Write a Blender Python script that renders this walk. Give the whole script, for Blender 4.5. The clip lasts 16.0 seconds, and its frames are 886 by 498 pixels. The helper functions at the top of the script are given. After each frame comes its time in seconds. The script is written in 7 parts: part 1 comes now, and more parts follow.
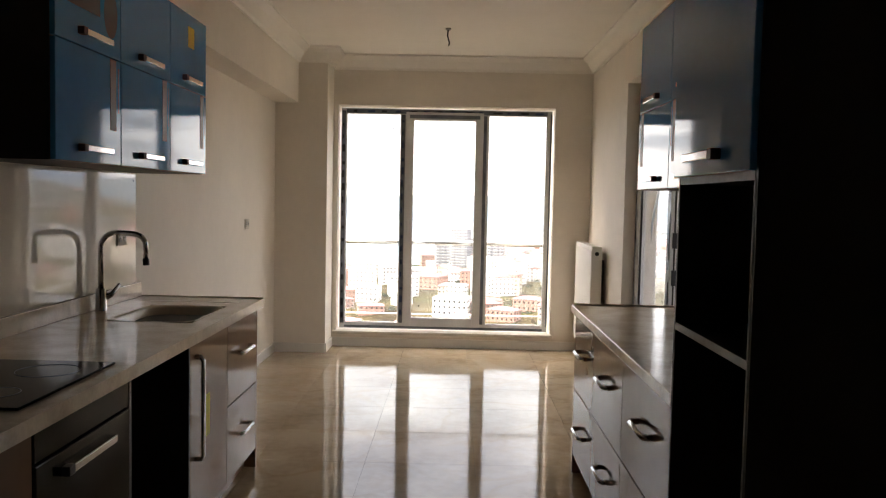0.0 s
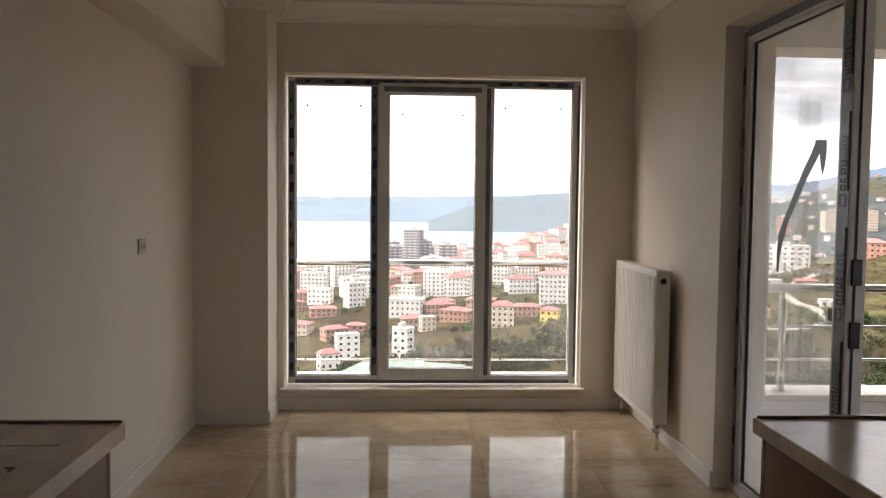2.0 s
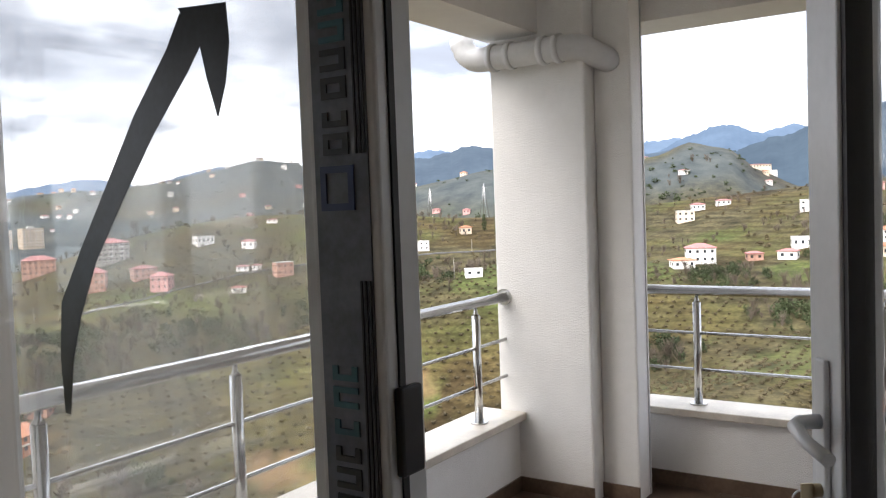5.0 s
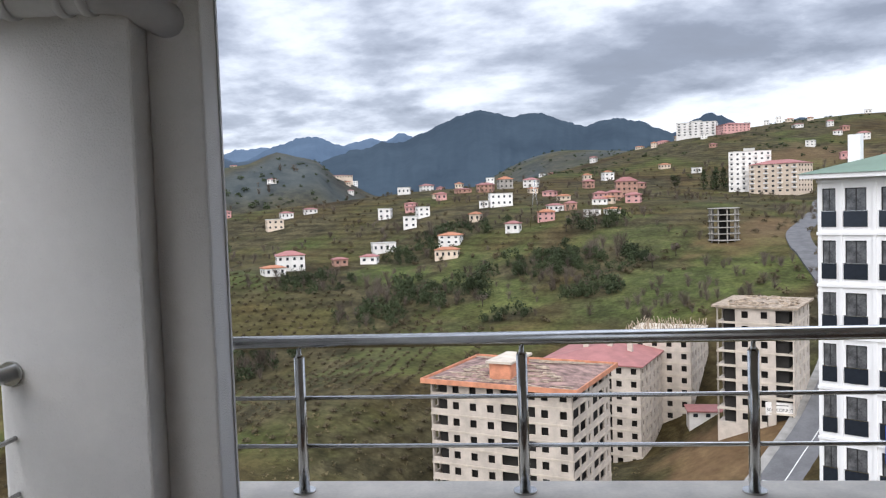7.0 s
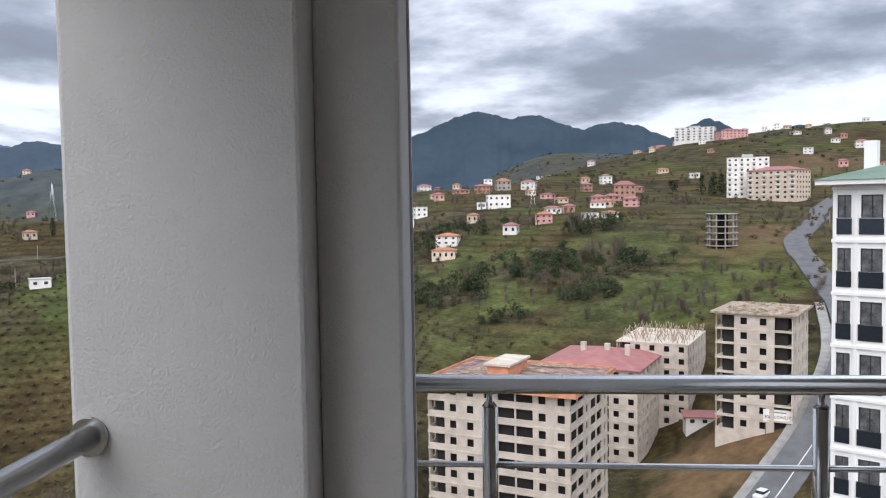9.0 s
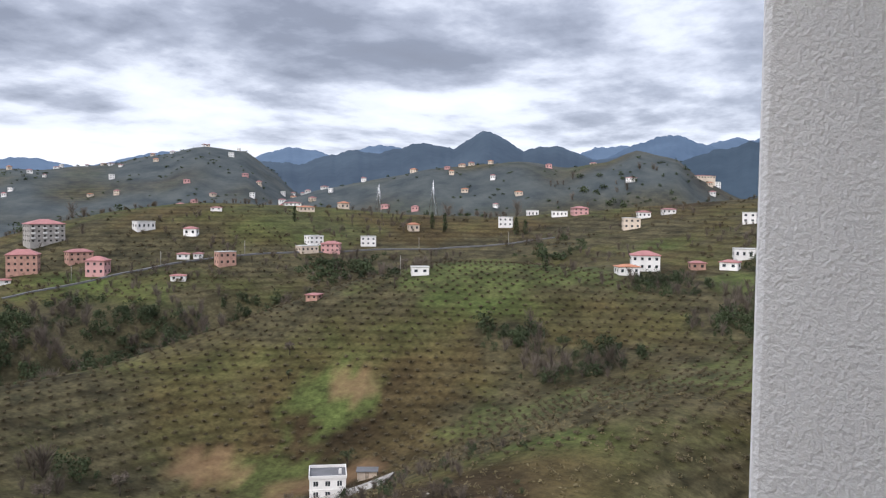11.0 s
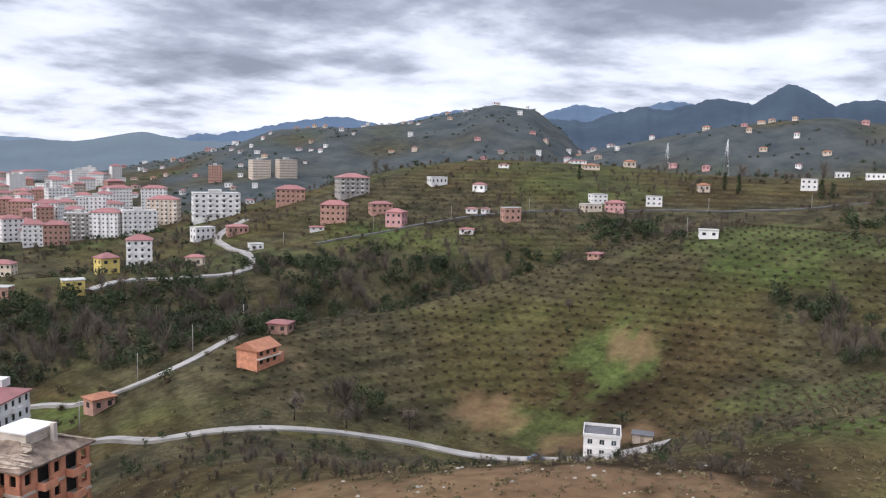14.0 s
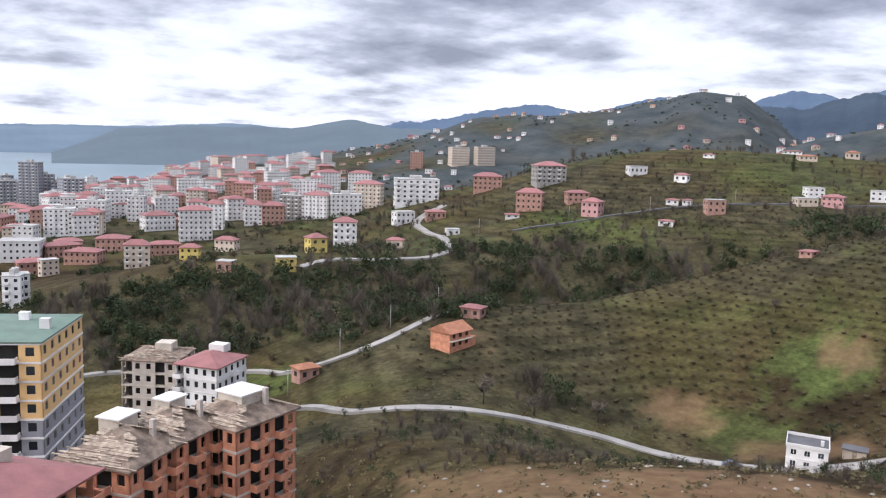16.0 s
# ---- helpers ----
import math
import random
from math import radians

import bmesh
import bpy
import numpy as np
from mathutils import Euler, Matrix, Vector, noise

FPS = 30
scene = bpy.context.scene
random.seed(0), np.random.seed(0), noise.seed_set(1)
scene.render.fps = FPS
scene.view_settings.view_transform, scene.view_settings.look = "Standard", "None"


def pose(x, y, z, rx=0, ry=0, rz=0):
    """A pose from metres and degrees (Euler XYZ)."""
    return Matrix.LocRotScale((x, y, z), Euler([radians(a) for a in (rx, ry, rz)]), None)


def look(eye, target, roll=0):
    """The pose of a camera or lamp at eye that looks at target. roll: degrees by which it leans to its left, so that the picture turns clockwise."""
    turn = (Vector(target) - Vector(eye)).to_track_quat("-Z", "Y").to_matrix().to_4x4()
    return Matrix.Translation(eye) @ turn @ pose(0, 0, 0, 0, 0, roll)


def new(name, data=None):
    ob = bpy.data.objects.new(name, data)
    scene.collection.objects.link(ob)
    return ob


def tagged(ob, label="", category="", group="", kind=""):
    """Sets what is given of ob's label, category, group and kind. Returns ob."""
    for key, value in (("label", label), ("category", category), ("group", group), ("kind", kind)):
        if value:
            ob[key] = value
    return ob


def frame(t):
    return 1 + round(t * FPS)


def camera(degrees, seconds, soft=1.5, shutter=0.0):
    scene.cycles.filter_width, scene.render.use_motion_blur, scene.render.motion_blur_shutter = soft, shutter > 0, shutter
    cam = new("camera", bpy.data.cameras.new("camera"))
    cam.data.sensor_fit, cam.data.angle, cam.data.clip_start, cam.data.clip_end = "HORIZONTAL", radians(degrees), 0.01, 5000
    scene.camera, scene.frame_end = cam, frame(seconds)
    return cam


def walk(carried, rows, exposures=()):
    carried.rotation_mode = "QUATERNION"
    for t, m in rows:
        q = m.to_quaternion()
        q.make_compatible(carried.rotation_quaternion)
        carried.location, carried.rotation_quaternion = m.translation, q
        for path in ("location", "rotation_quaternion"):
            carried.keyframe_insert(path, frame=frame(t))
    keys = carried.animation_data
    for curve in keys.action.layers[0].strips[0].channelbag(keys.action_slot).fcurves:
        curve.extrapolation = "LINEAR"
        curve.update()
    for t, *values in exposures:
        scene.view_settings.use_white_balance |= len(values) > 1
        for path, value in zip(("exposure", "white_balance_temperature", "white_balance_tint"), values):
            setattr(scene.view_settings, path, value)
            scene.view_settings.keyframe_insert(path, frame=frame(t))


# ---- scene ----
cam = camera(56.76, 16.0, soft=1.2)
# seconds, x, y, z, yaw, pitch, roll
PATH = [
    (0.0, 0.000, -0.000, 1.440, 0.82, -3.43, -1.19),
    (0.5, -0.218, 0.563, 1.444, 0.90, -3.56, -1.15),
    (1.0, -0.252, 1.098, 1.439, 1.47, -3.63, -0.90),
    (1.5, -0.267, 1.672, 1.466, 0.92, -3.55, -0.83),
    (2.0, -0.293, 2.227, 1.464, -2.58, -3.34, -0.61),
    (2.5, -0.264, 2.773, 1.476, -6.93, -3.17, -0.35),
    (3.0, -0.230, 3.296, 1.472, -12.23, -2.98, 0.14),
    (3.5, -0.075, 3.736, 1.430, -21.09, -2.70, -0.07),
    (4.0, 0.080, 4.120, 1.440, -32.94, -2.46, 1.78),
    (4.5, 0.293, 4.439, 1.444, -46.28, -2.70, 1.57),
    (5.0, 0.681, 4.709, 1.456, -56.56, -2.81, 2.07),
    (5.2, 0.771, 4.757, 1.466, -59.17, -2.83, 2.09),
    (6.2, 1.330, 4.940, 1.478, -74.50, -3.00, 2.00),
    (7.3, 1.952, 5.154, 1.515, -86.84, -3.21, 1.75),
    (7.5, 2.028, 5.221, 1.508, -87.76, -3.17, 1.59),
    (8.0, 2.202, 5.436, 1.503, -89.27, -3.18, 1.39),
    (8.2, 2.330, 5.515, 1.490, -89.62, -3.21, 1.29),
    (9.2, 2.760, 5.960, 1.475, -83.00, -3.15, 0.80),
    (10.3, 3.107, 6.394, 1.496, -70.46, -2.97, -0.04),
    (10.5, 3.252, 6.473, 1.495, -66.76, -2.97, -0.43),
    (11.0, 3.279, 6.658, 1.494, -60.16, -3.06, -0.61),
    (11.5, 3.268, 6.745, 1.494, -56.91, -3.07, -0.65),
    (12.0, 3.265, 6.745, 1.497, -53.36, -3.02, -0.73),
    (12.5, 3.286, 6.745, 1.498, -48.69, -3.08, -0.87),
    (13.0, 3.304, 6.745, 1.500, -45.17, -3.65, -1.01),
    (13.5, 3.361, 6.745, 1.505, -42.67, -4.97, -1.22),
    (14.0, 3.382, 6.745, 1.506, -40.49, -6.30, -1.27),
    (14.5, 3.363, 6.745, 1.505, -38.15, -6.99, -1.41),
    (15.0, 3.373, 6.745, 1.500, -34.94, -7.21, -1.48),
    (15.5, 3.376, 6.745, 1.496, -31.02, -7.34, -1.62),
    (16.0, 3.370, 6.745, 1.495, -26.84, -7.48, -1.73),
]
EXPOSURES = [(0.0, 2.65, 7600, 15), (0.7, 2.8, 7600, 15), (1.5, 2.45, 7500, 15), (2.0, 1.68, 7600, 16), (2.5, 1.1, 7500, 16), (3.0, 0.9, 7400, 14), (3.5, 0.6, 6500, 10), (4.0, 1.0, 6900, 12), (4.5, 1.45, 7100, 13), (5.2, 1.5, 6650, 12), (7.3, 0.3, 6300, 12), (8.2, 0.25, 6300, 12), (10.3, 0.38, 6300, 14), (12.0, 0.15, 6250, 14), (16.0, 0.35, 6250, 16)]
walk(cam, [(t, pose(x, y, z, 90 + p, r, w)) for t, x, y, z, w, p, r in PATH], EXPOSURES)

# ---- world and light ----
SUN_AZIMUTH, SUN_HEIGHT = 272.0, 42.0


def make_world():
    world = bpy.data.worlds.new("world")
    scene.world = world
    world.use_nodes = True
    nt = world.node_tree
    nt.nodes.clear()
    n, ln = nt.nodes.new, nt.links.new
    out = n("ShaderNodeOutputWorld")
    sky = n("ShaderNodeTexSky")
    sky.sky_type, sky.sun_disc = "NISHITA", False
    sky.sun_elevation, sky.sun_rotation = radians(SUN_HEIGHT), radians(SUN_AZIMUTH)
    bg_sky = n("ShaderNodeBackground")
    bg_sky.inputs["Strength"].default_value = 0.1
    ln(sky.outputs["Color"], bg_sky.inputs["Color"])
    # a deck of cloud: the direction is carried onto a flat layer
    coord = n("ShaderNodeTexCoord")
    sep = n("ShaderNodeSeparateXYZ")
    ln(coord.outputs["Generated"], sep.inputs[0])

    def math_node(op, a, b):
        m = n("ShaderNodeMath")
        m.operation = op
        for i, v in enumerate((a, b)):
            if isinstance(v, (int, float)):
                m.inputs[i].default_value = v
            else:
                ln(v, m.inputs[i])
        return m.outputs[0]
    up = math_node("MAXIMUM", sep.outputs["Z"], 0.0)
    deep = math_node("ADD", up, 0.17)
    comb = n("ShaderNodeCombineXYZ")
    ln(math_node("DIVIDE", sep.outputs["X"], deep), comb.inputs[0])
    ln(math_node("DIVIDE", sep.outputs["Y"], deep), comb.inputs[1])
    big = n("ShaderNodeTexNoise")
    big.inputs["Scale"].default_value, big.inputs["Detail"].default_value = 0.95, 8
    big.inputs["Roughness"].default_value, big.inputs["Distortion"].default_value = 0.58, 0.12
    ln(comb.outputs[0], big.inputs["Vector"])
    ramp = n("ShaderNodeValToRGB")
    el = ramp.color_ramp.elements
    el[0].position, el[0].color = 0.33, (0.93, 0.97, 1.03, 1)
    el[1].position, el[1].color = 0.72, (0.23, 0.25, 0.3, 1)
    for p, c in ((0.45, (0.76, 0.81, 0.89, 1)), (0.53, (0.42, 0.46, 0.54, 1)), (0.6, (0.265, 0.295, 0.36, 1))):
        e = el.new(p)
        e.color = c
    # the band above the far hills is brighter
    band = n("ShaderNodeMapRange")
    band.inputs["From Min"].default_value, band.inputs["From Max"].default_value = 0.05, 0.2
    band.inputs["To Min"].default_value, band.inputs["To Max"].default_value = -0.06, 0.03
    ln(up, band.inputs["Value"])
    puff = n("ShaderNodeTexNoise")
    puff.inputs["Scale"].default_value, puff.inputs["Detail"].default_value, puff.inputs["Roughness"].default_value = 3.4, 5, 0.5
    ln(comb.outputs[0], puff.inputs["Vector"])
    soft = math_node("ADD", math_node("MULTIPLY", big.outputs["Fac"], 0.8), math_node("MULTIPLY", puff.outputs["Fac"], 0.2))
    ln(math_node("ADD", soft, band.outputs[0]), ramp.inputs["Fac"])
    bg_cloud = n("ShaderNodeBackground")
    # an overcast sky grows brighter towards the zenith
    zenith = n("ShaderNodeMapRange")
    zenith.inputs["From Min"].default_value, zenith.inputs["From Max"].default_value = 0.28, 0.9
    zenith.inputs["To Min"].default_value, zenith.inputs["To Max"].default_value = 1.0, 2.4
    ln(up, zenith.inputs["Value"])
    ln(zenith.outputs[0], bg_cloud.inputs["Strength"])
    ln(ramp.outputs["Color"], bg_cloud.inputs["Color"])
    mix = n("ShaderNodeMixShader")
    mix.inputs[0].default_value = 0.93
    ln(bg_sky.outputs[0], mix.inputs[1])
    ln(bg_cloud.outputs[0], mix.inputs[2])
    ln(mix.outputs[0], out.inputs["Surface"])


make_world()
sun_data = bpy.data.lights.new("sun", "SUN")
sun_data.energy, sun_data.angle, sun_data.color = 2.5, radians(70), (1.0, 0.95, 0.88)
sun = new("sun", sun_data)
sun_dir = Vector((math.sin(radians(SUN_AZIMUTH)) * math.cos(radians(SUN_HEIGHT)), math.cos(radians(SUN_AZIMUTH)) * math.cos(radians(SUN_HEIGHT)), math.sin(radians(SUN_HEIGHT))))
sun.matrix_world = look(sun_dir * 100, (0, 0, 0))


# ---- materials ----
def mat(name, base, rough=0.6, metal=0.0, vary=0.12, scale=4.0, bump=0.0, bump_scale=60.0, second=None, spots=0.5, spec=0.5, coat=0.0, emit=None, rand=0.0, space="Object"):
    m = bpy.data.materials.new(name)
    m.use_nodes = True
    nt = m.node_tree
    n, ln = nt.nodes.new, nt.links.new
    b = nt.nodes["Principled BSDF"]
    b.inputs["Roughness"].default_value, b.inputs["Metallic"].default_value = rough, metal
    b.inputs["Specular IOR Level"].default_value, b.inputs["Coat Weight"].default_value = spec, coat
    b.inputs["Coat Roughness"].default_value = 0.04
    if space == "World":
        vec = n("ShaderNodeNewGeometry").outputs["Position"]
    else:
        vec = n("ShaderNodeTexCoord").outputs["Object"]
    large, fine = n("ShaderNodeTexNoise"), n("ShaderNodeTexNoise")
    for node, s, d in ((large, scale, 5), (fine, scale * 9, 3)):
        node.inputs["Scale"].default_value, node.inputs["Detail"].default_value = s, d
        ln(vec, node.inputs["Vector"])
    blend = n("ShaderNodeMath")
    blend.operation = "MULTIPLY_ADD"
    blend.inputs[1].default_value = 0.35
    ln(fine.outputs["Fac"], blend.inputs[0])
    ln(large.outputs["Fac"], blend.inputs[2])
    ramp = n("ShaderNodeValToRGB")
    e = ramp.color_ramp.elements
    other = second or tuple(c * (1 - 2 * vary) for c in base)
    e[0].position, e[0].color = spots, (*other, 1)
    e[1].position, e[1].color = min(0.99, spots + 0.36), (*[min(1.0, c * (1 + vary * 0.4)) for c in base], 1)
    ln(blend.outputs[0], ramp.inputs["Fac"])
    color = ramp.outputs["Color"]
    if rand:
        info = n("ShaderNodeObjectInfo")
        hsv = n("ShaderNodeHueSaturation")
        mr = n("ShaderNodeMapRange")
        mr.inputs["To Min"].default_value, mr.inputs["To Max"].default_value = 1 - rand, 1 + rand
        ln(info.outputs["Random"], mr.inputs["Value"])
        ln(mr.outputs[0], hsv.inputs["Value"])
        ln(color, hsv.inputs["Color"])
        color = hsv.outputs["Color"]
    ln(color, b.inputs["Base Color"])
    if bump:
        t = n("ShaderNodeTexNoise")
        t.inputs["Scale"].default_value, t.inputs["Detail"].default_value = bump_scale, 4
        ln(vec, t.inputs["Vector"])
        bp = n("ShaderNodeBump")
        bp.inputs["Strength"].default_value, bp.inputs["Distance"].default_value = min(1.0, bump * 20), bump
        ln(t.outputs["Fac"], bp.inputs["Height"])
        ln(bp.outputs[0], b.inputs["Normal"])
    # glow without a lamp; the far ranges use it as haze
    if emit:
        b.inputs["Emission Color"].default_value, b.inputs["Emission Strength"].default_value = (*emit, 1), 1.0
    return m


def glass_mat(name, tint=(0.97, 0.99, 0.98), dusty=0.02):
    m = bpy.data.materials.new(name)
    m.use_nodes = True
    nt = m.node_tree
    nt.nodes.remove(nt.nodes["Principled BSDF"])
    n, ln = nt.nodes.new, nt.links.new
    clear, gloss, mix, edge, curve = n("ShaderNodeBsdfTransparent"), n("ShaderNodeBsdfGlossy"), n("ShaderNodeMixShader"), n("ShaderNodeLayerWeight"), n("ShaderNodeMath")
    clear.inputs[0].default_value = (*tint, 1)
    gloss.inputs["Roughness"].default_value = 0.02
    edge.inputs["Blend"].default_value = 0.5
    curve.operation, curve.inputs[1].default_value = "POWER", 3.5
    low = n("ShaderNodeMath")
    low.operation, low.inputs[1].default_value, low.inputs[2].default_value = "MULTIPLY_ADD", 0.55, 0.035
    ln(edge.outputs["Facing"], curve.inputs[0])
    ln(curve.outputs[0], low.inputs[0])
    ln(low.outputs[0], mix.inputs[0])
    dust, veil = n("ShaderNodeBsdfTranslucent"), n("ShaderNodeMixShader")
    dust.inputs[0].default_value = (0.9, 0.9, 0.88, 1)
    streak, spread = n("ShaderNodeTexNoise"), n("ShaderNodeMapRange")
    streak.inputs["Scale"].default_value, streak.inputs["Detail"].default_value = 2.2, 5
    ln(n("ShaderNodeTexCoord").outputs["Object"], streak.inputs["Vector"])
    spread.inputs["From Min"].default_value, spread.inputs["From Max"].default_value = 0.3, 0.75
    spread.inputs["To Min"].default_value, spread.inputs["To Max"].default_value = dusty * 0.4, dusty * 1.7
    ln(streak.outputs["Fac"], spread.inputs["Value"])
    ln(spread.outputs[0], veil.inputs[0])
    ln(clear.outputs[0], veil.inputs[1])
    ln(dust.outputs[0], veil.inputs[2])
    ln(veil.outputs[0], mix.inputs[1])
    ln(gloss.outputs[0], mix.inputs[2])
    ln(mix.outputs[0], nt.nodes["Material Output"].inputs["Surface"])
    return m


M = dict(
    wall=mat("cream_wall_paint", (0.8, 0.735, 0.65), 0.62, vary=0.03, scale=1.5, bump=0.0012, bump_scale=120),
    ceiling=mat("ceiling_paint", (0.87, 0.83, 0.76), 0.7, vary=0.02, scale=1.2, bump=0.0008, bump_scale=90),
    plaster=mat("white_stucco", (0.9, 0.89, 0.87), 0.8, vary=0.03, scale=2.0, bump=0.006, bump_scale=150),
    sillstone=mat("cream_sill_stone", (0.72, 0.66, 0.57), 0.4, vary=0.1, scale=7, bump=0.0008),
    skirting=mat("white_skirting", (0.78, 0.75, 0.7), 0.4, vary=0.03),
    pvc=mat("white_pvc_profile", (0.72, 0.73, 0.74), 0.32, vary=0.05, scale=6),
    film=mat("protective_film", (0.2, 0.225, 0.27), 0.3, vary=0.25, scale=10, second=(0.1, 0.115, 0.14)),
    filmblue=mat("film_print_blue", (0.03, 0.06, 0.16), 0.4, vary=0.2),
    filmteal=mat("film_print_teal", (0.05, 0.16, 0.2), 0.4, vary=0.2),
    filmink=mat("film_print_dark", (0.02, 0.025, 0.03), 0.45, vary=0.2),
    gasket=mat("rubber_gasket", (0.02, 0.02, 0.022), 0.6),
    steel=mat("stainless_steel", (0.62, 0.62, 0.61), 0.22, 1.0, vary=0.06, scale=14),
    chrome=mat("chrome", (0.72, 0.72, 0.73), 0.1, 1.0, vary=0.03),
    darkmetal=mat("dark_metal", (0.05, 0.05, 0.055), 0.35, 0.8),
    blue=mat("glossy_blue_lacquer", (0.03, 0.25, 0.55), 0.05, vary=0.06, scale=2, coat=0.0, spec=0.22),
    taupe=mat("glossy_taupe_lacquer", (0.25, 0.14, 0.085), 0.09, vary=0.06, scale=2, spec=0.12),
    # board colour taken near-black, with the shade of unlit sides and bays in it
    carcass=mat("carcass_board_with_shade", (0.022, 0.018, 0.016), 0.5, vary=0.15),
    black=mat("black_glass", (0.01, 0.01, 0.011), 0.08, vary=0.1, spec=0.1),
    board=mat("light_board_edge", (0.5, 0.48, 0.45), 0.5),
    counter=mat("speckled_worktop", (0.74, 0.62, 0.49), 0.14, vary=0.12, scale=8, second=(0.58, 0.47, 0.36), spots=0.45, spec=0.42),
    basin=mat("composite_sink", (0.68, 0.57, 0.45), 0.3, vary=0.08),
    splash=mat("glossy_beige_panel", (0.72, 0.66, 0.59), 0.05, vary=0.05, scale=2, coat=0.2),
    yellow=mat("yellow_sticker", (0.75, 0.6, 0.03), 0.5, vary=0.08),
    balconyfloor=mat("brown_balcony_tile", (0.15, 0.1, 0.07), 0.35, vary=0.25, scale=6, rand=0.1),
    grout=mat("grout", (0.3, 0.26, 0.21), 0.8),
    radiator=mat("white_enamel", (0.82, 0.81, 0.78), 0.35, vary=0.02),
    socket=mat("ivory_plastic", (0.62, 0.57, 0.48), 0.4),
    tape=mat("black_tape", (0.02, 0.028, 0.034), 0.3, vary=0.3, scale=12),
    brass=mat("key_metal", (0.5, 0.42, 0.28), 0.3, 1.0),
    glass=glass_mat("window_glass", (0.985, 0.99, 0.99), 0.018),
    dustyglass=glass_mat("dusty_window_glass", (0.985, 0.99, 0.99), 0.19),
    clear=glass_mat("balustrade_glass", (0.97, 0.985, 0.98)),
)


def marble():
    m = mat("polished_beige_marble", (0.46, 0.365, 0.255), 0.07, spec=0.36, vary=0.1, scale=2.0, second=(0.29, 0.215, 0.14), spots=0.4, rand=0.08, space="World")
    nt = m.node_tree
    b = nt.nodes["Principled BSDF"]
    wave = nt.nodes.new("ShaderNodeTexNoise")
    wave.inputs["Scale"].default_value, wave.inputs["Detail"].default_value, wave.inputs["Distortion"].default_value = 1.5, 9, 0.7
    nt.links.new(nt.nodes.new("ShaderNodeNewGeometry").outputs["Position"], wave.inputs["Vector"])
    r = nt.nodes.new("ShaderNodeValToRGB")
    r.color_ramp.elements[0].position, r.color_ramp.elements[0].color = 0.46, (1, 1, 1, 1)
    r.color_ramp.elements[1].position, r.color_ramp.elements[1].color = 0.56, (1, 1, 1, 1)
    e = r.color_ramp.elements.new(0.505)
    e.color = (0.9, 0.85, 0.78, 1)
    nt.links.new(wave.outputs["Fac"], r.inputs["Fac"])
    mul = nt.nodes.new("ShaderNodeMixRGB")
    mul.blend_type, mul.inputs[0].default_value = "MULTIPLY", 1.0
    old = b.inputs["Base Color"].links[0].from_socket
    nt.links.new(old, mul.inputs[1])
    nt.links.new(r.outputs["Color"], mul.inputs[2])
    nt.links.new(mul.outputs[0], b.inputs["Base Color"])
    return m


M["marble"] = marble()
for node in M["plaster"].node_tree.nodes:
    if node.type == "BUMP":
        node.inputs["Strength"].default_value, node.inputs["Distance"].default_value = 0.5, 0.0085


# ---- mesh helpers ----
def box(bm, x0, x1, y0, y1, z0, z1, bevel=0.0, mi=0):
    m = Matrix.Translation(((x0 + x1) / 2, (y0 + y1) / 2, (z0 + z1) / 2)) @ Matrix.Diagonal((x1 - x0, y1 - y0, z1 - z0, 1))
    r = bmesh.ops.create_cube(bm, size=1, matrix=m)
    faces = {f for v in r["verts"] for f in v.link_faces}
    for f in faces:
        f.material_index = mi
    if bevel:
        edges = list({e for v in r["verts"] for e in v.link_edges})
        bmesh.ops.bevel(bm, geom=edges, offset=bevel, segments=2, profile=0.5, affect="EDGES")
    return bm


def tube(bm, points, radius, seg=12, closed_ends=True):
    """A round bar along points."""
    pts = [Vector(p) for p in points]
    rings = []
    for i, p in enumerate(pts):
        d = ((pts[min(i + 1, len(pts) - 1)] - p).normalized() + (p - pts[max(i - 1, 0)]).normalized()).normalized()
        side = d.orthogonal().normalized() if abs(d.z) > 0.9 else d.cross(Vector((0, 0, 1))).normalized()
        if rings and side.dot(prev) < 0:
            side = -side
        prev = side
        up = d.cross(side)
        r = radius[i] if isinstance(radius, (list, tuple)) else radius
        rings.append([bm.verts.new(p + side * (math.cos(a) * r) + up * (math.sin(a) * r)) for a in (2 * math.pi * k / seg for k in range(seg))])
    for a, b in zip(rings, rings[1:]):
        for k in range(seg):
            bm.faces.new((a[k], a[(k + 1) % seg], b[(k + 1) % seg], b[k])).smooth = True
    if closed_ends:
        bm.faces.new(rings[0]), bm.faces.new(rings[-1])
    return bm


def arc(center, start, axis, angle, steps=8):
    """Points on an arc from start about center."""
    c, v = Vector(center), Vector(start) - Vector(center)
    return [c + Matrix.Rotation(radians(angle) * i / steps, 3, Vector(axis)) @ v for i in range(steps + 1)]


def link_mesh(name, bm, materials, parent=None):
    me = bpy.data.meshes.new(name)
    bmesh.ops.recalc_face_normals(bm, faces=bm.faces[:])
    bm.to_mesh(me)
    bm.free()
    for m in (materials if isinstance(materials, (list, tuple)) else [materials]):
        me.materials.append(m)
    ob = new(name, me)
    if parent is not None:
        ob.parent = parent
    return ob


def part(name, bm, material, parent, label=""):
    return tagged(link_mesh(name, bm, material, parent), label)


def thing(name, label, category, group="", at=None):
    ob = tagged(new(name), label, category, group)
    if at is not None:
        ob.matrix_basis = at
    return ob


def struct(name, bm, material, label="", category=""):
    return tagged(link_mesh(name, bm, material), label, category, kind="structure")


def one_box(*a, **k):
    return box(bmesh.new(), *a, **k)


def share(name, source, m, parent):
    ob = new(name, source.data)
    ob.parent = parent
    ob.matrix_basis = m
    return ob


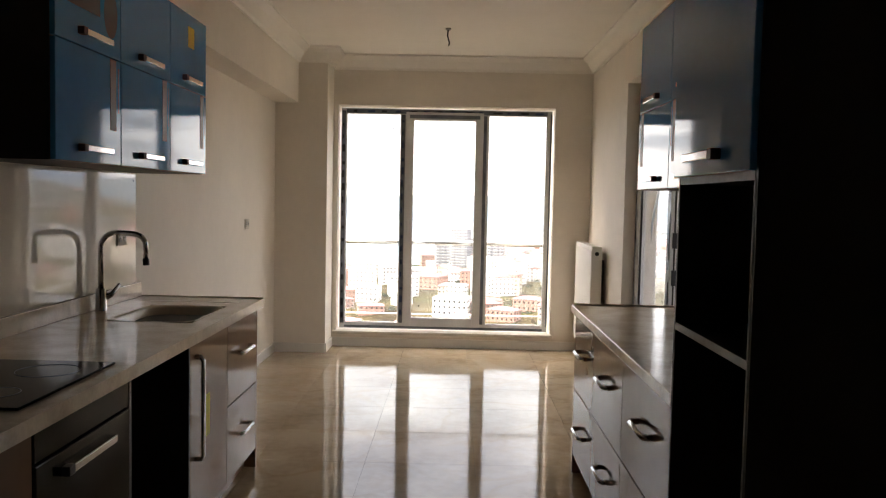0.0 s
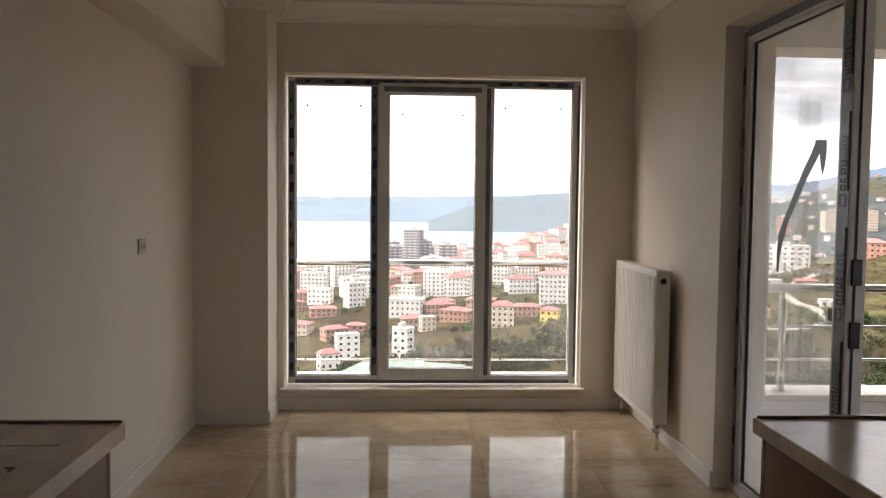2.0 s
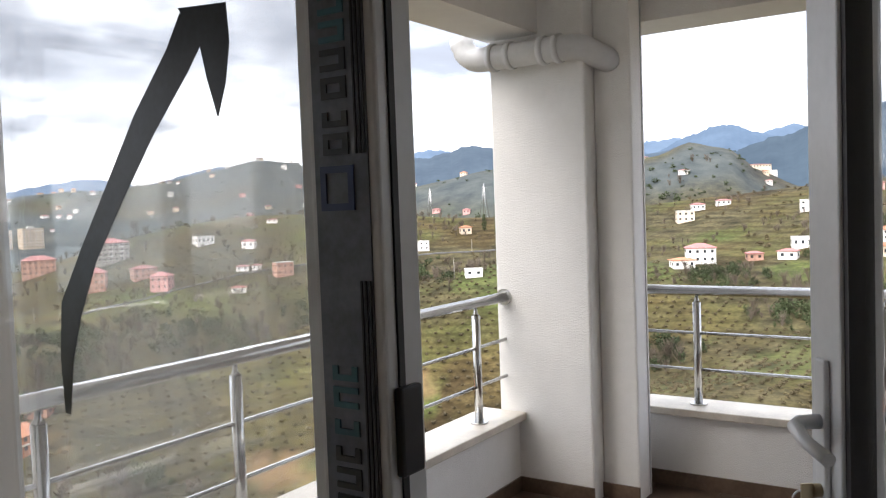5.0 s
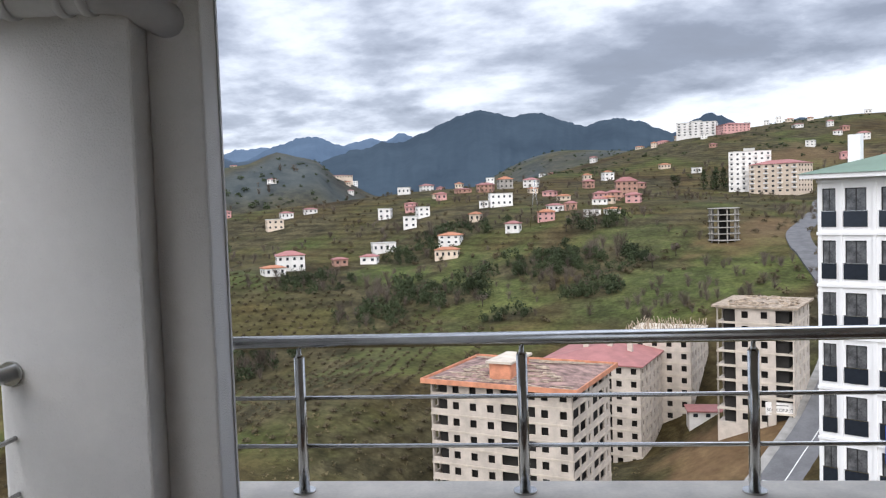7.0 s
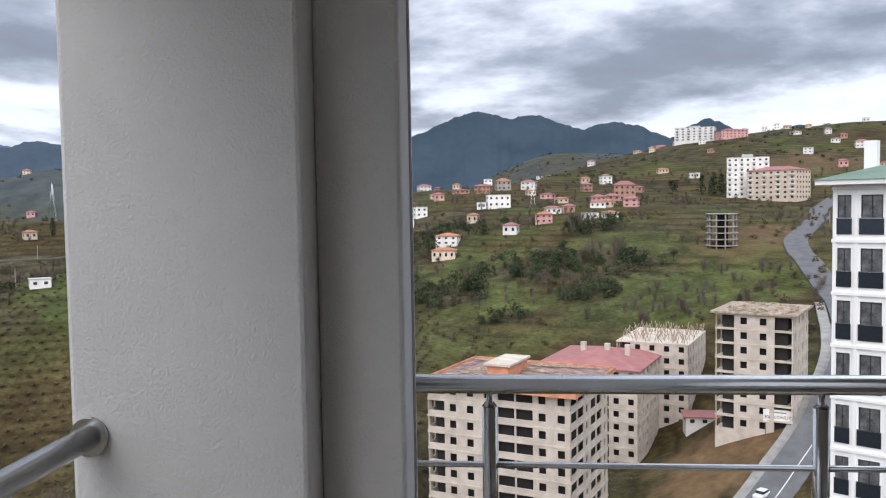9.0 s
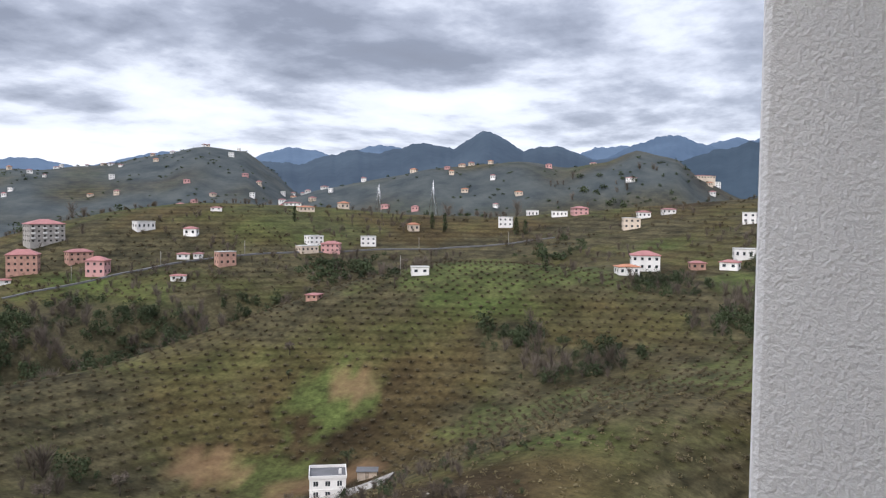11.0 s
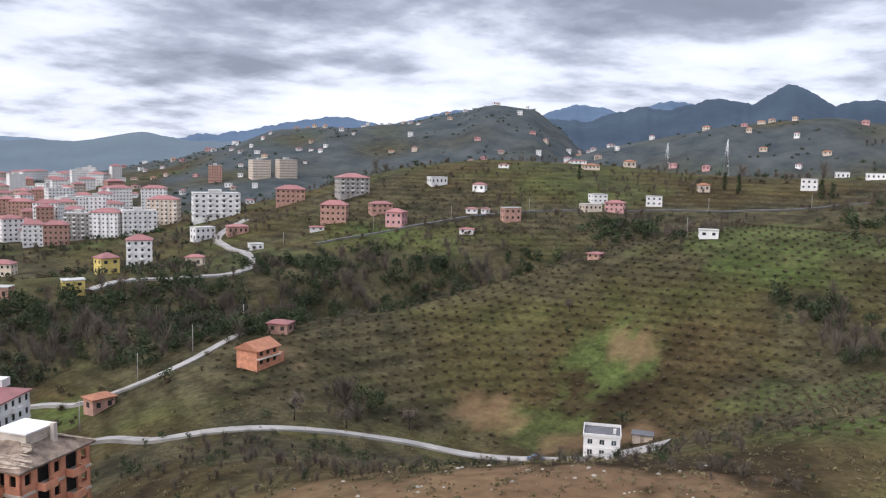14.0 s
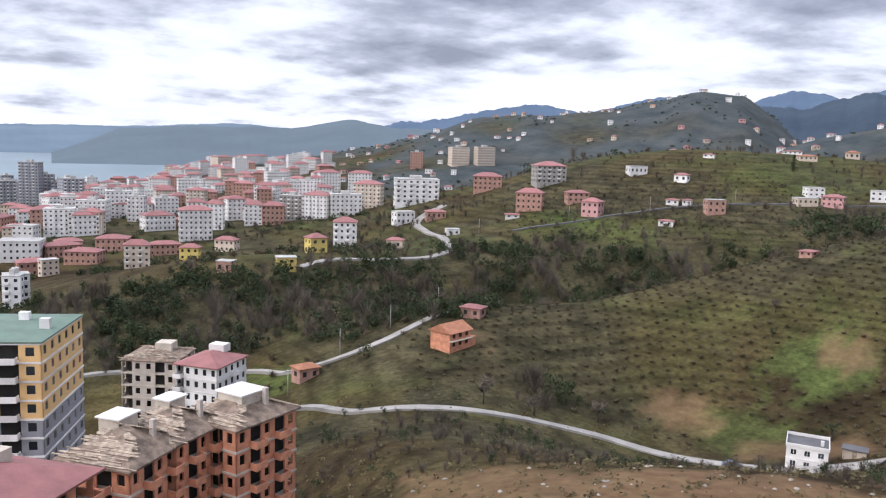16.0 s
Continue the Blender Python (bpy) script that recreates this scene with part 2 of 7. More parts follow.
# ---- kitchen shell ----
LEFT, RIGHT, NORTH, SOUTH, TOP = -1.66, 1.30, 7.93, -2.2, 2.8
SLAB = -0.30


def kitchen_shell():
    floor_ob = struct("floor", one_box(LEFT, RIGHT + 0.12, SOUTH, NORTH, SLAB, -0.012), M["grout"], "polished beige marble tile kitchen floor", "floor")
    bm = bmesh.new()
    # west wall
    struct("wall_west", one_box(LEFT - 0.2, LEFT, SOUTH - 0.2, NORTH + 0.25, SLAB, 3.0), M["wall"], "plain cream painted kitchen wall", "wall")
    # north wall with the window opening
    bm = bmesh.new()
    x0, x1, z0, z1 = -1.135, 0.95, 0.15, 2.335
    box(bm, LEFT, x0, NORTH, NORTH + 0.25, SLAB, 3.0)
    box(bm, x1, RIGHT + 0.25, NORTH, NORTH + 0.25, SLAB, 3.0)
    box(bm, x0, x1, NORTH, NORTH + 0.25, SLAB, z0)
    box(bm, x0, x1, NORTH, NORTH + 0.25, z1, 3.0)
    struct("wall_north", bm, M["wall"], "cream painted wall around the tall window", "wall")
    # east wall with the balcony door opening
    bm = bmesh.new()
    box(bm, RIGHT, RIGHT + 0.25, 6.32, NORTH, SLAB, 3.0)
    box(bm, RIGHT, RIGHT + 0.25, SOUTH - 0.2, 4.45, SLAB, 3.0)
    box(bm, RIGHT, RIGHT + 0.25, 4.45, 6.32, 2.355, 3.0)
    box(bm, RIGHT, RIGHT + 0.25, 4.45, 6.32, SLAB, -0.02)
    struct("wall_east", bm, M["wall"], "cream painted wall with balcony door opening", "wall")
    struct("wall_south", one_box(LEFT, RIGHT, SOUTH - 0.2, SOUTH, SLAB, 3.0), M["wall"], "plain cream wall behind the kitchen", "wall")
    # ceiling with beam, column and cornice
    struct("ceiling", one_box(LEFT, RIGHT, SOUTH, NORTH, TOP, 3.0), M["ceiling"], "white painted ceiling", "ceiling")
    struct("beam", one_box(LEFT, -1.45, SOUTH, 7.55, 2.3, TOP), M["wall"], "boxed beam along the cream wall", "beam")
    struct("column", one_box(LEFT, -1.18, 7.55, NORTH, -0.012, TOP), M["wall"], "square cream painted corner column", "column")
    prof = [(0, 0), (0.016, 0), (0.022, 0.022), (0.04, 0.045), (0.068, 0.082), (0.105, 0.108), (0.12, 0.116), (0.12, 0.135), (0, 0.135)]

    def cornice(p, q, inward):
        bm = bmesh.new()
        p, q, inw = Vector(p), Vector(q), Vector(inward)
        ends = []
        for e in (p, q):
            ends.append([bm.verts.new(e + inw * a + Vector((0, 0, b))) for a, b in prof])
        k = len(prof)
        for i in range(k):
            bm.faces.new((ends[0][i], ends[0][(i + 1) % k], ends[1][(i + 1) % k], ends[1][i]))
        bm.faces.new(ends[0]), bm.faces.new(ends[1])
        struct("trim_cornice", bm, M["ceiling"], "white moulded plaster ceiling cornice", "trim")
    z = 2.665
    cornice((-1.18, NORTH, z), (RIGHT, NORTH, z), (0, -1, 0))
    cornice((-1.45, 7.55, z), (-1.18 + 0.12, 7.55, z), (0, -1, 0))
    cornice((-1.18, 7.55, z), (-1.18, NORTH, z), (1, 0, 0))
    cornice((-1.45, SOUTH, z), (-1.45, 7.55, z), (1, 0, 0))
    cornice((RIGHT, SOUTH, z), (RIGHT, NORTH, z), (-1, 0, 0))
    # skirting
    for a in ((LEFT, LEFT + 0.014, 4.32, 7.55), (LEFT + 0.014, -1.18, 7.536, 7.55), (-1.18, -1.166, 7.55, NORTH), (-1.166, RIGHT, NORTH - 0.014, NORTH), (RIGHT - 0.014, RIGHT, 6.32, NORTH - 0.014)):
        struct("baseboard", one_box(*a, -0.01, 0.085, bevel=0.004), M["skirting"], "low white painted skirting board", "baseboard")
    # ceiling bulb wire
    t = thing("ceiling_lamp_wire", "bare lamp wire hanging from the ceiling hole", "lamp wire")
    part("wire", tube(bmesh.new(), [(-0.08, 6.6, TOP), (-0.085, 6.6, 2.74), (-0.07, 6.6, 2.69), (-0.075, 6.6, 2.66)], 0.005, 8), M["gasket"], t)
    part("ceiling_rose", tube(bmesh.new(), [(-0.08, 6.6, TOP), (-0.08, 6.6, 2.785)], 0.022, 12), M["board"], t)
    return floor_ob


floor_ob = kitchen_shell()


# ---- windows and the balcony door ----
def frame_ring(bm, u0, u1, z0, z1, w, wb, v0, v1, along="x", bevel=0.004):
    """A rectangular frame of profile width w (sides, top) and wb (bottom)."""
    def b(a0, a1, c0, c1):
        if along == "x":
            box(bm, a0, a1, v0, v1, c0, c1, bevel)
        else:
            box(bm, v0, v1, a0, a1, c0, c1, bevel)
    b(u0, u0 + w, z0, z1)
    b(u1 - w, u1, z0, z1)
    b(u0 + w, u1 - w, z1 - w, z1)
    b(u0 + w, u1 - w, z0, z0 + wb)
    return bm


def film_marks(parent, u, v, z0, z1, along, step=0.26, width=0.03, up=True, side=-1):
    """Printed protective film: strips and unreadable printed bars on a profile."""
    rng = random.Random(int(abs(u * 1000) + z0 * 77))
    z = z0
    while z < z1 - 0.2:
        h = rng.uniform(0.1, 0.17)
        for k, mname in enumerate(("filmink", "filmteal")):
            hh = h * (0.62 if k == 0 else 0.36)
            off = 0 if k == 0 else h * 0.64
            bm = bmesh.new()
            n = 5
            for i in range(n):
                a = z + off + hh * i / n
                w0, w1 = sorted((rng.uniform(0, 0.25), rng.uniform(0.7, 1.0)))
                if along == "y":
                    box(bm, v, v + 0.0015 * side, u + width * w0, u + width * w1, a, a + hh / n * 0.7)
                else:
                    box(bm, u + width * w0, u + width * w1, v, v + 0.0015 * side, a, a + hh / n * 0.7)
            part("film_print", bm, M[mname], parent, "dark unreadable print on protective film")
        z += h + rng.uniform(0.1, step)


def north_window():
    w = tagged(new("window_1"), "tall three part grey framed window with film residue", "window", kind="structure")
    x0, x1, z0, z1, y0, y1 = -1.115, 0.93, 0.165, 2.315, 8.0, 8.07
    part("window_frame", frame_ring(bmesh.new(), x0, x1, z0, z1, 0.055, 0.06, y0, y1), M["pvc"], w, "light grey plastic outer frame")
    for c in (-0.505, 0.285):
        part("mullion", one_box(c - 0.035, c + 0.035, y0, y1, z0 + 0.06, z1 - 0.055, bevel=0.004), M["pvc"], w)
        part("film_strip", one_box(c - 0.026, c + 0.012, y0 - 0.003, y0, z0 + 0.06, z1 - 0.06), M["film"], w, "dark protective film strip")
    part("film_strip", one_box(x0 + 0.008, x0 + 0.045, y0 - 0.003, y0, z0 + 0.05, z1 - 0.03), M["film"], w, "dark protective film strip")
    part("film_strip", one_box(x0 + 0.05, x1 - 0.05, y0 - 0.003, y0, z1 - 0.05, z1 - 0.012), M["film"], w, "dark protective film strip")
    part("film_strip", one_box(x0 + 0.05, x1 - 0.05, y0 - 0.003, y0, z0 + 0.006, z0 + 0.03), M["film"], w, "dark protective film strip")
    part("film_strip", one_box(x1 - 0.02, x1 - 0.006, y0 - 0.003, y0, z0 + 0.05, z1 - 0.03), M["film"], w, "dark protective film strip")
    rng = random.Random(5)
    for k in range(16):
        h = rng.uniform(0.02, 0.07)
        zz = z0 + 0.1 + k * 0.125
        part("film_print", one_box(x0 + 0.012, x0 + 0.012 + rng.uniform(0.012, 0.03), y0 - 0.005, y0 - 0.003, zz, zz + h), M["filmink"], w)
        part("film_print", one_box(-0.527, -0.527 + rng.uniform(0.015, 0.03), y0 - 0.005, y0 - 0.003, zz + 0.04, zz + 0.04 + h), M["filmblue"], w)
    for k in range(14):
        xx = x0 + 0.12 + k * 0.135
        part("film_print", one_box(xx, xx + rng.uniform(0.03, 0.09), y0 - 0.005, y0 - 0.003, z1 - 0.042, z1 - 0.022), M["filmblue" if k % 2 else "filmink"], w)
    # opening leaf in the middle
    leaf = part("sash", frame_ring(bmesh.new(), -0.485, 0.265, z0 + 0.03, z1 - 0.035, 0.075, 0.085, y0 - 0.022, y1 - 0.012), M["pvc"], w, "white opening sash")
    part("film_strip", one_box(-0.45, 0.23, y0 - 0.025, y0 - 0.022, z1 - 0.095, z1 - 0.06), M["film"], w)
    bm = one_box(-0.468, -0.44, y0 - 0.034, y0 - 0.022, 1.13, 1.28, bevel=0.003)
    box(bm, -0.461, -0.447, y0 - 0.06, y0 - 0.034, 1.21, 1.235, bevel=0.002)
    box(bm, -0.462, -0.446, y0 - 0.07, y0 - 0.056, 1.1, 1.24, bevel=0.003)
    part("handle", bm, M["pvc"], leaf, "white lever handle")
    for a, b, c, d in ((x0 + 0.05, -0.535, z0 + 0.055, z1 - 0.05), (-0.415, 0.195, z0 + 0.11, z1 - 0.105), (0.315, x1 - 0.05, z0 + 0.055, z1 - 0.05)):
        g = part("pane", one_box(a, b, y0 + 0.025, y0 + 0.031, c, d), M["glass"], w, "dusty clear glass pane")
        g.visible_shadow = False
        gk = bmesh.new()
        frame_ring(gk, a, b, c, d, 0.008, 0.008, y0 + 0.014, y0 + 0.024, bevel=0)
        part("gasket", gk, M["gasket"], w)
        for px in (0.14, 0.84):
            part("glass_sticker", one_box(a + (b - a) * px, a + (b - a) * px + 0.013, y0 + 0.0225, y0 + 0.0245, d - 0.15, d - 0.137), M["filmink"], w)
        part("glass_sticker", one_box(a + (b - a) * 0.12, a + (b - a) * 0.12 + 0.013, y0 + 0.0225, y0 + 0.0245, c + 0.11, c + 0.123), M["filmink"], w)
    sill = tagged(link_mesh("trim_window_sill", one_box(-1.16, 0.975, NORTH - 0.045, 8.0, 0.122, 0.152, bevel=0.006), M["sillstone"]), "cream stone inner window sill", "sill", kind="structure")
    # outer stone ledge and glass balustrade
    struct("window_ledge", one_box(-1.2, 1.0, 8.07, 8.5, 0.06, 0.15, bevel=0.01), M["sillstone"], "pale stone ledge outside the window", "ledge")
    rail = thing("balustrade", "glass balustrade with steel handrail outside the window", "balustrade")
    part("handrail", tube(bmesh.new(), [(-1.5, 8.4, 1.0), (1.2, 8.4, 1.0)], 0.025, 16), M["steel"], rail)
    part("lower_rail", tube(bmesh.new(), [(-1.5, 8.4, 0.26), (1.2, 8.4, 0.26)], 0.008, 10), M["steel"], rail)
    g = part("glass_panel", one_box(-1.4, 1.1, 8.395, 8.403, 0.3, 0.93), M["clear"], rail)
    g.visible_shadow = False
    for x in (-1.3, 1.05):
        part("post", tube(bmesh.new(), [(x, 8.42, 0.15), (x, 8.42, 0.98)], 0.018, 12), M["steel"], rail)


north_window()


def balcony_door():
    d = tagged(new("door_1"), "balcony door frame with film, fixed glass panel beside it", "door", kind="structure")
    x0, x1, z0, z1 = 1.385, 1.455, -0.005, 2.335
    y0, y1 = 4.47, 6.3
    bm = bmesh.new()
    frame_ring(bm, y0, y1, z0, z1, 0.06, 0.05, x0, x1, along="y")
    part("door_frame", bm, M["pvc"], d, "light grey plastic frame")
    part("mullion", one_box(x0, x1, 5.255, 5.355, z0 + 0.05, z1 - 0.06, bevel=0.004), M["pvc"], d, "light grey plastic mullion")
    part("film_strip", one_box(x0 - 0.002, x0, 5.268, 5.345, z0 + 0.06, z1 - 0.07), M["film"], d, "dark printed protective film")
    part("gasket", one_box(x0 + 0.02, x0 + 0.03, 5.252, 5.255, z0 + 0.05, z1 - 0.06), M["gasket"], d)
    part("film_strip", one_box(x0 - 0.003, x0, y1 - 0.05, y1 - 0.012, z0 + 0.05, z1 - 0.02), M["film"], d, "dark protective film strip")
    part("film_strip", one_box(x0 - 0.003, x0, y0 + 0.06, y1 - 0.05, z1 - 0.05, z1 - 0.01), M["film"], d, "dark protective film strip")
    # printed film on the mullion, running upwards
    rng = random.Random(3)
    for k in range(5):
        zb = 0.2 + k * 0.44
        for j in range(7):
            za, ya, yb = zb + j * 0.031, 5.294, 5.33
            bm = one_box(x0 - 0.004, x0 - 0.002, ya, yb, za, za + 0.007)
            kind = rng.randrange(4)
            if kind != 0:
                box(bm, x0 - 0.004, x0 - 0.002, ya, yb, za + 0.017, za + 0.024)
            if kind != 1:
                box(bm, x0 - 0.004, x0 - 0.002, ya, ya + 0.008, za + 0.007, za + 0.017)
            if kind != 3:
                box(bm, x0 - 0.004, x0 - 0.002, yb - 0.008, yb, za + 0.007, za + 0.017)
            part("film_print", bm, M["filmink" if j < 4 else "filmteal"], d, "dark unreadable print on protective film")
        bm = bmesh.new()
        frame_ring(bm, 5.288, 5.336, zb - 0.062, zb - 0.012, 0.008, 0.008, x0 - 0.004, x0 - 0.002, along="y", bevel=0)
        part("film_print", bm, M["filmblue"], d, "square printed mark on protective film")
        for j in range(3):
            yy = 5.27 + j * 0.006
            part("film_print", one_box(x0 - 0.004, x0 - 0.002, yy, yy + 0.0022, zb, zb + 0.3), M["filmink"], d)
    for k in range(7):
        zb = 0.25 + k * 0.3
        part("film_print", one_box(x0 - 0.005, x0 - 0.003, y1 - 0.045, y1 - 0.02, zb, zb + 0.09), M["filmink"], d)
    # fixed pane and the beads around it
    bm = bmesh.new()
    frame_ring(bm, 5.355, y1 - 0.06, z0 + 0.05, z1 - 0.06, 0.02, 0.02, x0 + 0.008, x0 + 0.035, along="y", bevel=0.003)
    part("glazing_bead", bm, M["pvc"], d)
    bm = bmesh.new()
    frame_ring(bm, 5.375, y1 - 0.08, z0 + 0.07, z1 - 0.08, 0.006, 0.006, x0 + 0.022, x0 + 0.036, along="y", bevel=0)
    part("gasket", bm, M["gasket"], d)
    g = part("pane", one_box(x0 + 0.037, x0 + 0.043, 5.375, y1 - 0.08, z0 + 0.07, z1 - 0.08), M["dustyglass"], d, "fixed glass pane, dusty and streaked")
    g.visible_shadow = False
    # lock keeps on the mullion
    for z in (0.42, 1.16, 0.92):
        part("lock_keep", one_box(x0 + 0.01, x0 + 0.05, 5.243, 5.255, z, z + 0.1, bevel=0.003), M["darkmetal"], d)
    # leaf, swung out onto the balcony
    leaf = thing("balcony_door_leaf", "white framed glass balcony door standing open outwards", "door", at=pose(1.5, 4.49, 0, 0, 0, 34.2))
    w, h0, h1 = 0.765, 0.03, 2.28
    bm = bmesh.new()
    frame_ring(bm, 0.0, w, h0, h1, 0.1, 0.11, -0.034, 0.034, along="x")
    part("sash", bm, M["pvc"], leaf, "white plastic sash with wrapped edge")
    bm = bmesh.new()
    frame_ring(bm, 0.1, w - 0.1, h0 + 0.11, h1 - 0.1, 0.014, 0.014, -0.012, 0.028, along="x", bevel=0)
    part("gasket", bm, M["gasket"], leaf)
    g = part("pane", one_box(0.11, w - 0.11, -0.004, 0.004, h0 + 0.12, h1 - 0.11), M["glass"], leaf)
    g.visible_shadow = False
    hz = 1.1
    hx = w - 0.05
    plate = part("handle_plate", one_box(hx - 0.017, hx + 0.017, 0.034, 0.044, hz - 0.16, hz + 0.1, bevel=0.004), M["pvc"], leaf, "grey handle plate")
    pts = [(hx, 0.044, hz), (hx, 0.075, hz)] + [(hx - 0.012, 0.088, hz - 0.003), (hx - 0.06, 0.095, hz - 0.012), (hx - 0.125, 0.09, hz - 0.022)]
    part("handle", tube(bmesh.new(), pts, [0.012, 0.012, 0.012, 0.0105, 0.011], 12), M["pvc"], leaf, "grey lever handle")
    part("lock_cylinder", tube(bmesh.new(), [(hx, 0.044, hz - 0.11), (hx, 0.056, hz - 0.11)], 0.011, 14), M["brass"], plate)
    keys = part("keys", one_box(hx - 0.002, hx + 0.002, 0.056, 0.075, hz - 0.122, hz - 0.098), M["brass"], leaf, "bunch of keys hanging in the lock")
    ring = [(hx, 0.075 + 0.013 * math.cos(a), hz - 0.122 + 0.013 * math.sin(a)) for a in np.linspace(0, 2 * math.pi, 13)]
    part("key_ring", tube(bmesh.new(), ring, 0.0018, 6, False), M["steel"], keys)
    for s, c in ((0.0, 0.18), (0.006, 0.19)):
        bm = one_box(hx + s - 0.001, hx + s + 0.001, 0.066, 0.086, hz - 0.165, hz - 0.138, bevel=0.0005)
        box(bm, hx + s - 0.001, hx + s + 0.001, 0.072, 0.08, hz - c, hz - 0.165)
        part("key", bm, M["steel"], keys)
    # a hand-drawn tape arrow stuck on the fixed pane
    t = thing("tape_arrow", "torn black tape stuck on the glass like an arrow", "tape")
    xg = x0 + 0.0335
    rib = [(6.0, 1.34, 0.012), (6.0, 1.44, 0.028), (5.985, 1.53, 0.045), (5.93, 1.63, 0.034), (5.86, 1.73, 0.036), (5.78, 1.84, 0.042), (5.7, 1.93, 0.045), (5.665, 1.98, 0.05)]
    rib = [(5.885 - (6.0 - y) * 0.9 + 0.035 * (1.98 - z) / 0.64, 1.737 - (2.01 - z) * 0.87, w * 1.2) for y, z, w in rib]
    bm = bmesh.new()
    cols = []
    for i, (yy, zz, ww) in enumerate(rib):
        j0, j1 = rib[max(i - 1, 0)], rib[min(i + 1, len(rib) - 1)]
        dv = Vector((j1[0] - j0[0], j1[1] - j0[1])).normalized()
        nx = Vector((-dv.y, dv.x)) * ww / 2
        cols.append([bm.verts.new((xx, yy + s * nx.x, zz + s * nx.y)) for xx in (xg, xg + 0.001) for s in (-1, 1)])
    for a, b in zip(cols, cols[1:]):
        bm.faces.new((a[0], a[1], b[1], b[0])), bm.faces.new((a[2], a[3], b[3], b[2]))
        bm.faces.new((a[0], b[0], b[2], a[2])), bm.faces.new((a[1], b[1], b[3], a[3]))
    part("shaft", bm, M["tape"], t)
    bm = bmesh.new()
    tip = [(5.7, 2.01), (5.565, 2.0), (5.56, 1.93), (5.575, 1.86), (5.6, 1.8), (5.625, 1.87), (5.64, 1.93)]
    tip = [(5.67 + (y - 5.67) * 0.75, 2.005 + (z - 2.005) * 0.82) for y, z in tip]
    tip = [(5.885 - (6.0 - y) * 0.9, 1.737 - (2.01 - z) * 0.87) for y, z in tip]
    a = [bm.verts.new((xg - 0.0015, y, z)) for y, z in tip]
    b = [bm.verts.new((xg + 0.0005, y, z)) for y, z in tip]
    bm.faces.new(a), bm.faces.new(b[::-1])
    for i in range(len(tip)):
        bm.faces.new((a[i], a[(i + 1) % len(tip)], b[(i + 1) % len(tip)], b[i]))
    part("head", bm, M["tape"], t)
    part("scrap", one_box(xg, xg + 0.001, 5.425, 5.455, 1.0, 1.05), M["tape"], t, "small brown tape scrap")


balcony_door()


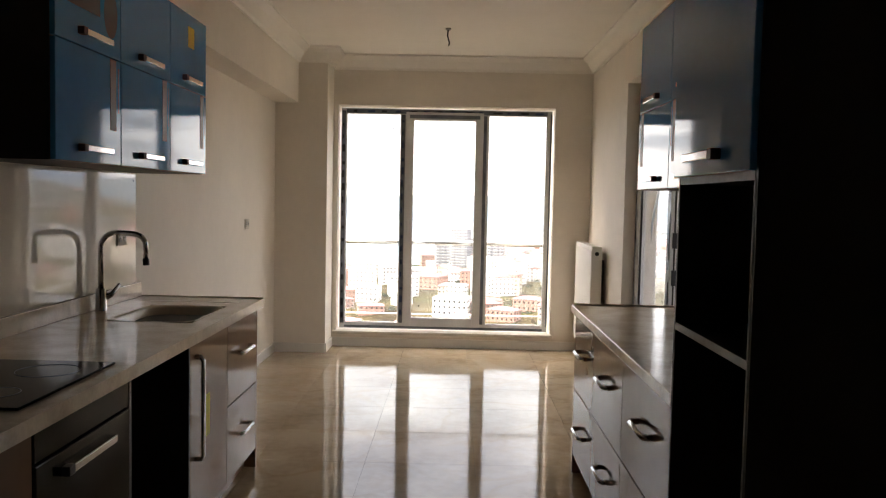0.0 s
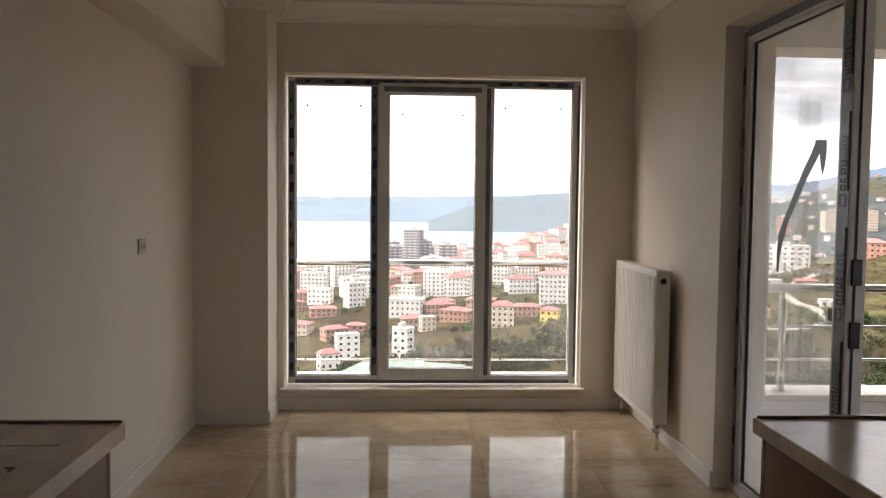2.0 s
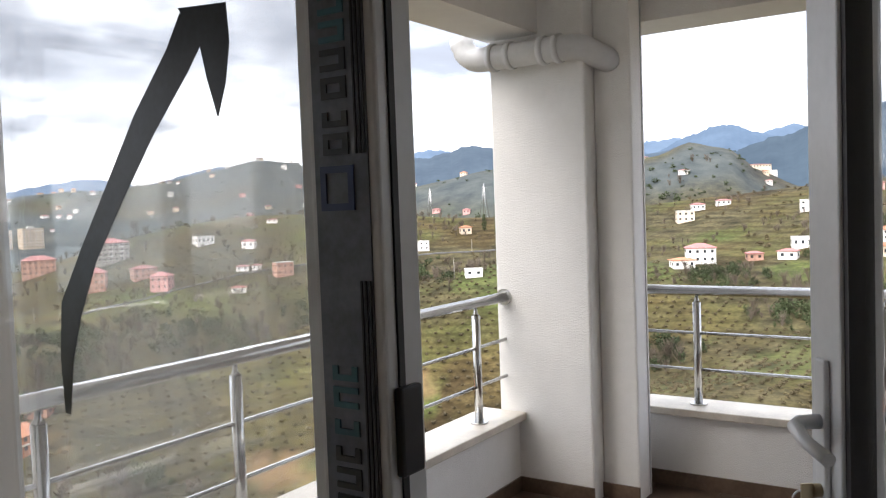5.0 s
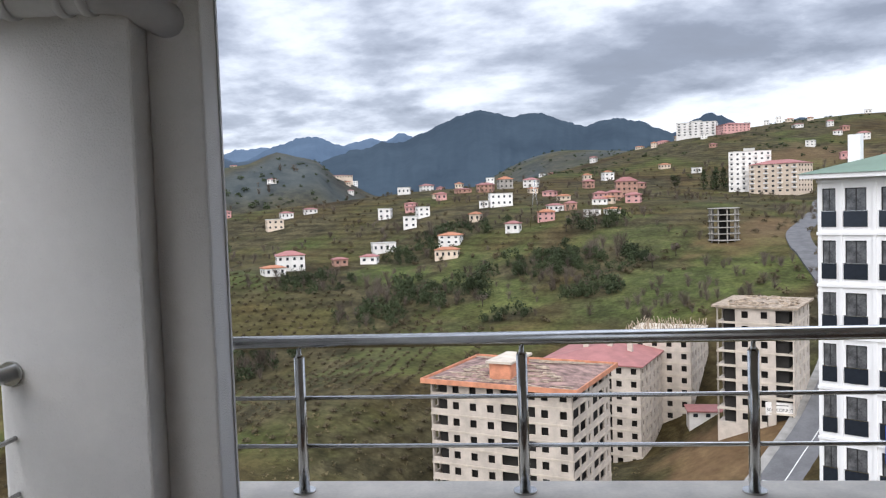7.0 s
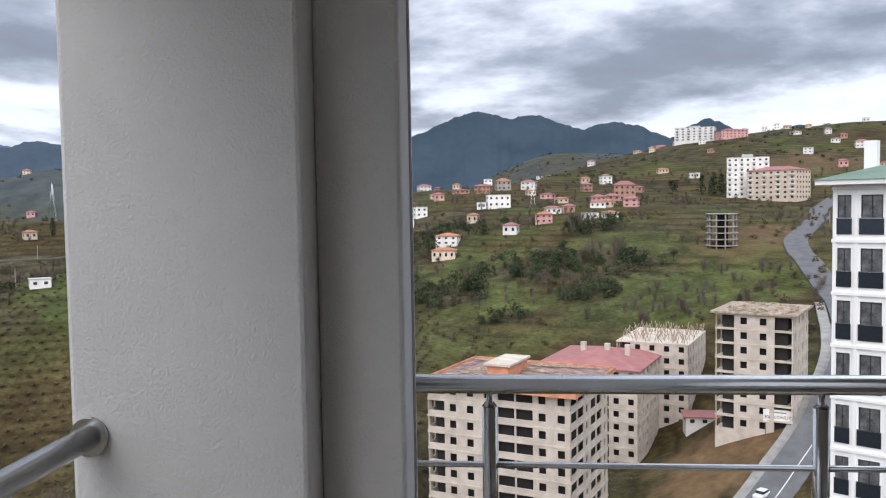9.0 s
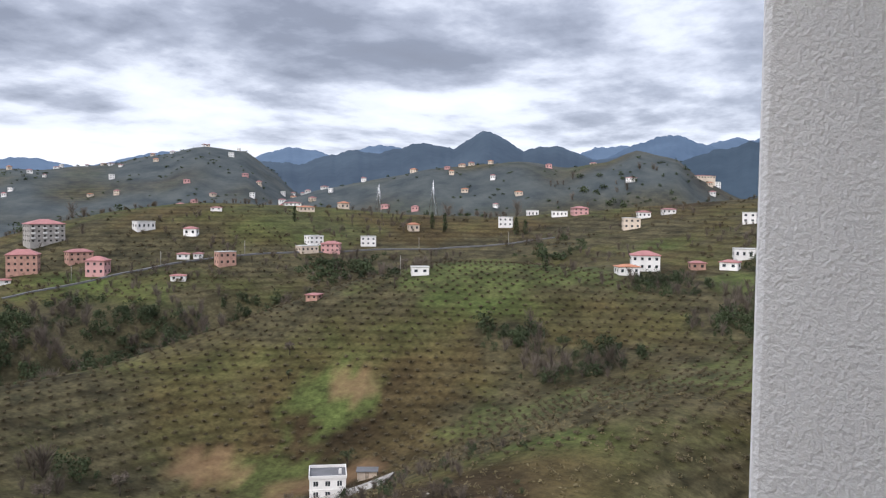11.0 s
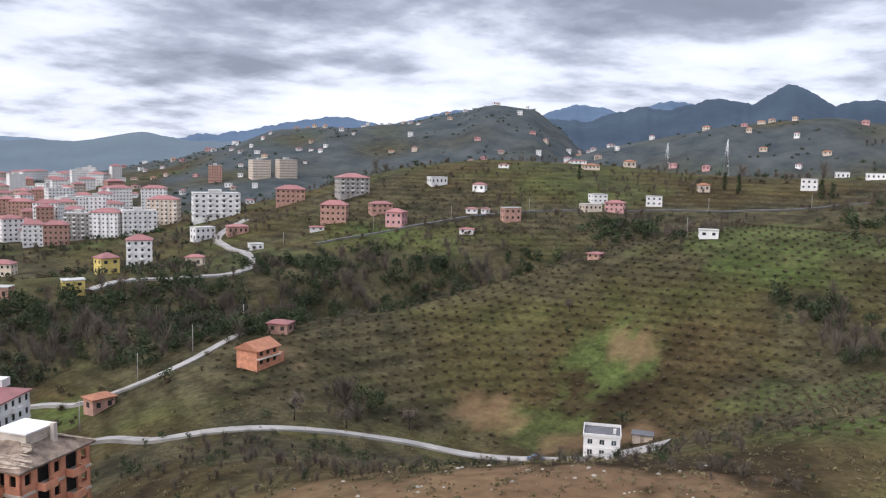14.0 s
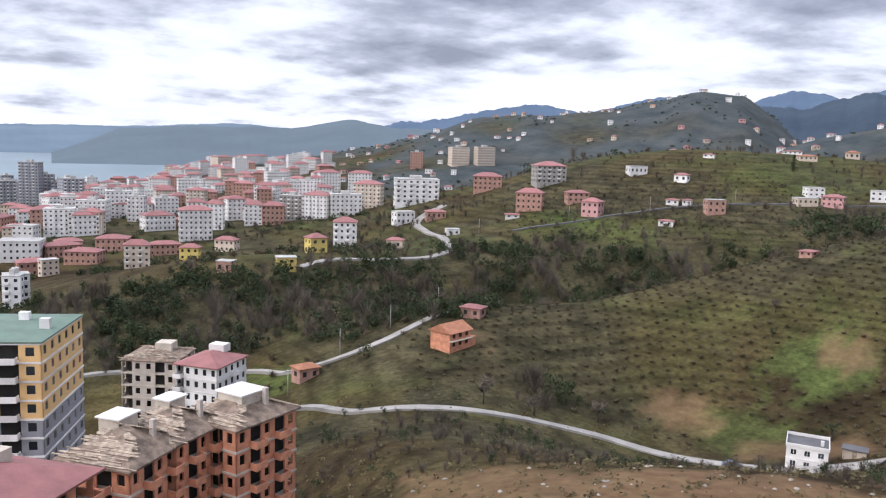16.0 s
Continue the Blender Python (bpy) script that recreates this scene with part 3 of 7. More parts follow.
# ---- balcony ----
def balcony():
    struct("balcony_slab", one_box(1.55, 5.02, -2.2, 6.92, -0.32, -0.026), M["grout"], "concrete balcony slab", "slab")
    struct("parapet_north", one_box(1.55, 4.37, 6.72, 6.9, -0.32, 0.36), M["plaster"], "low white stucco balcony parapet", "parapet")
    struct("parapet_east", one_box(4.8, 4.98, -2.2, 6.31, -0.32, 0.36), M["plaster"], "low white stucco balcony parapet", "parapet")
    struct("parapet_coping", one_box(1.55, 4.37, 6.675, 6.93, 0.36, 0.4, bevel=0.006), M["sillstone"], "cream stone coping on the parapet", "coping")
    struct("parapet_coping", one_box(4.755, 5.02, -2.2, 6.31, 0.36, 0.4, bevel=0.006), M["sillstone"], "cream stone coping on the parapet", "coping")
    bm = one_box(4.37, 5.0, 6.31, 6.83, -0.32, 2.85, bevel=0.012)
    struct("balcony_column", bm, M["plaster"], "thick white stucco corner column", "column")
    bm = one_box(4.48, 4.655, 6.12, 6.31, -0.32, 2.85, bevel=0.01)
    struct("pipe_casing", bm, M["plaster"], "narrow white stucco pipe casing", "column")
    struct("trim_corner_bead", one_box(4.615, 4.625, 6.114, 6.12, -0.02, 2.85), M["pvc"], "thin white corner bead", "trim")
    struct("balcony_ceiling", one_box(1.55, 5.1, -2.2, 7.0, 2.85, 3.05), M["plaster"], "white balcony ceiling slab", "ceiling")
    struct("beam_north", one_box(1.55, 4.6, 6.55, 6.85, 2.3, 2.85), M["plaster"], "white beam over the balcony edge", "beam")
    struct("beam_east", one_box(4.65, 4.98, -2.2, 6.31, 2.34, 2.85), M["plaster"], "white beam over the balcony edge", "beam")
    # added end wall, never in view, set far back to let more light in
    struct("wall_balcony_end", one_box(1.55, 5.02, -2.4, -2.2, -0.32, 3.05), M["plaster"], "unseen white stucco wall added to close the balcony", "wall")
    struct("wall_outer", one_box(1.55, 1.56, 6.32, 6.72, -0.32, 3.05), M["plaster"], "white stucco outer wall", "wall")
    struct("wall_outer", one_box(1.55, 1.56, -2.2, 4.45, -0.32, 3.05), M["plaster"], "white stucco outer wall", "wall")
    for a in ((1.56, 4.37, 6.71, 6.72), (4.36, 4.37, 6.31, 6.71), (4.47, 4.48, 6.12, 6.31), (4.79, 4.8, -2.2, 6.3)):
        struct("baseboard_balcony", one_box(*a, -0.014, 0.06), M["balconyfloor"], "dark brown tile skirting", "baseboard")

    def railing(name, p, q, posts, label):
        r = thing(name, label, "railing")
        p, q = Vector(p), Vector(q)
        d = (q - p).normalized()
        part("handrail", tube(bmesh.new(), [p + Vector((0, 0, 0.99)), q + Vector((0, 0, 0.99))], 0.026, 18), M["steel"], r, "polished round handrail")
        for e in (p, q):
            part("flange", tube(bmesh.new(), [e + Vector((0, 0, 0.99)) - d * 0.0, e + Vector((0, 0, 0.99)) + d * (0.012 if e is p else -0.012)], 0.042, 18), M["steel"], r)
        for k in posts:
            c = p + d * k
            bm = tube(bmesh.new(), [c + Vector((0, 0, 0.4)), c + Vector((0, 0, 0.93))], 0.021, 14)
            tube(bm, [c + Vector((0, 0, 0.4)), c + Vector((0, 0, 0.408))], 0.045, 16)
            tube(bm, [c + Vector((0, 0, 0.93)), c + Vector((0, 0, 0.945)), c + Vector((0, 0, 0.97))], [0.021, 0.009, 0.009], 10)
            part("post", bm, M["steel"], r, "round steel post with base flange")
        for z in (0.58, 0.77):
            part("rail", tube(bmesh.new(), [p + Vector((0, 0, z)), q + Vector((0, 0, z))], 0.0085, 10), M["steel"], r)
        return r
    railing("balcony_railing", (1.56, 6.785, 0), (4.37, 6.785, 0), (0.3, 0.98, 2.52), "stainless steel railing on the stone coping")
    railing("balcony_railing", (4.895, -2.2, 0), (4.895, 6.31, 0), (0.5, 1.35, 2.2, 3.05, 3.9, 4.75, 5.6, 6.44, 7.29, 8.15), "stainless steel railing on the stone coping")
    # drain pipe round the column head
    t = thing("drain_pipe", "white plastic drain pipe bent round the column head", "pipe")
    z, r = 2.2, 0.062
    pts = [(4.3, 6.95, z + 0.12)] + arc((4.3, 6.83, z + 0.12), (4.3, 6.95, z + 0.12), (1, 0, 0), -80, 5)[1:] + [(4.3, 6.83, z), (4.3, 6.42, z)]
    pts += arc((4.42, 6.42, z), (4.3, 6.42, z), (0, 0, 1), 65, 6)[1:] + [(4.44, 6.27, z - 0.03), (4.52, 6.22, z - 0.06)]
    part("pipe", tube(bmesh.new(), pts, r, 16), M["pvc"], t)
    for y in (6.78, 6.68, 6.5, 6.42):
        part("collar", tube(bmesh.new(), [(4.3, y, z), (4.3, y - 0.03, z)], r + 0.008, 18), M["pvc"], t)
    t = thing("drain_pipe", "white plastic drain pipe stub under the slab edge", "pipe")
    part("pipe", tube(bmesh.new(), [(3.66, 7.0, 2.62), (3.68, 7.0, 2.45), (3.74, 7.0, 2.38), (3.84, 7.0, 2.38)], 0.055, 14), M["pvc"], t)
    t = thing("drain_pipe", "white plastic drain pipe stub under the slab edge", "pipe")
    part("pipe", tube(bmesh.new(), [(5.12, 6.1, 2.62), (5.12, 5.98, 2.55), (5.12, 5.86, 2.47), (5.12, 5.78, 2.47)], 0.055, 14), M["pvc"], t)


balcony()


# ---- kitchen furniture ----
def pull(parent, c, length, vertical=False, axis="y", out=1, size=0.011):
    """A squared chrome bow handle; out is the side that it stands proud on (x)."""
    bm = bmesh.new()
    x, y, z = c
    h, o = length / 2, 0.034 * out
    ch = 0.016
    if vertical:
        pts = [(x, y, z - h), (x + o * 0.7, y, z - h + 0.002), (x + o, y, z - h + ch), (x + o, y, z + h - ch), (x + o * 0.7, y, z + h - 0.002), (x, y, z + h)]
    else:
        pts = [(x, y - h, z), (x + o * 0.7, y - h + 0.002, z), (x + o, y - h + ch, z), (x + o, y + h - ch, z), (x + o * 0.7, y + h - 0.002, z), (x, y + h, z)]
    tube(bm, pts, size, 4)
    return part("handle", bm, M["chrome"], parent, "chrome bow handle")


def strip_handle(parent, x, y, z, length, out):
    """Dark-ended bright bar handle on the wall cabinet doors."""
    bm = one_box(min(x, x + 0.022 * out), max(x, x + 0.022 * out), y - length / 2, y + length / 2, z - 0.011, z + 0.011, bevel=0.003)
    h = part("handle", bm, M["chrome"], parent, "chrome bar handle")
    part("handle_end", one_box(min(x, x + 0.024 * out), max(x, x + 0.024 * out), y - length / 2 - 0.012, y - length / 2 + 0.02, z - 0.013, z + 0.013, bevel=0.002), M["gasket"], h)


def wall_unit(y0, y1, front, back, z0, zs, z1, label, stickers=0):
    out = 1 if front > back else -1
    u = thing("wall_cabinet", label, "cabinet", "wall cabinets")
    a, b = sorted((front - 0.02 * out, back))
    part("body", one_box(a, b, y0 + 0.001, y1 - 0.001, z0, z1), M["carcass"], u, "dark board carcass")
    for za, zb in ((z0, zs), (zs, z1)):
        a, b = sorted((front - 0.019 * out, front))
        dr = part("door", one_box(a, b, y0 + 0.002, y1 - 0.002, za + 0.002, zb - 0.002, bevel=0.003), M["blue"], u, "glossy blue lacquered door")
        strip_handle(dr, front, (y0 + y1) / 2 + 0.03, za + 0.05, 0.24, out)
        xs = sorted((front, front + 0.001 * out))
        if za == z0:
            part("film_strip", one_box(*xs, y1 - 0.1, y1 - 0.045, zb - 0.27, zb - 0.004), M["filmink"], dr, "dark strip of protective film")
            part("film_strip", one_box(*xs, y1 - 0.03, y1 - 0.02, zb - 0.2, zb - 0.03), M["filmblue"], dr)
        if za != z0 and stickers & 1:
            part("sticker", one_box(*xs, (y0 + y1) / 2 - 0.02, (y0 + y1) / 2 + 0.07, zb - 0.16, zb - 0.06), M["yellow"], dr, "yellow paper sticker")
        if za != z0 and stickers & 2:
            part("film_strip", one_box(*xs, y0 + 0.03, y0 + 0.34, za + 0.13, za + 0.22), M["filmink"], dr, "torn black film label")
            bm = bmesh.new()
            bmesh.ops.create_circle(bm, cap_ends=True, radius=0.06, segments=20, matrix=Matrix.Translation((front + 0.0015 * out, y0 + 0.43, za + 0.16)) @ Matrix.Rotation(math.pi / 2, 4, "Y") @ Matrix.Diagonal((1.5, 1, 1, 1)))
            part("sticker", bm, M["filmink"], dr, "round dark sticker")
    return u


for i, (a, b, s) in enumerate(((2.66, 3.185, 3), (3.185, 3.735, 0), (3.735, 4.27, 1))):
    wall_unit(a, b, -1.30, LEFT + 0.002, 1.545, 1.945, 2.31, "glossy blue two-door wall cabinet with film strips", s)
for a, b in ((2.34, 3.08), (3.08, 3.69), (3.69, 4.3)):
    wall_unit(a, b, 0.95, RIGHT - 0.002, 1.51, 1.9, 2.34, "glossy blue two-door wall cabinet by the balcony door")


def drawer_unit(y0, y1, front, back, rows, label, horizontal=True):
    out = 1 if front > back else -1
    u = thing("base_cabinet", label, "cabinet", "base cabinets")
    a, b = sorted((front - 0.02 * out, back))
    part("body", one_box(a, b, y0 + 0.001, y1 - 0.001, 0.1, 0.858), M["carcass"], u, "dark board carcass")
    a2, b2 = sorted((front - 0.06 * out, back))
    part("plinth", one_box(a2, b2, y0 + 0.001, y1 - 0.001, 0.0, 0.1), M["taupe"], u)
    a, b = sorted((front - 0.019 * out, front))
    for z0, z1 in rows:
        dr = part("drawer_front", one_box(a, b, y0 + 0.002, y1 - 0.002, z0 + 0.002, z1 - 0.002, bevel=0.003), M["taupe"], u, "glossy taupe drawer front")
        pull(dr, (front, (y0 + y1) / 2, z1 - 0.17), 0.2, out=out)
    return u


R_FRONT = 0.655
for a, b in ((3.75, 4.31), (3.1, 3.75), (2.34, 3.1)):
    drawer_unit(a, b, R_FRONT, RIGHT - 0.002, ((0.1, 0.46), (0.46, 0.855)), "glossy taupe drawer cabinet with chrome handles")
part("side_panel", one_box(R_FRONT, RIGHT - 0.004, 4.312, 4.328, 0.0, 0.858), M["taupe"], tagged(new("end_panel"), "glossy taupe end panel of the base cabinets", "panel"))
L_FRONT = -1.03
u = drawer_unit(3.72, 4.27, L_FRONT, LEFT + 0.002, ((0.1, 0.46), (0.46, 0.855)), "glossy taupe drawer cabinet with chrome handles")
part("side_panel", one_box(LEFT + 0.004, L_FRONT, 4.272, 4.288, 0.0, 0.858), M["taupe"], tagged(new("end_panel"), "glossy taupe end panel of the base cabinets", "panel"))
# door unit with the upright handle
u = thing("base_cabinet", "glossy taupe cabinet with tall upright chrome handle", "cabinet", "base cabinets")
part("body", one_box(LEFT + 0.002, L_FRONT - 0.02, 3.191, 3.719, 0.1, 0.858), M["carcass"], u)
part("plinth", one_box(LEFT + 0.002, L_FRONT - 0.06, 3.191, 3.719, 0.0, 0.1), M["taupe"], u)
dr = part("door", one_box(L_FRONT - 0.019, L_FRONT, 3.192, 3.718, 0.102, 0.853, bevel=0.003), M["taupe"], u, "glossy taupe door")
pull(dr, (L_FRONT, 3.25, 0.58), 0.42, vertical=True)
part("sticker", one_box(L_FRONT, L_FRONT + 0.001, 3.4, 3.45, 0.42, 0.6), M["yellow"], dr, "yellow paper sticker")
# empty appliance gap, then the oven
t = thing("appliance_gap", "empty dark appliance bay under the worktop", "cabinet")
# the bay's shade is part of the near-black board colour
part("back_panel", one_box(LEFT + 0.002, LEFT + 0.02, 2.58, 3.19, 0.0, 0.858), M["carcass"], t)
part("side_panel", one_box(LEFT + 0.02, L_FRONT, 2.582, 2.6, 0.0, 0.858), M["carcass"], t)
part("side_panel", one_box(LEFT + 0.02, L_FRONT, 3.172, 3.189, 0.0, 0.858), M["carcass"], t)
t = thing("built_in_oven", "black built-in oven with chrome handle under the hob", "oven")
part("body", one_box(LEFT + 0.03, L_FRONT - 0.02, 1.98, 2.578, 0.1, 0.858), M["carcass"], t)
part("control_panel", one_box(L_FRONT - 0.02, L_FRONT, 1.985, 2.575, 0.76, 0.855, bevel=0.003), M["black"], t)
dr = part("door", one_box(L_FRONT - 0.02, L_FRONT + 0.004, 1.985, 2.575, 0.36, 0.755, bevel=0.004), M["black"], t, "black glass oven door")
strip_handle(dr, L_FRONT + 0.004, 2.28, 0.7, 0.3, 1)
part("drawer_front", one_box(L_FRONT - 0.02, L_FRONT, 1.985, 2.575, 0.1, 0.355, bevel=0.003), M["taupe"], t)
drawer_unit(1.3, 1.978, L_FRONT, LEFT + 0.002, ((0.1, 0.46), (0.46, 0.855)), "glossy taupe drawer cabinet in shade")
drawer_unit(0.6, 1.298, L_FRONT, LEFT + 0.002, ((0.1, 0.46), (0.46, 0.855)), "glossy taupe drawer cabinet in shade")


def worktop_left():
    t = thing("worktop", "pale speckled stone worktop with sink and drainer", "worktop")
    x0, x1, y0, y1, z0, z1 = LEFT + 0.002, -1.0, 0.6, 4.3, 0.858, 0.9
    sx0, sx1, sy0, sy1 = -1.47, -1.10, 3.42, 3.95
    bm = bmesh.new()
    xs, ys = (x0, sx0, sx1, x1), (y0, sy0, sy1, y1)
    grid = [[[bm.verts.new((x, y, z)) for y in ys] for x in xs] for z in (z0, z1)]
    cells = {(i, k) for i in range(3) for k in range(3)} - {(1, 1)}
    for i, k in cells:
        lo, hi = ([g[i][k], g[i + 1][k], g[i + 1][k + 1], g[i][k + 1]] for g in grid)
        bm.faces.new(hi)
        bm.faces.new(lo[::-1])
        for e, (di, dk) in enumerate(((0, -1), (1, 0), (0, 1), (-1, 0))):
            if (i + di, k + dk) not in cells:
                bm.faces.new((lo[e], lo[(e + 1) % 4], hi[(e + 1) % 4], hi[e]))
    part("slab", bm, M["counter"], t)
    part("drainer_groove", one_box(-1.58, -1.08, 4.1, 4.112, z1 - 0.002, z1 + 0.001), M["basin"], t)
    part("front_edge", one_box(x1, x1 + 0.004, y0, y1, z0, z1 + 0.002), M["counter"], t)
    part("raised_lip", one_box(x0, x1, y1 - 0.012, y1, z1, z1 + 0.006, bevel=0.002), M["counter"], t)
    part("upstand", one_box(x0, x0 + 0.016, y0, y1 - 0.012, z1, z1 + 0.075, bevel=0.003), M["counter"], t, "low stone upstand on the wall")
    # rounded basin
    bm = bmesh.new()

    def loop(inset, z, r):
        pts = []
        for cx, cy, a0 in ((sx1 - inset - r, sy1 - inset - r, 0), (sx0 + inset + r, sy1 - inset - r, 90), (sx0 + inset + r, sy0 + inset + r, 180), (sx1 - inset - r, sy0 + inset + r, 270)):
            for k in range(6):
                a = radians(a0 + 18 * k)
                pts.append((cx + r * math.cos(a), cy + r * math.sin(a), z))
        return [bm.verts.new(p) for p in pts]
    rings = [loop(-0.004, z1 + 0.0015, 0.07), loop(0.006, z1 + 0.0015, 0.09), loop(0.014, z1 - 0.012, 0.09), loop(0.03, z1 - 0.15, 0.09), loop(0.07, z1 - 0.17, 0.07)]
    for a, b in zip(rings, rings[1:]):
        for k in range(len(a)):
            bm.faces.new((a[k], a[(k + 1) % len(a)], b[(k + 1) % len(b)], b[k])).smooth = True
    bm.faces.new(rings[-1])
    part("sink_basin", bm, M["basin"], t, "grey composite sink basin")
    tap = thing("kitchen_tap", "chrome swan-neck kitchen tap with side lever", "tap")
    bx, by = -1.605, 3.7
    part("base", tube(bmesh.new(), [(bx, by, 0.9), (bx, by, 0.904), (bx, by, 1.0), (bx, by, 1.005)], [0.027, 0.024, 0.024, 0.016], 18), M["chrome"], tap)
    neck = [(bx, by, 1.0), (bx, by, 1.19)] + arc((bx + 0.07, by, 1.19), (bx, by, 1.19), (0, 1, 0), 90, 6)[1:] + [(bx + 0.13, by, 1.259)] + arc((bx + 0.15, by, 1.2), (bx + 0.15, by, 1.257), (0, 1, 0), 80, 5) + [(bx + 0.206, by, 1.13)]
    part("spout", tube(bmesh.new(), neck, 0.012, 14), M["chrome"], tap)
    part("aerator", tube(bmesh.new(), [(bx + 0.207, by, 1.145), (bx + 0.208, by, 1.115)], 0.0145, 14), M["darkmetal"], tap)
    part("lever", tube(bmesh.new(), [(bx, by + 0.015, 0.96), (bx + 0.03, by + 0.04, 0.972), (bx + 0.055, by + 0.075, 1.02)], [0.017, 0.014, 0.008], 12), M["chrome"], tap)
    hob = thing("hob", "black glass hob set in the worktop", "hob")
    part("glass", one_box(-1.57, -1.06, 1.97, 2.55, z1 + 0.0005, z1 + 0.008, bevel=0.003), M["black"], hob)
    for cx, cy, r in ((-1.43, 2.12, 0.08), (-1.43, 2.4, 0.06), (-1.2, 2.12, 0.06), (-1.2, 2.4, 0.09)):
        ring = [(cx + r * math.cos(a), cy + r * math.sin(a), z1 + 0.008) for a in np.linspace(0, 2 * math.pi, 25)]
        part("cooking_ring", tube(bmesh.new(), ring, 0.0012, 5, False), M["film"], hob)
    sp = thing("splashback", "glossy beige splashback panel above the worktop", "splashback")
    part("panel", one_box(LEFT + 0.0005, LEFT + 0.006, 0.6, 4.24, 0.978, 1.54), M["splash"], sp)
    part("screw_cap", one_box(LEFT + 0.006, LEFT + 0.008, 4.2, 4.21, 1.5, 1.51), M["darkmetal"], sp)


worktop_left()
t = thing("worktop", "pale speckled stone worktop over the drawer cabinets", "worktop")
part("slab", one_box(0.63, RIGHT - 0.002, 2.325, 4.335, 0.859, 0.9, bevel=0.004), M["counter"], t)
part("upstand", one_box(RIGHT - 0.018, RIGHT - 0.002, 2.325, 4.335, 0.9, 0.975, bevel=0.003), M["counter"], t)
part("raised_lip", one_box(0.64, RIGHT - 0.02, 4.32, 4.333, 0.9, 0.908, bevel=0.002), M["counter"], t)
sp = thing("splashback", "glossy beige splashback panel above the worktop", "splashback")
part("panel", one_box(RIGHT - 0.006, RIGHT - 0.0005, 2.325, 4.43, 0.978, 1.508), M["splash"], sp)


def socket(x, y, z, out, label, name="wall_socket"):
    s = thing(name, label, "socket")
    a, b = sorted((x, x + 0.008 * out))
    pl = part("plate", one_box(a, b, y - 0.06, y + 0.06, z - 0.04, z + 0.04, bevel=0.003), M["socket"], s)
    for d in (-0.028, 0.028):
        bm = tube(bmesh.new(), [(x + 0.008 * out, y + d, z), (x + 0.0095 * out, y + d, z)], 0.022, 16)
        part("insert", bm, M["board"], pl)
        part("hole", tube(bmesh.new(), [(x + 0.0095 * out, y + d, z), (x + 0.0105 * out, y + d, z)], 0.006, 8), M["gasket"], pl)


socket(LEFT, 6.53, 1.215, 1, "ivory double wall socket on the cream wall")
socket(LEFT + 0.006, 4.05, 1.22, 1, "ivory double wall socket on the splashback")
socket(RIGHT - 0.006, 4.05, 1.2, -1, "ivory double wall socket on the splashback")


def tall_unit():
    t = thing("tall_cabinet", "dark tall appliance cabinet with blue top door, empty bays", "cabinet")
    x0, x1, y0, y1 = 0.63, RIGHT - 0.002, 1.72, 2.322
    # unlit side: its shade is painted in through the board colour
    part("side_panel", one_box(x0, x1, y0, y0 + 0.018, 0.0, 2.36), M["carcass"], t, "side panel with shade put into its dark colour")
    part("side_panel", one_box(x0, x1, y1 - 0.018, y1, 0.0, 2.36), M["carcass"], t, "side panel with shade put into its dark colour")
    part("back_panel", one_box(x1 - 0.01, x1, y0 + 0.018, y1 - 0.018, 0.0, 2.36), M["carcass"], t)
    for z in (0.1, 0.55, 1.09, 1.495, 2.34):
        part("shelf", one_box(x0 + 0.003, x1 - 0.01, y0 + 0.018, y1 - 0.018, z, z + 0.02), M["carcass"], t)
    for z in (1.09, 1.495):
        part("shelf_edge", one_box(x0 - 0.001, x0 + 0.003, y0 + 0.018, y1 - 0.018, z, z + 0.02), M["board"], t, "pale shelf edge")
    for y in (y0, y1 - 0.018):
        part("edge_strip", one_box(x0 - 0.002, x0, y + 0.014 if y == y0 else y, y + 0.018 if y == y0 else y + 0.004, 0.0, 1.5), M["board"], t, "pale edge strip")
    d = part("door", one_box(x0 - 0.019, x0 - 0.0025, y0 + 0.002, y1 - 0.002, 1.515, 2.34, bevel=0.003), M["blue"], t, "glossy blue lacquered door")
    strip_handle(d, x0 - 0.019, (y0 + y1) / 2 + 0.02, 1.56, 0.24, -1)


tall_unit()


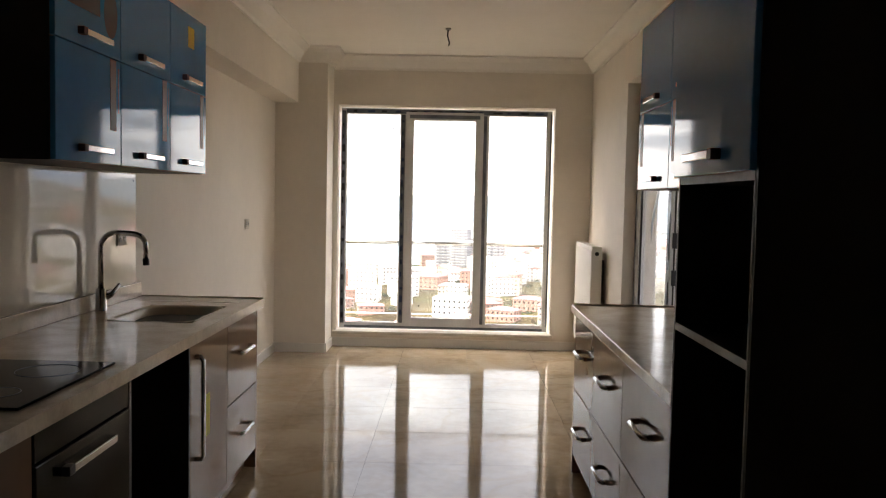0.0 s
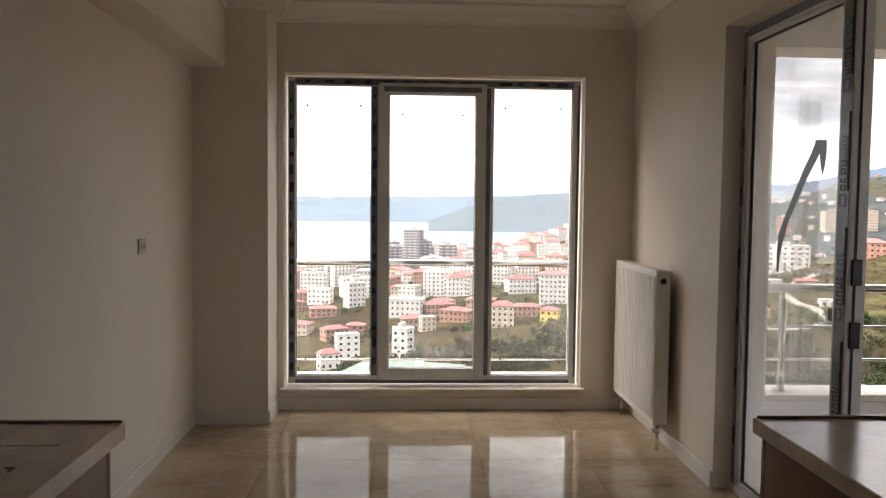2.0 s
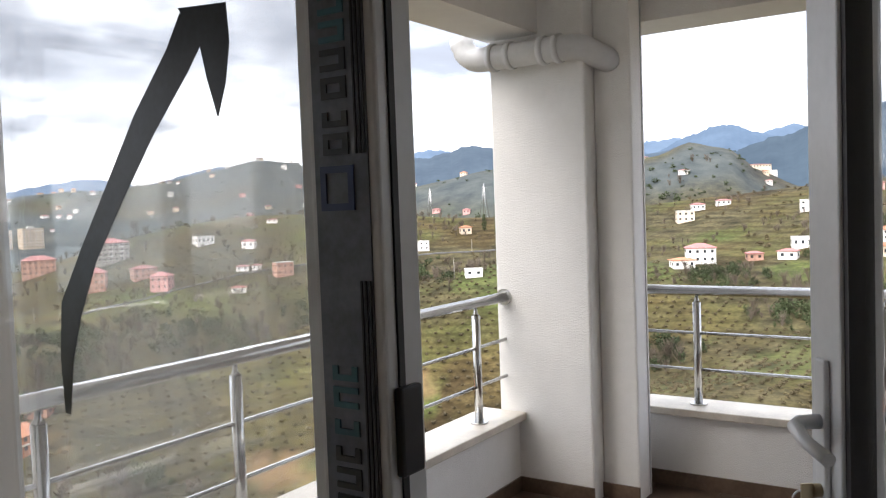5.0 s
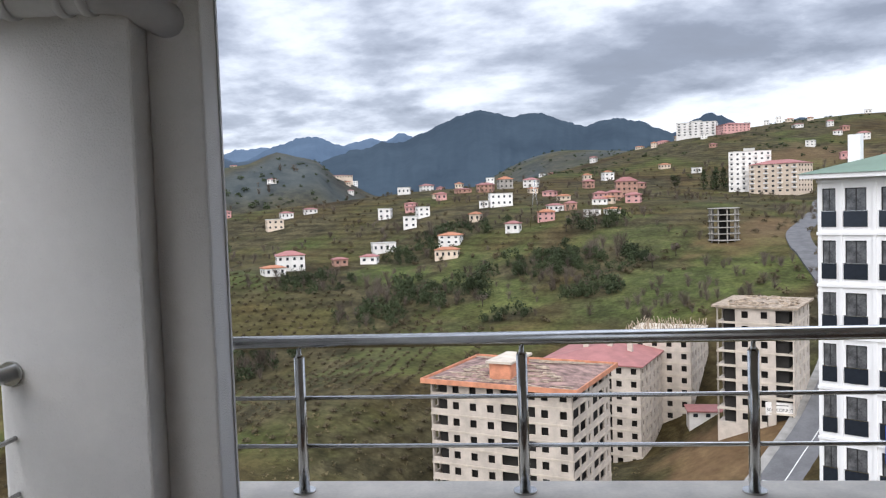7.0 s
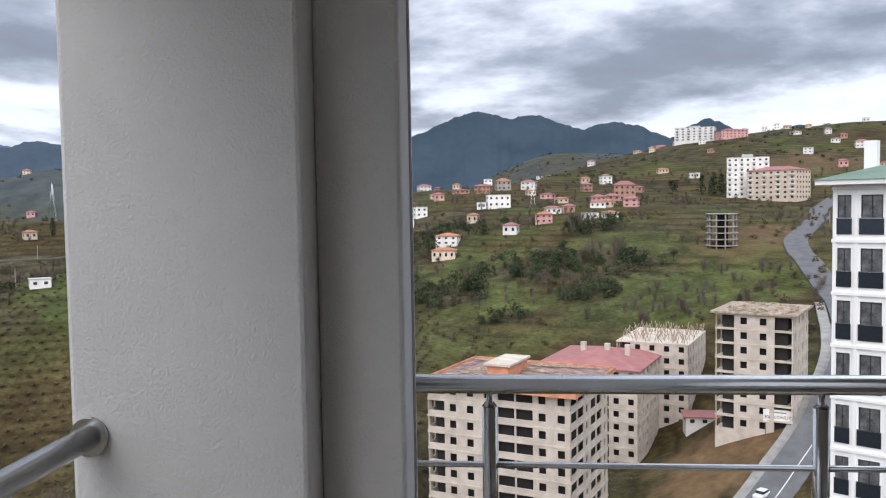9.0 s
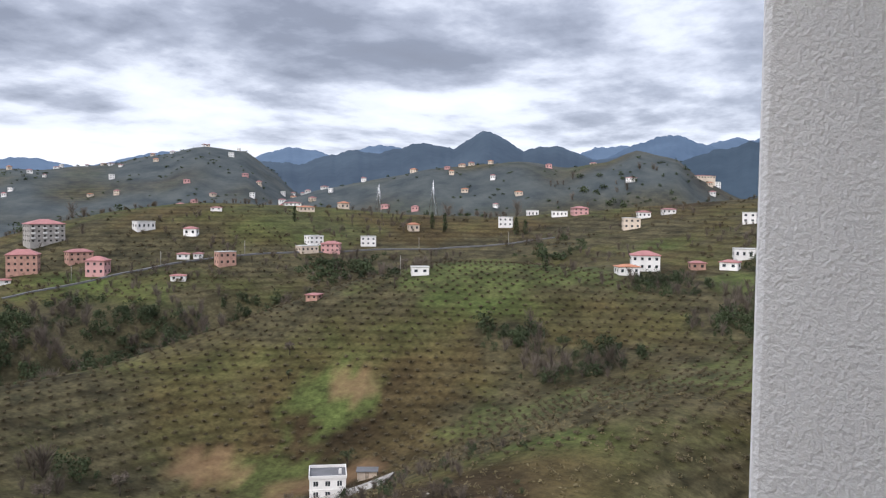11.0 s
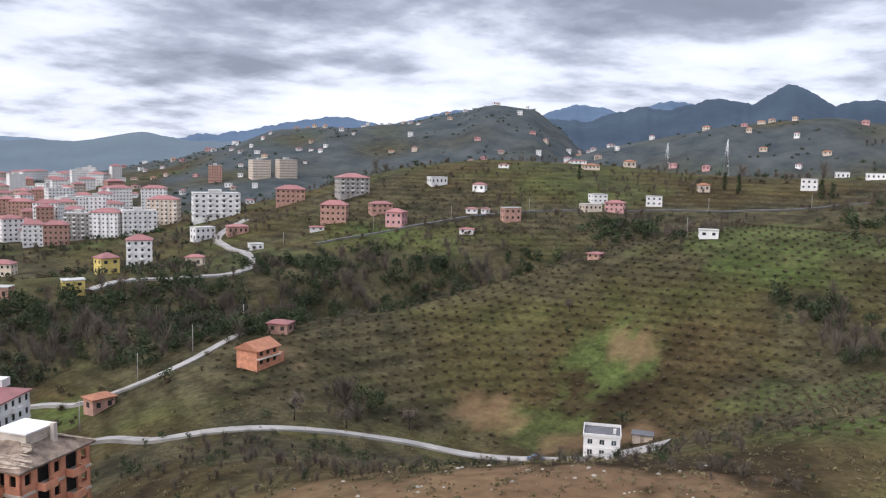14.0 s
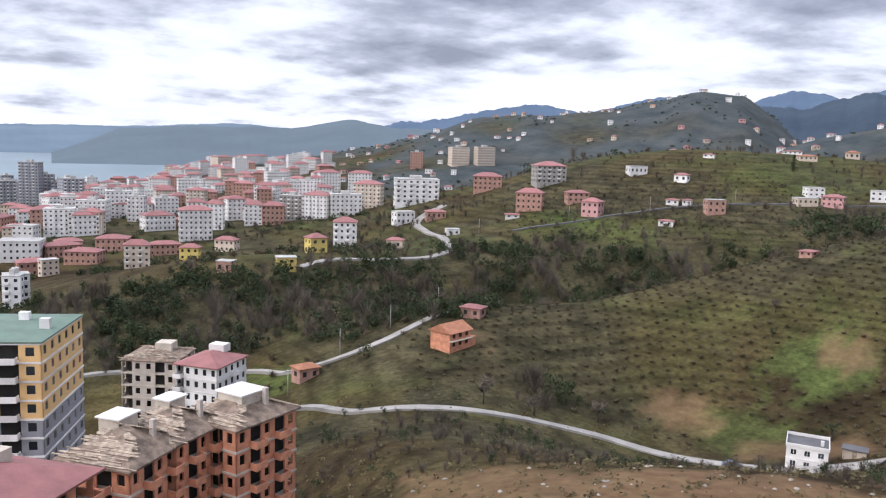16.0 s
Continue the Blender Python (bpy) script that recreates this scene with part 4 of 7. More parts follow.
def radiator():
    t = thing("radiator", "white enamelled panel radiator on the cream wall", "radiator")
    x0, x1, y0, y1, z0, z1 = 1.165, 1.255, 6.93, 7.85, 0.15, 1.07
    part("back_plate", one_box(x1 - 0.012, x1, y0 + 0.01, y1 - 0.01, z0 + 0.02, z1 - 0.02, bevel=0.003), M["radiator"], t)
    bm = one_box(x0 + 0.008, x0 + 0.016, y0 + 0.004, y1 - 0.004, z0, z1, bevel=0.003)
    part("front_panel", bm, M["radiator"], t, "ribbed white front panel")
    n = 27
    for i in range(n):
        c = y0 + 0.02 + (y1 - y0 - 0.04) * (i + 0.5) / n
        part("rib", one_box(x0, x0 + 0.01, c - 0.0115, c + 0.0115, z0 + 0.04, z1 - 0.035, bevel=0.003), M["radiator"], t)
    bm = one_box(x0 + 0.004, x1, y0, y0 + 0.006, z0 + 0.01, z1, bevel=0.002)
    part("side_cover", bm, M["radiator"], t)
    part("side_cover", one_box(x0 + 0.004, x1, y1 - 0.006, y1, z0 + 0.01, z1, bevel=0.002), M["radiator"], t)
    bm = bmesh.new()
    for i in range(26):
        a = y0 + 0.02 + i * 0.034
        box(bm, x0 + 0.018, x1 - 0.014, a, a + 0.022, z1 - 0.008, z1)
    box(bm, x0 + 0.012, x0 + 0.018, y0 + 0.006, y1 - 0.006, z1 - 0.008, z1)
    box(bm, x1 - 0.014, x1 - 0.008, y0 + 0.006, y1 - 0.006, z1 - 0.008, z1)
    part("top_grille", bm, M["radiator"], t, "slotted white top grille")
    part("plug", tube(bmesh.new(), [((x0 + x1) / 2, y0, z1 - 0.06), ((x0 + x1) / 2, y0 - 0.012, z1 - 0.06)], 0.017, 14), M["gasket"], t, "black side plug")
    for y in (y0 + 0.04, y1 - 0.06):
        part("supply_pipe", tube(bmesh.new(), [((x0 + x1) / 2, y, z0 + 0.02), ((x0 + x1) / 2, y, -0.012)], 0.009, 10), M["steel"], t)
        part("valve", tube(bmesh.new(), [((x0 + x1) / 2, y, 0.1), ((x0 + x1) / 2, y, 0.14)], 0.017, 12), M["chrome"], t)
    part("thermostat", tube(bmesh.new(), [((x0 + x1) / 2, y0 + 0.04, 0.12), ((x0 + x1) / 2 - 0.045, y0 + 0.02, 0.12)], 0.016, 12), M["radiator"], t)
    part("bracket", one_box(x1, RIGHT, y0 + 0.15, y0 + 0.18, 0.3, 0.95), M["darkmetal"], t)
    part("bracket", one_box(x1, RIGHT, y1 - 0.18, y1 - 0.15, 0.3, 0.95), M["darkmetal"], t)


radiator()


# ---- landscape ----
CENTER = Vector((3.0, 6.0))
BASE = -72.0
SEA = -75.0
NEAR_HILLS = [
    (40, -60, -3.8, 28), (-60, 60, 5.6, 28), (60, 60, -14.1, 28), (71, 80, 24.7, 28),
    (50, 106, 3.7, 61), (50, 106, 18.2, 39), (69, 95, -21.8, 28), (69, 95, -1.1, 61),
    (142, -32, -15.3, 32), (167, -44, 8.4, 38), (151, 113, 2.8, 40), (130, 137, -1.1, 100),
    (184, 60, 13.0, 42), (123, 161, -17.9, 43), (161, 130, -15.7, 44), (61, 208, -11.2, 74),
    (61, 208, -17.4, 46), (88, 204, 35.8, 47), (178, 178, 20.2, 86),
    (15, 122, -22, 22), (150, 12, -15, 24), (206, -14, -24, 26), (20, 165, -8, 30),
]
MIDDLE_HILLS = [
    (79, 240, -23.3, 54), (231, 122, -21.4, 56), (158, 228, -11.3, 60), (119, 262, 17.5, 62),
    (315, -99, 0.1, 115), (321, 96, -7.0, 73), (342, -8, -9.7, 186), (56, 338, 25.0, 74),
    (304, 165, 43.7, 75), (304, 165, -27.4, 119), (13, 366, -14.5, 126), (418, -54, 13.1, 92),
    (-300, -300, 14.3, 237), (374, 295, -17.8, 104), (-2, 486, -13.9, 168), (501, -140, -12.4, 114),
    (554, 97, 8.7, 123), (12, 563, 16.9, 122), (386, 416, 45.6, 123),
]
FAR_HILLS = [
    (386, 416, -16.0, 308), (733, -320, -17.7, 176), (398, 703, -15.6, 440), (890, -331, 25.2, 522),
    (890, -331, 16.7, 209), (900, -600, 32.7, 595), (900, -600, 16.9, 238), (927, 604, -28.9, 242),
    (1349, 386, 19.0, 490), (1349, 386, 29.6, 769), (1343, 411, 29.5, 770), (1500, 0, 33.2, 823),
    (1500, 0, 24.0, 524), (-226, 1486, -19.8, 824), (-226, 1486, -25.4, 329), (760, 1302, 38.3, 330),
    (1126, 1147, 32.3, 352), (1126, 1147, 26.1, 880), (1126, 1147, 27.9, 560),
    (960, 130, -48, 210), (1000, -20, -30, 200),
    (716, 60, 13, 60), (890, -110, 22, 110), (930, -300, 8, 140), (870, -480, 8, 160),
]


RAVINE = [(14, 303), (60, 285), (110, 285), (167, 276), (225, 271), (296, 257), (348, 228), (379, 183)]
THICKETS = [(300, 60, 13), (318, 35, 14), (345, 10, 13), (345, -22, 15), (285, 10, 8), (395, 60, 12), (400, -30, 12), (126, 278, 42), (205, 306, 42), (103, 262, 26), (48, 300, 34), (14, 303, 34), (232, 286, 36), (324, 56, 17), (337, -8, 15), (340, 93, 14), (330, -32, 12), (369, 279, 26), (451, 191, 24), (250, 100, 16), (262, 128, 12), (-30, 300, 34), (80, 150, 16), (100, 138, 15), (122, 124, 14), (60, 172, 14), (140, 108, 12), (90, 176, 9), (120, 178, 8), (430, 40, 18), (300, -20, 10), (560, 300, 30), (620, 420, 40), (700, 250, 40), (380, 520, 40), (640, 560, 50), (860, 290, 70), (900, 700, 90), (520, 700, 60)]
MEADOWS = [(330, 25, 34, 0.7), (290, -35, 26, 0.7), (360, -40, 30, 0.5), (250, 30, 30, 0.5), (205, 165, 8, 1.0), (204, 160, 13, 1.0), (356, 60, 14, 1.0), (372, 70, 12, 0.9), (344, 30, 16, 0.6), (287, -64, 26, 0.8), (300, -78, 20, 0.8), (63, 231, 10, 1.0), (300, 165, 26, 0.7), (335, 140, 26, 0.7), (245, 320, 34, 0.6), (420, 360, 50, 0.4), (162, 150, 12, 0.7), (300, 20, 16, 0.6), (410, -40, 12, 0.9), (200, 90, 20, 0.5), (180, 360, 34, 0.4)]
BARE = [(213, 159, 6, 0.9), (157, 166, 8, 0.8), (172, 128, 6, 0.8), (76, 82, 13, 1.0), (88, 74, 9, 1.0), (60, 96, 12, 0.8), (98, 62, 9, 0.9), (349, -92, 22, 0.5), (380, -108, 12, 0.6), (172, -36, 12, 0.8), (160, -30, 8, 0.8), (690, -230, 40, 0.5), (118, 214, 6, 0.6), (160, 140, 6, 0.7)]


def from_ravine(x, y):
    best = 1e9
    for (ax, ay), (bx, by) in zip(RAVINE, RAVINE[1:]):
        dx, dy = bx - ax, by - ay
        t = max(0.0, min(1.0, ((x - ax) * dx + (y - ay) * dy) / (dx * dx + dy * dy)))
        best = min(best, math.hypot(x - ax - t * dx, y - ay - t * dy))
    return best


def blob(x, y, zones, ragged=0.45):
    v = 0.0
    for zone in zones:
        zx, zy, r = zone[:3]
        amount = zone[3] if len(zone) > 3 else 1.0
        d = math.hypot(x - zx, y - zy)
        if d < r * 1.9:
            d *= 1 + ragged * noise.noise((x / (r * 0.6), y / (r * 0.6), r))
            v = max(v, amount * max(0.0, min(1.0, (1.25 - d / r) / 0.4)))
    return v


def woods_at(x, y):
    k = from_ravine(x, y) / 26 * (1 + 0.5 * noise.noise((x / 25, y / 25, 8.8)))
    return max(blob(x, y, THICKETS), max(0.0, min(1.0, (1.2 - k) / 0.4)))


# crests of the hills behind the near slopes: (bearing, height in degrees), at a distance, with the run of the front and back slopes
TOWN_RIDGE = (1400, 650, 350, [(14, -3), (18, -1.2), (22, -0.5), (25, 0.5), (29.3, 1.8), (34, 2.0), (38, 2.5), (41, 3.1), (44, 3.6), (46.6, 3.4), (48.3, 2.2), (50, 0.7), (53, -0.3), (58, -1.5)])
CHAPEL_RIDGE = (1050, 350, 260, [(46, -2), (49.7, 0.5), (52, 1.2), (57.4, 2.2), (60, 2.6), (63, 3.0), (66, 3.1), (69, 2.85), (71, 3.0), (73.3, 3.9), (75.7, 3.3), (77.5, 1.9), (80, 0.6), (84, -0.2)])


def step(a, b, v):
    t = max(0.0, min(1.0, (v - a) / (b - a)))
    return t * t * (3 - 2 * t)


def ridge_z(ridge, az, r, floor):
    """Rise over the valley floor of a long hill."""
    far, front, back, crest = ridge
    t = (far - r) / front if r < far else (r - far) / back
    if t >= 1 or az <= crest[0][0] or az >= crest[-1][0]:
        return 0.0
    for (a0, e0), (a1, e1) in zip(crest, crest[1:]):
        if a0 <= az <= a1:
            k = (az - a0) / (a1 - a0)
            k = k * k * (3 - 2 * k) * 0.5 + k * 0.5
            top = far * math.tan(radians(e0 + (e1 - e0) * k))
    spur = 1 + 0.16 * (1 - t) * t * 4 * noise.noise((az * 0.33, r / 260, far))
    return max(0.0, (top - floor) * (0.5 + 0.5 * math.cos(math.pi * t)) * spur)


def ground_z(x, y):
    """Height of the land: rolling hills on a plain that falls to the sea."""
    z = BASE
    for hx, hy, h, s in NEAR_HILLS + MIDDLE_HILLS + FAR_HILLS:
        d = (x - hx) ** 2 + (y - hy) ** 2
        if d < 20 * s * s:
            z += h * math.exp(-d / (2 * s * s))
    r = math.hypot(x - CENTER.x, y - CENTER.y)
    z -= max(0.0, r - 1500) * 0.05
    if r > 580:
        az = math.degrees(math.atan2(x - CENTER.x, y - CENTER.y))
        k = step(600, 780, r) * step(9, 18, az) * (1 - step(80, 93, az))
        if k > 0:
            floor = -50 - max(0.0, r - 1400) * 0.06
            z += (floor + max(ridge_z(TOWN_RIDGE, az, r, floor), ridge_z(CHAPEL_RIDGE, az, r, floor)) - z) * k
    if abs(x - 200) < 300 and abs(y - 240) < 160:
        z -= 21 * math.exp(-((from_ravine(x, y) / 28) ** 2)) * max(0.0, min(1.0, (x - 90) / 60))
    k = min(1.0, r / 250)
    z += k * (1.6 * noise.noise((x / 60, y / 60, 3.1)) + 0.7 * noise.noise((x / 19, y / 19, 7.7)))
    k2 = min(1.0, max(0.0, (r - 700) / 600))
    z += k2 * 9 * noise.noise((x / 230, y / 230, 1.3))
    # the coast
    a = 1 / (1 + math.exp(-max(-40, min(40, (y - 1180) / 30))))
    b = 1 / (1 + math.exp(-max(-40, min(40, (170 + (y - 1250) * 0.13 - x) / 25))))
    return z + (-90 - z) * a * b if a * b > 0.001 else z


def land_material():
    m = bpy.data.materials.new("hill_grass_and_scrub")
    m.use_nodes = True
    nt = m.node_tree
    n, ln = nt.nodes.new, nt.links.new
    b = nt.nodes["Principled BSDF"]
    b.inputs["Roughness"].default_value, b.inputs["Specular IOR Level"].default_value = 0.95, 0.1
    pos = n("ShaderNodeNewGeometry").outputs["Position"]

    def noise_node(s, d=5, rough=0.55):
        t = n("ShaderNodeTexNoise")
        t.inputs["Scale"].default_value, t.inputs["Detail"].default_value, t.inputs["Roughness"].default_value = s, d, rough
        ln(pos, t.inputs["Vector"])
        return t.outputs["Fac"]

    def ramp(fac, stops):
        r = n("ShaderNodeValToRGB")
        e = r.color_ramp.elements
        e[0].position, e[0].color = stops[0][0], (*stops[0][1], 1)
        e[1].position, e[1].color = stops[-1][0], (*stops[-1][1], 1)
        for p, c in stops[1:-1]:
            e.new(p).color = (*c, 1)
        ln(fac, r.inputs["Fac"])
        return r.outputs["Color"]

    def mix(fac, a, c, mode="MIX"):
        x = n("ShaderNodeMixRGB")
        x.blend_type = mode
        if isinstance(fac, float):
            x.inputs[0].default_value = fac
        else:
            ln(fac, x.inputs[0])
        ln(a, x.inputs[1]), ln(c, x.inputs[2])
        return x.outputs[0]
    field = ramp(noise_node(0.012, 6), [(0.36, (0.044, 0.031, 0.015)), (0.46, (0.077, 0.059, 0.025)), (0.55, (0.072, 0.067, 0.025)), (0.68, (0.063, 0.083, 0.025))])
    scrub = ramp(noise_node(0.09, 6, 0.65), [(0.35, (0.03, 0.028, 0.015)), (0.6, (0.085, 0.073, 0.038))])
    where = ramp(noise_node(0.011, 7, 0.62), [(0.46, (0, 0, 0)), (0.56, (1, 1, 1))])
    c = mix(where, field, scrub)
    speck = mix(1.0, ramp(noise_node(0.6, 5, 0.7), [(0.3, (0.5, 0.5, 0.5)), (0.7, (1.35, 1.35, 1.35))]), ramp(noise_node(0.06, 6, 0.68), [(0.36, (0.62, 0.62, 0.62)), (0.64, (1.25, 1.25, 1.25))]), "MULTIPLY")
    # planted terraces follow the height lines
    level, wave = n("ShaderNodeSeparateXYZ"), n("ShaderNodeMath")
    ln(pos, level.inputs[0])
    shift = n("ShaderNodeMath")
    shift.operation, shift.inputs[1].default_value = "MULTIPLY_ADD", 0.45
    ln(level.outputs[2], shift.inputs[0]), ln(noise_node(0.07, 4, 0.6), shift.inputs[2])
    wave.operation, wave.inputs[1].default_value = "PINGPONG", 0.5
    ln(shift.outputs[0], wave.inputs[0])
    terrace = ramp(wave.outputs[0], [(0.06, (0.74, 0.72, 0.68)), (0.3, (1.06, 1.06, 1.04))])
    c = mix(1.0, c, mix(1.0, speck, terrace, "MULTIPLY"), "MULTIPLY")
    cover = n("ShaderNodeVertexColor")
    cover.layer_name = "cover"
    zones = n("ShaderNodeSeparateColor")
    ln(cover.outputs["Color"], zones.inputs[0])
    grass = mix(1.0, ramp(noise_node(0.12, 5, 0.6), [(0.35, (0.065, 0.085, 0.026)), (0.65, (0.095, 0.125, 0.034))]), speck, "MULTIPLY")
    c = mix(zones.outputs[1], c, grass)
    c = mix(zones.outputs[0], c, mix(1.0, scrub, speck, "MULTIPLY"))
    c = mix(zones.outputs[2], c, ramp(noise_node(0.3), [(0.3, (0.17, 0.1, 0.055)), (0.7, (0.27, 0.17, 0.095))]))
    # woods of the far hills, with blue-grey haze mixed into their colour
    hazed_wood = ramp(noise_node(0.03, 6, 0.65), [(0.35, (0.04, 0.05, 0.054)), (0.65, (0.078, 0.088, 0.085))])
    c = mix(cover.outputs["Alpha"], c, hazed_wood)
    ln(c, b.inputs["Base Color"])
    bp = n("ShaderNodeBump")
    bp.inputs["Distance"].default_value, bp.inputs["Strength"].default_value = 0.6, 0.6
    ln(noise_node(0.35, 5, 0.7), bp.inputs["Height"])
    ln(bp.outputs[0], b.inputs["Normal"])
    return m


# share of wooded land, growing with distance; its colour also paints the haze
def far_wood_haze(x, y):
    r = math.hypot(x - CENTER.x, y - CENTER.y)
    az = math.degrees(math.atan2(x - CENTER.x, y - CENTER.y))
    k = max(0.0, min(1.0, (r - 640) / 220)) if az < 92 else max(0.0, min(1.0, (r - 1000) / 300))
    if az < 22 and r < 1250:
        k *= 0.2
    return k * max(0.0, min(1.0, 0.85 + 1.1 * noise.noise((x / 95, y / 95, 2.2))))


def make_ground():
    bm_verts, faces = [], []
    na = 540
    radii = [18.0]
    while radii[-1] < 4900:
        radii.append(radii[-1] * 1.021 + 0.2)
    for r in radii:
        for k in range(na):
            a = 2 * math.pi * k / na
            x, y = CENTER.x + r * math.sin(a), CENTER.y + r * math.cos(a)
            bm_verts.append((x, y, ground_z(x, y)))
    for i in range(len(radii) - 1):
        for k in range(na):
            k2 = (k + 1) % na
            faces.append((i * na + k, i * na + k2, (i + 1) * na + k2, (i + 1) * na + k))
    c = len(bm_verts)
    bm_verts.append((CENTER.x, CENTER.y, ground_z(CENTER.x, CENTER.y)))
    for k in range(na):
        faces.append((c, (k + 1) % na, k))
    me = bpy.data.meshes.new("ground")
    me.from_pydata(bm_verts, [], faces)
    me.shade_smooth()
    layer = me.color_attributes.new("cover", "FLOAT_COLOR", "POINT")
    # alpha holds the far woods and the haze painted with them
    for i, (x, y, z) in enumerate(bm_verts):
        if math.hypot(x - CENTER.x, y - CENTER.y) < 1300 and x > -150 and y > -400:
            layer.data[i].color = (woods_at(x, y), blob(x, y, MEADOWS, 0.8) * 0.8, blob(x, y, BARE, 0.9) * 0.6, far_wood_haze(x, y))
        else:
            layer.data[i].color = (0, 0, 0, far_wood_haze(x, y))
    me.materials.append(land_material())
    tagged(new("ground", me), "rolling green and brown hills with orchards", "ground", kind="structure")


make_ground()
sea_mat = mat("sea_water", (0.16, 0.24, 0.27), 0.28, vary=0.12, scale=0.004, spec=0.5, space="World")
struct("water", one_box(-3400, 1500, 900, 4900, SEA - 4, SEA), sea_mat, "calm grey-green sea in the bay", "water")


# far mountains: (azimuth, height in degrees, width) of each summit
# blue emission and a bluish base stand in for the haze of distance
def mountains(name, dist, base, summits, a0, a1, emit, col, rough=0.2, label="distant wooded mountain range with haze painted as blue glow"):
    m = mat(name + "_hazed_slopes", col, 0.95, vary=0.25, scale=0.004, spec=0.05, emit=emit, space="World")
    n, rows, crest = int((a1 - a0) * 7), 20, 14
    verts, faces = [], []
    for i in range(n + 1):
        az = a0 + (a1 - a0) * i / n
        e = max(h * math.exp(-abs((az - c) / w) ** 1.55) for c, h, w in summits)
        e += 0.25 * math.log(sum(math.exp((h * math.exp(-abs((az - c) / w) ** 1.55) - e) / 0.25) for c, h, w in summits)) * 0.5
        e += rough * (noise.noise((az * 0.9, dist * 0.01, 0)) + 0.5 * noise.noise((az * 2.7, dist * 0.01, 4)) + 0.3 * noise.noise((az * 8, dist * 0.01, 9)))
        top = max(2.0, (dist * math.tan(radians(e)) - base) * min(1.0, (i + 0.5) / n * 9, (n - i + 0.5) / n * 9))
        for j in range(rows + 1):
            f = j / rows
            d = dist * (0.72 + 0.4 * f)
            prof = (j / crest) ** 0.85 if j <= crest else 1 - ((f - 0.7) / 0.3) ** 2 * 0.6
            fold = 1 + 0.22 * (1 - prof) * noise.noise((az * 0.8, f * 4, dist * 0.02)) + 0.1 * (1 - prof) * noise.noise((az * 2.5, f * 9, dist * 0.02))
            verts.append((CENTER.x + d * math.sin(radians(az)), CENTER.y + d * math.cos(radians(az)), base + top * prof * fold))
    for i in range(n):
        for j in range(rows):
            a = i * (rows + 1) + j
            faces.append((a, a + rows + 1, a + rows + 2, a + 1))
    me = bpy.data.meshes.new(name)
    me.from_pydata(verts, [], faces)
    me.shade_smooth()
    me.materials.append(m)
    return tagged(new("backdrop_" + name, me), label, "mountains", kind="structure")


# the first colour of each range is its haze, given as glow
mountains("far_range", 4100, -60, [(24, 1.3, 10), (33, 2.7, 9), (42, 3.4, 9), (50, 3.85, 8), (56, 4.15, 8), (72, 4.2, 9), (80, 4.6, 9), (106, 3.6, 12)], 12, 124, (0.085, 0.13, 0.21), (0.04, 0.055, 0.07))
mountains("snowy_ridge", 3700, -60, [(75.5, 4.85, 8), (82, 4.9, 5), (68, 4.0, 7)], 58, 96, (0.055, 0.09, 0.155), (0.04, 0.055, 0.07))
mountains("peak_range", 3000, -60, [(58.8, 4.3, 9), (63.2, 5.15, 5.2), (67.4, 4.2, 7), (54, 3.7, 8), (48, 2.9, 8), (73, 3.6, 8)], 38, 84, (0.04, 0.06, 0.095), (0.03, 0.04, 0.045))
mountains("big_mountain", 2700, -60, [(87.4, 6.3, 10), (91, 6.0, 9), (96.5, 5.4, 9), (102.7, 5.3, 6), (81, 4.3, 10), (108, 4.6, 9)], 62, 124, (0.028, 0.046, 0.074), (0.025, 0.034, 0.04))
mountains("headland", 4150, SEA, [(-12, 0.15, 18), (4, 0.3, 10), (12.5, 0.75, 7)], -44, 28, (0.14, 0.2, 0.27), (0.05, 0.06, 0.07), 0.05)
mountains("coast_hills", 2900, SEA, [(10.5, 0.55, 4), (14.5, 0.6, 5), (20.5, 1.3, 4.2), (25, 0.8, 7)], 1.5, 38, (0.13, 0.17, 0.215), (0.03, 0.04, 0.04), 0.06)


# ---- roads ----
asphalt = mat("asphalt", (0.13, 0.13, 0.135), 0.9, vary=0.15, scale=0.3, bump=0.01, bump_scale=8, space="World")
concrete_road = mat("concrete_track", (0.35, 0.33, 0.3), 0.9, vary=0.15, scale=0.2, space="World")
paving = mat("pavement_slabs", (0.3, 0.29, 0.27), 0.9, vary=0.15, scale=0.5, space="World")
road_paint = mat("road_paint", (0.7, 0.7, 0.68), 0.7, vary=0.1, scale=0.6, space="World")


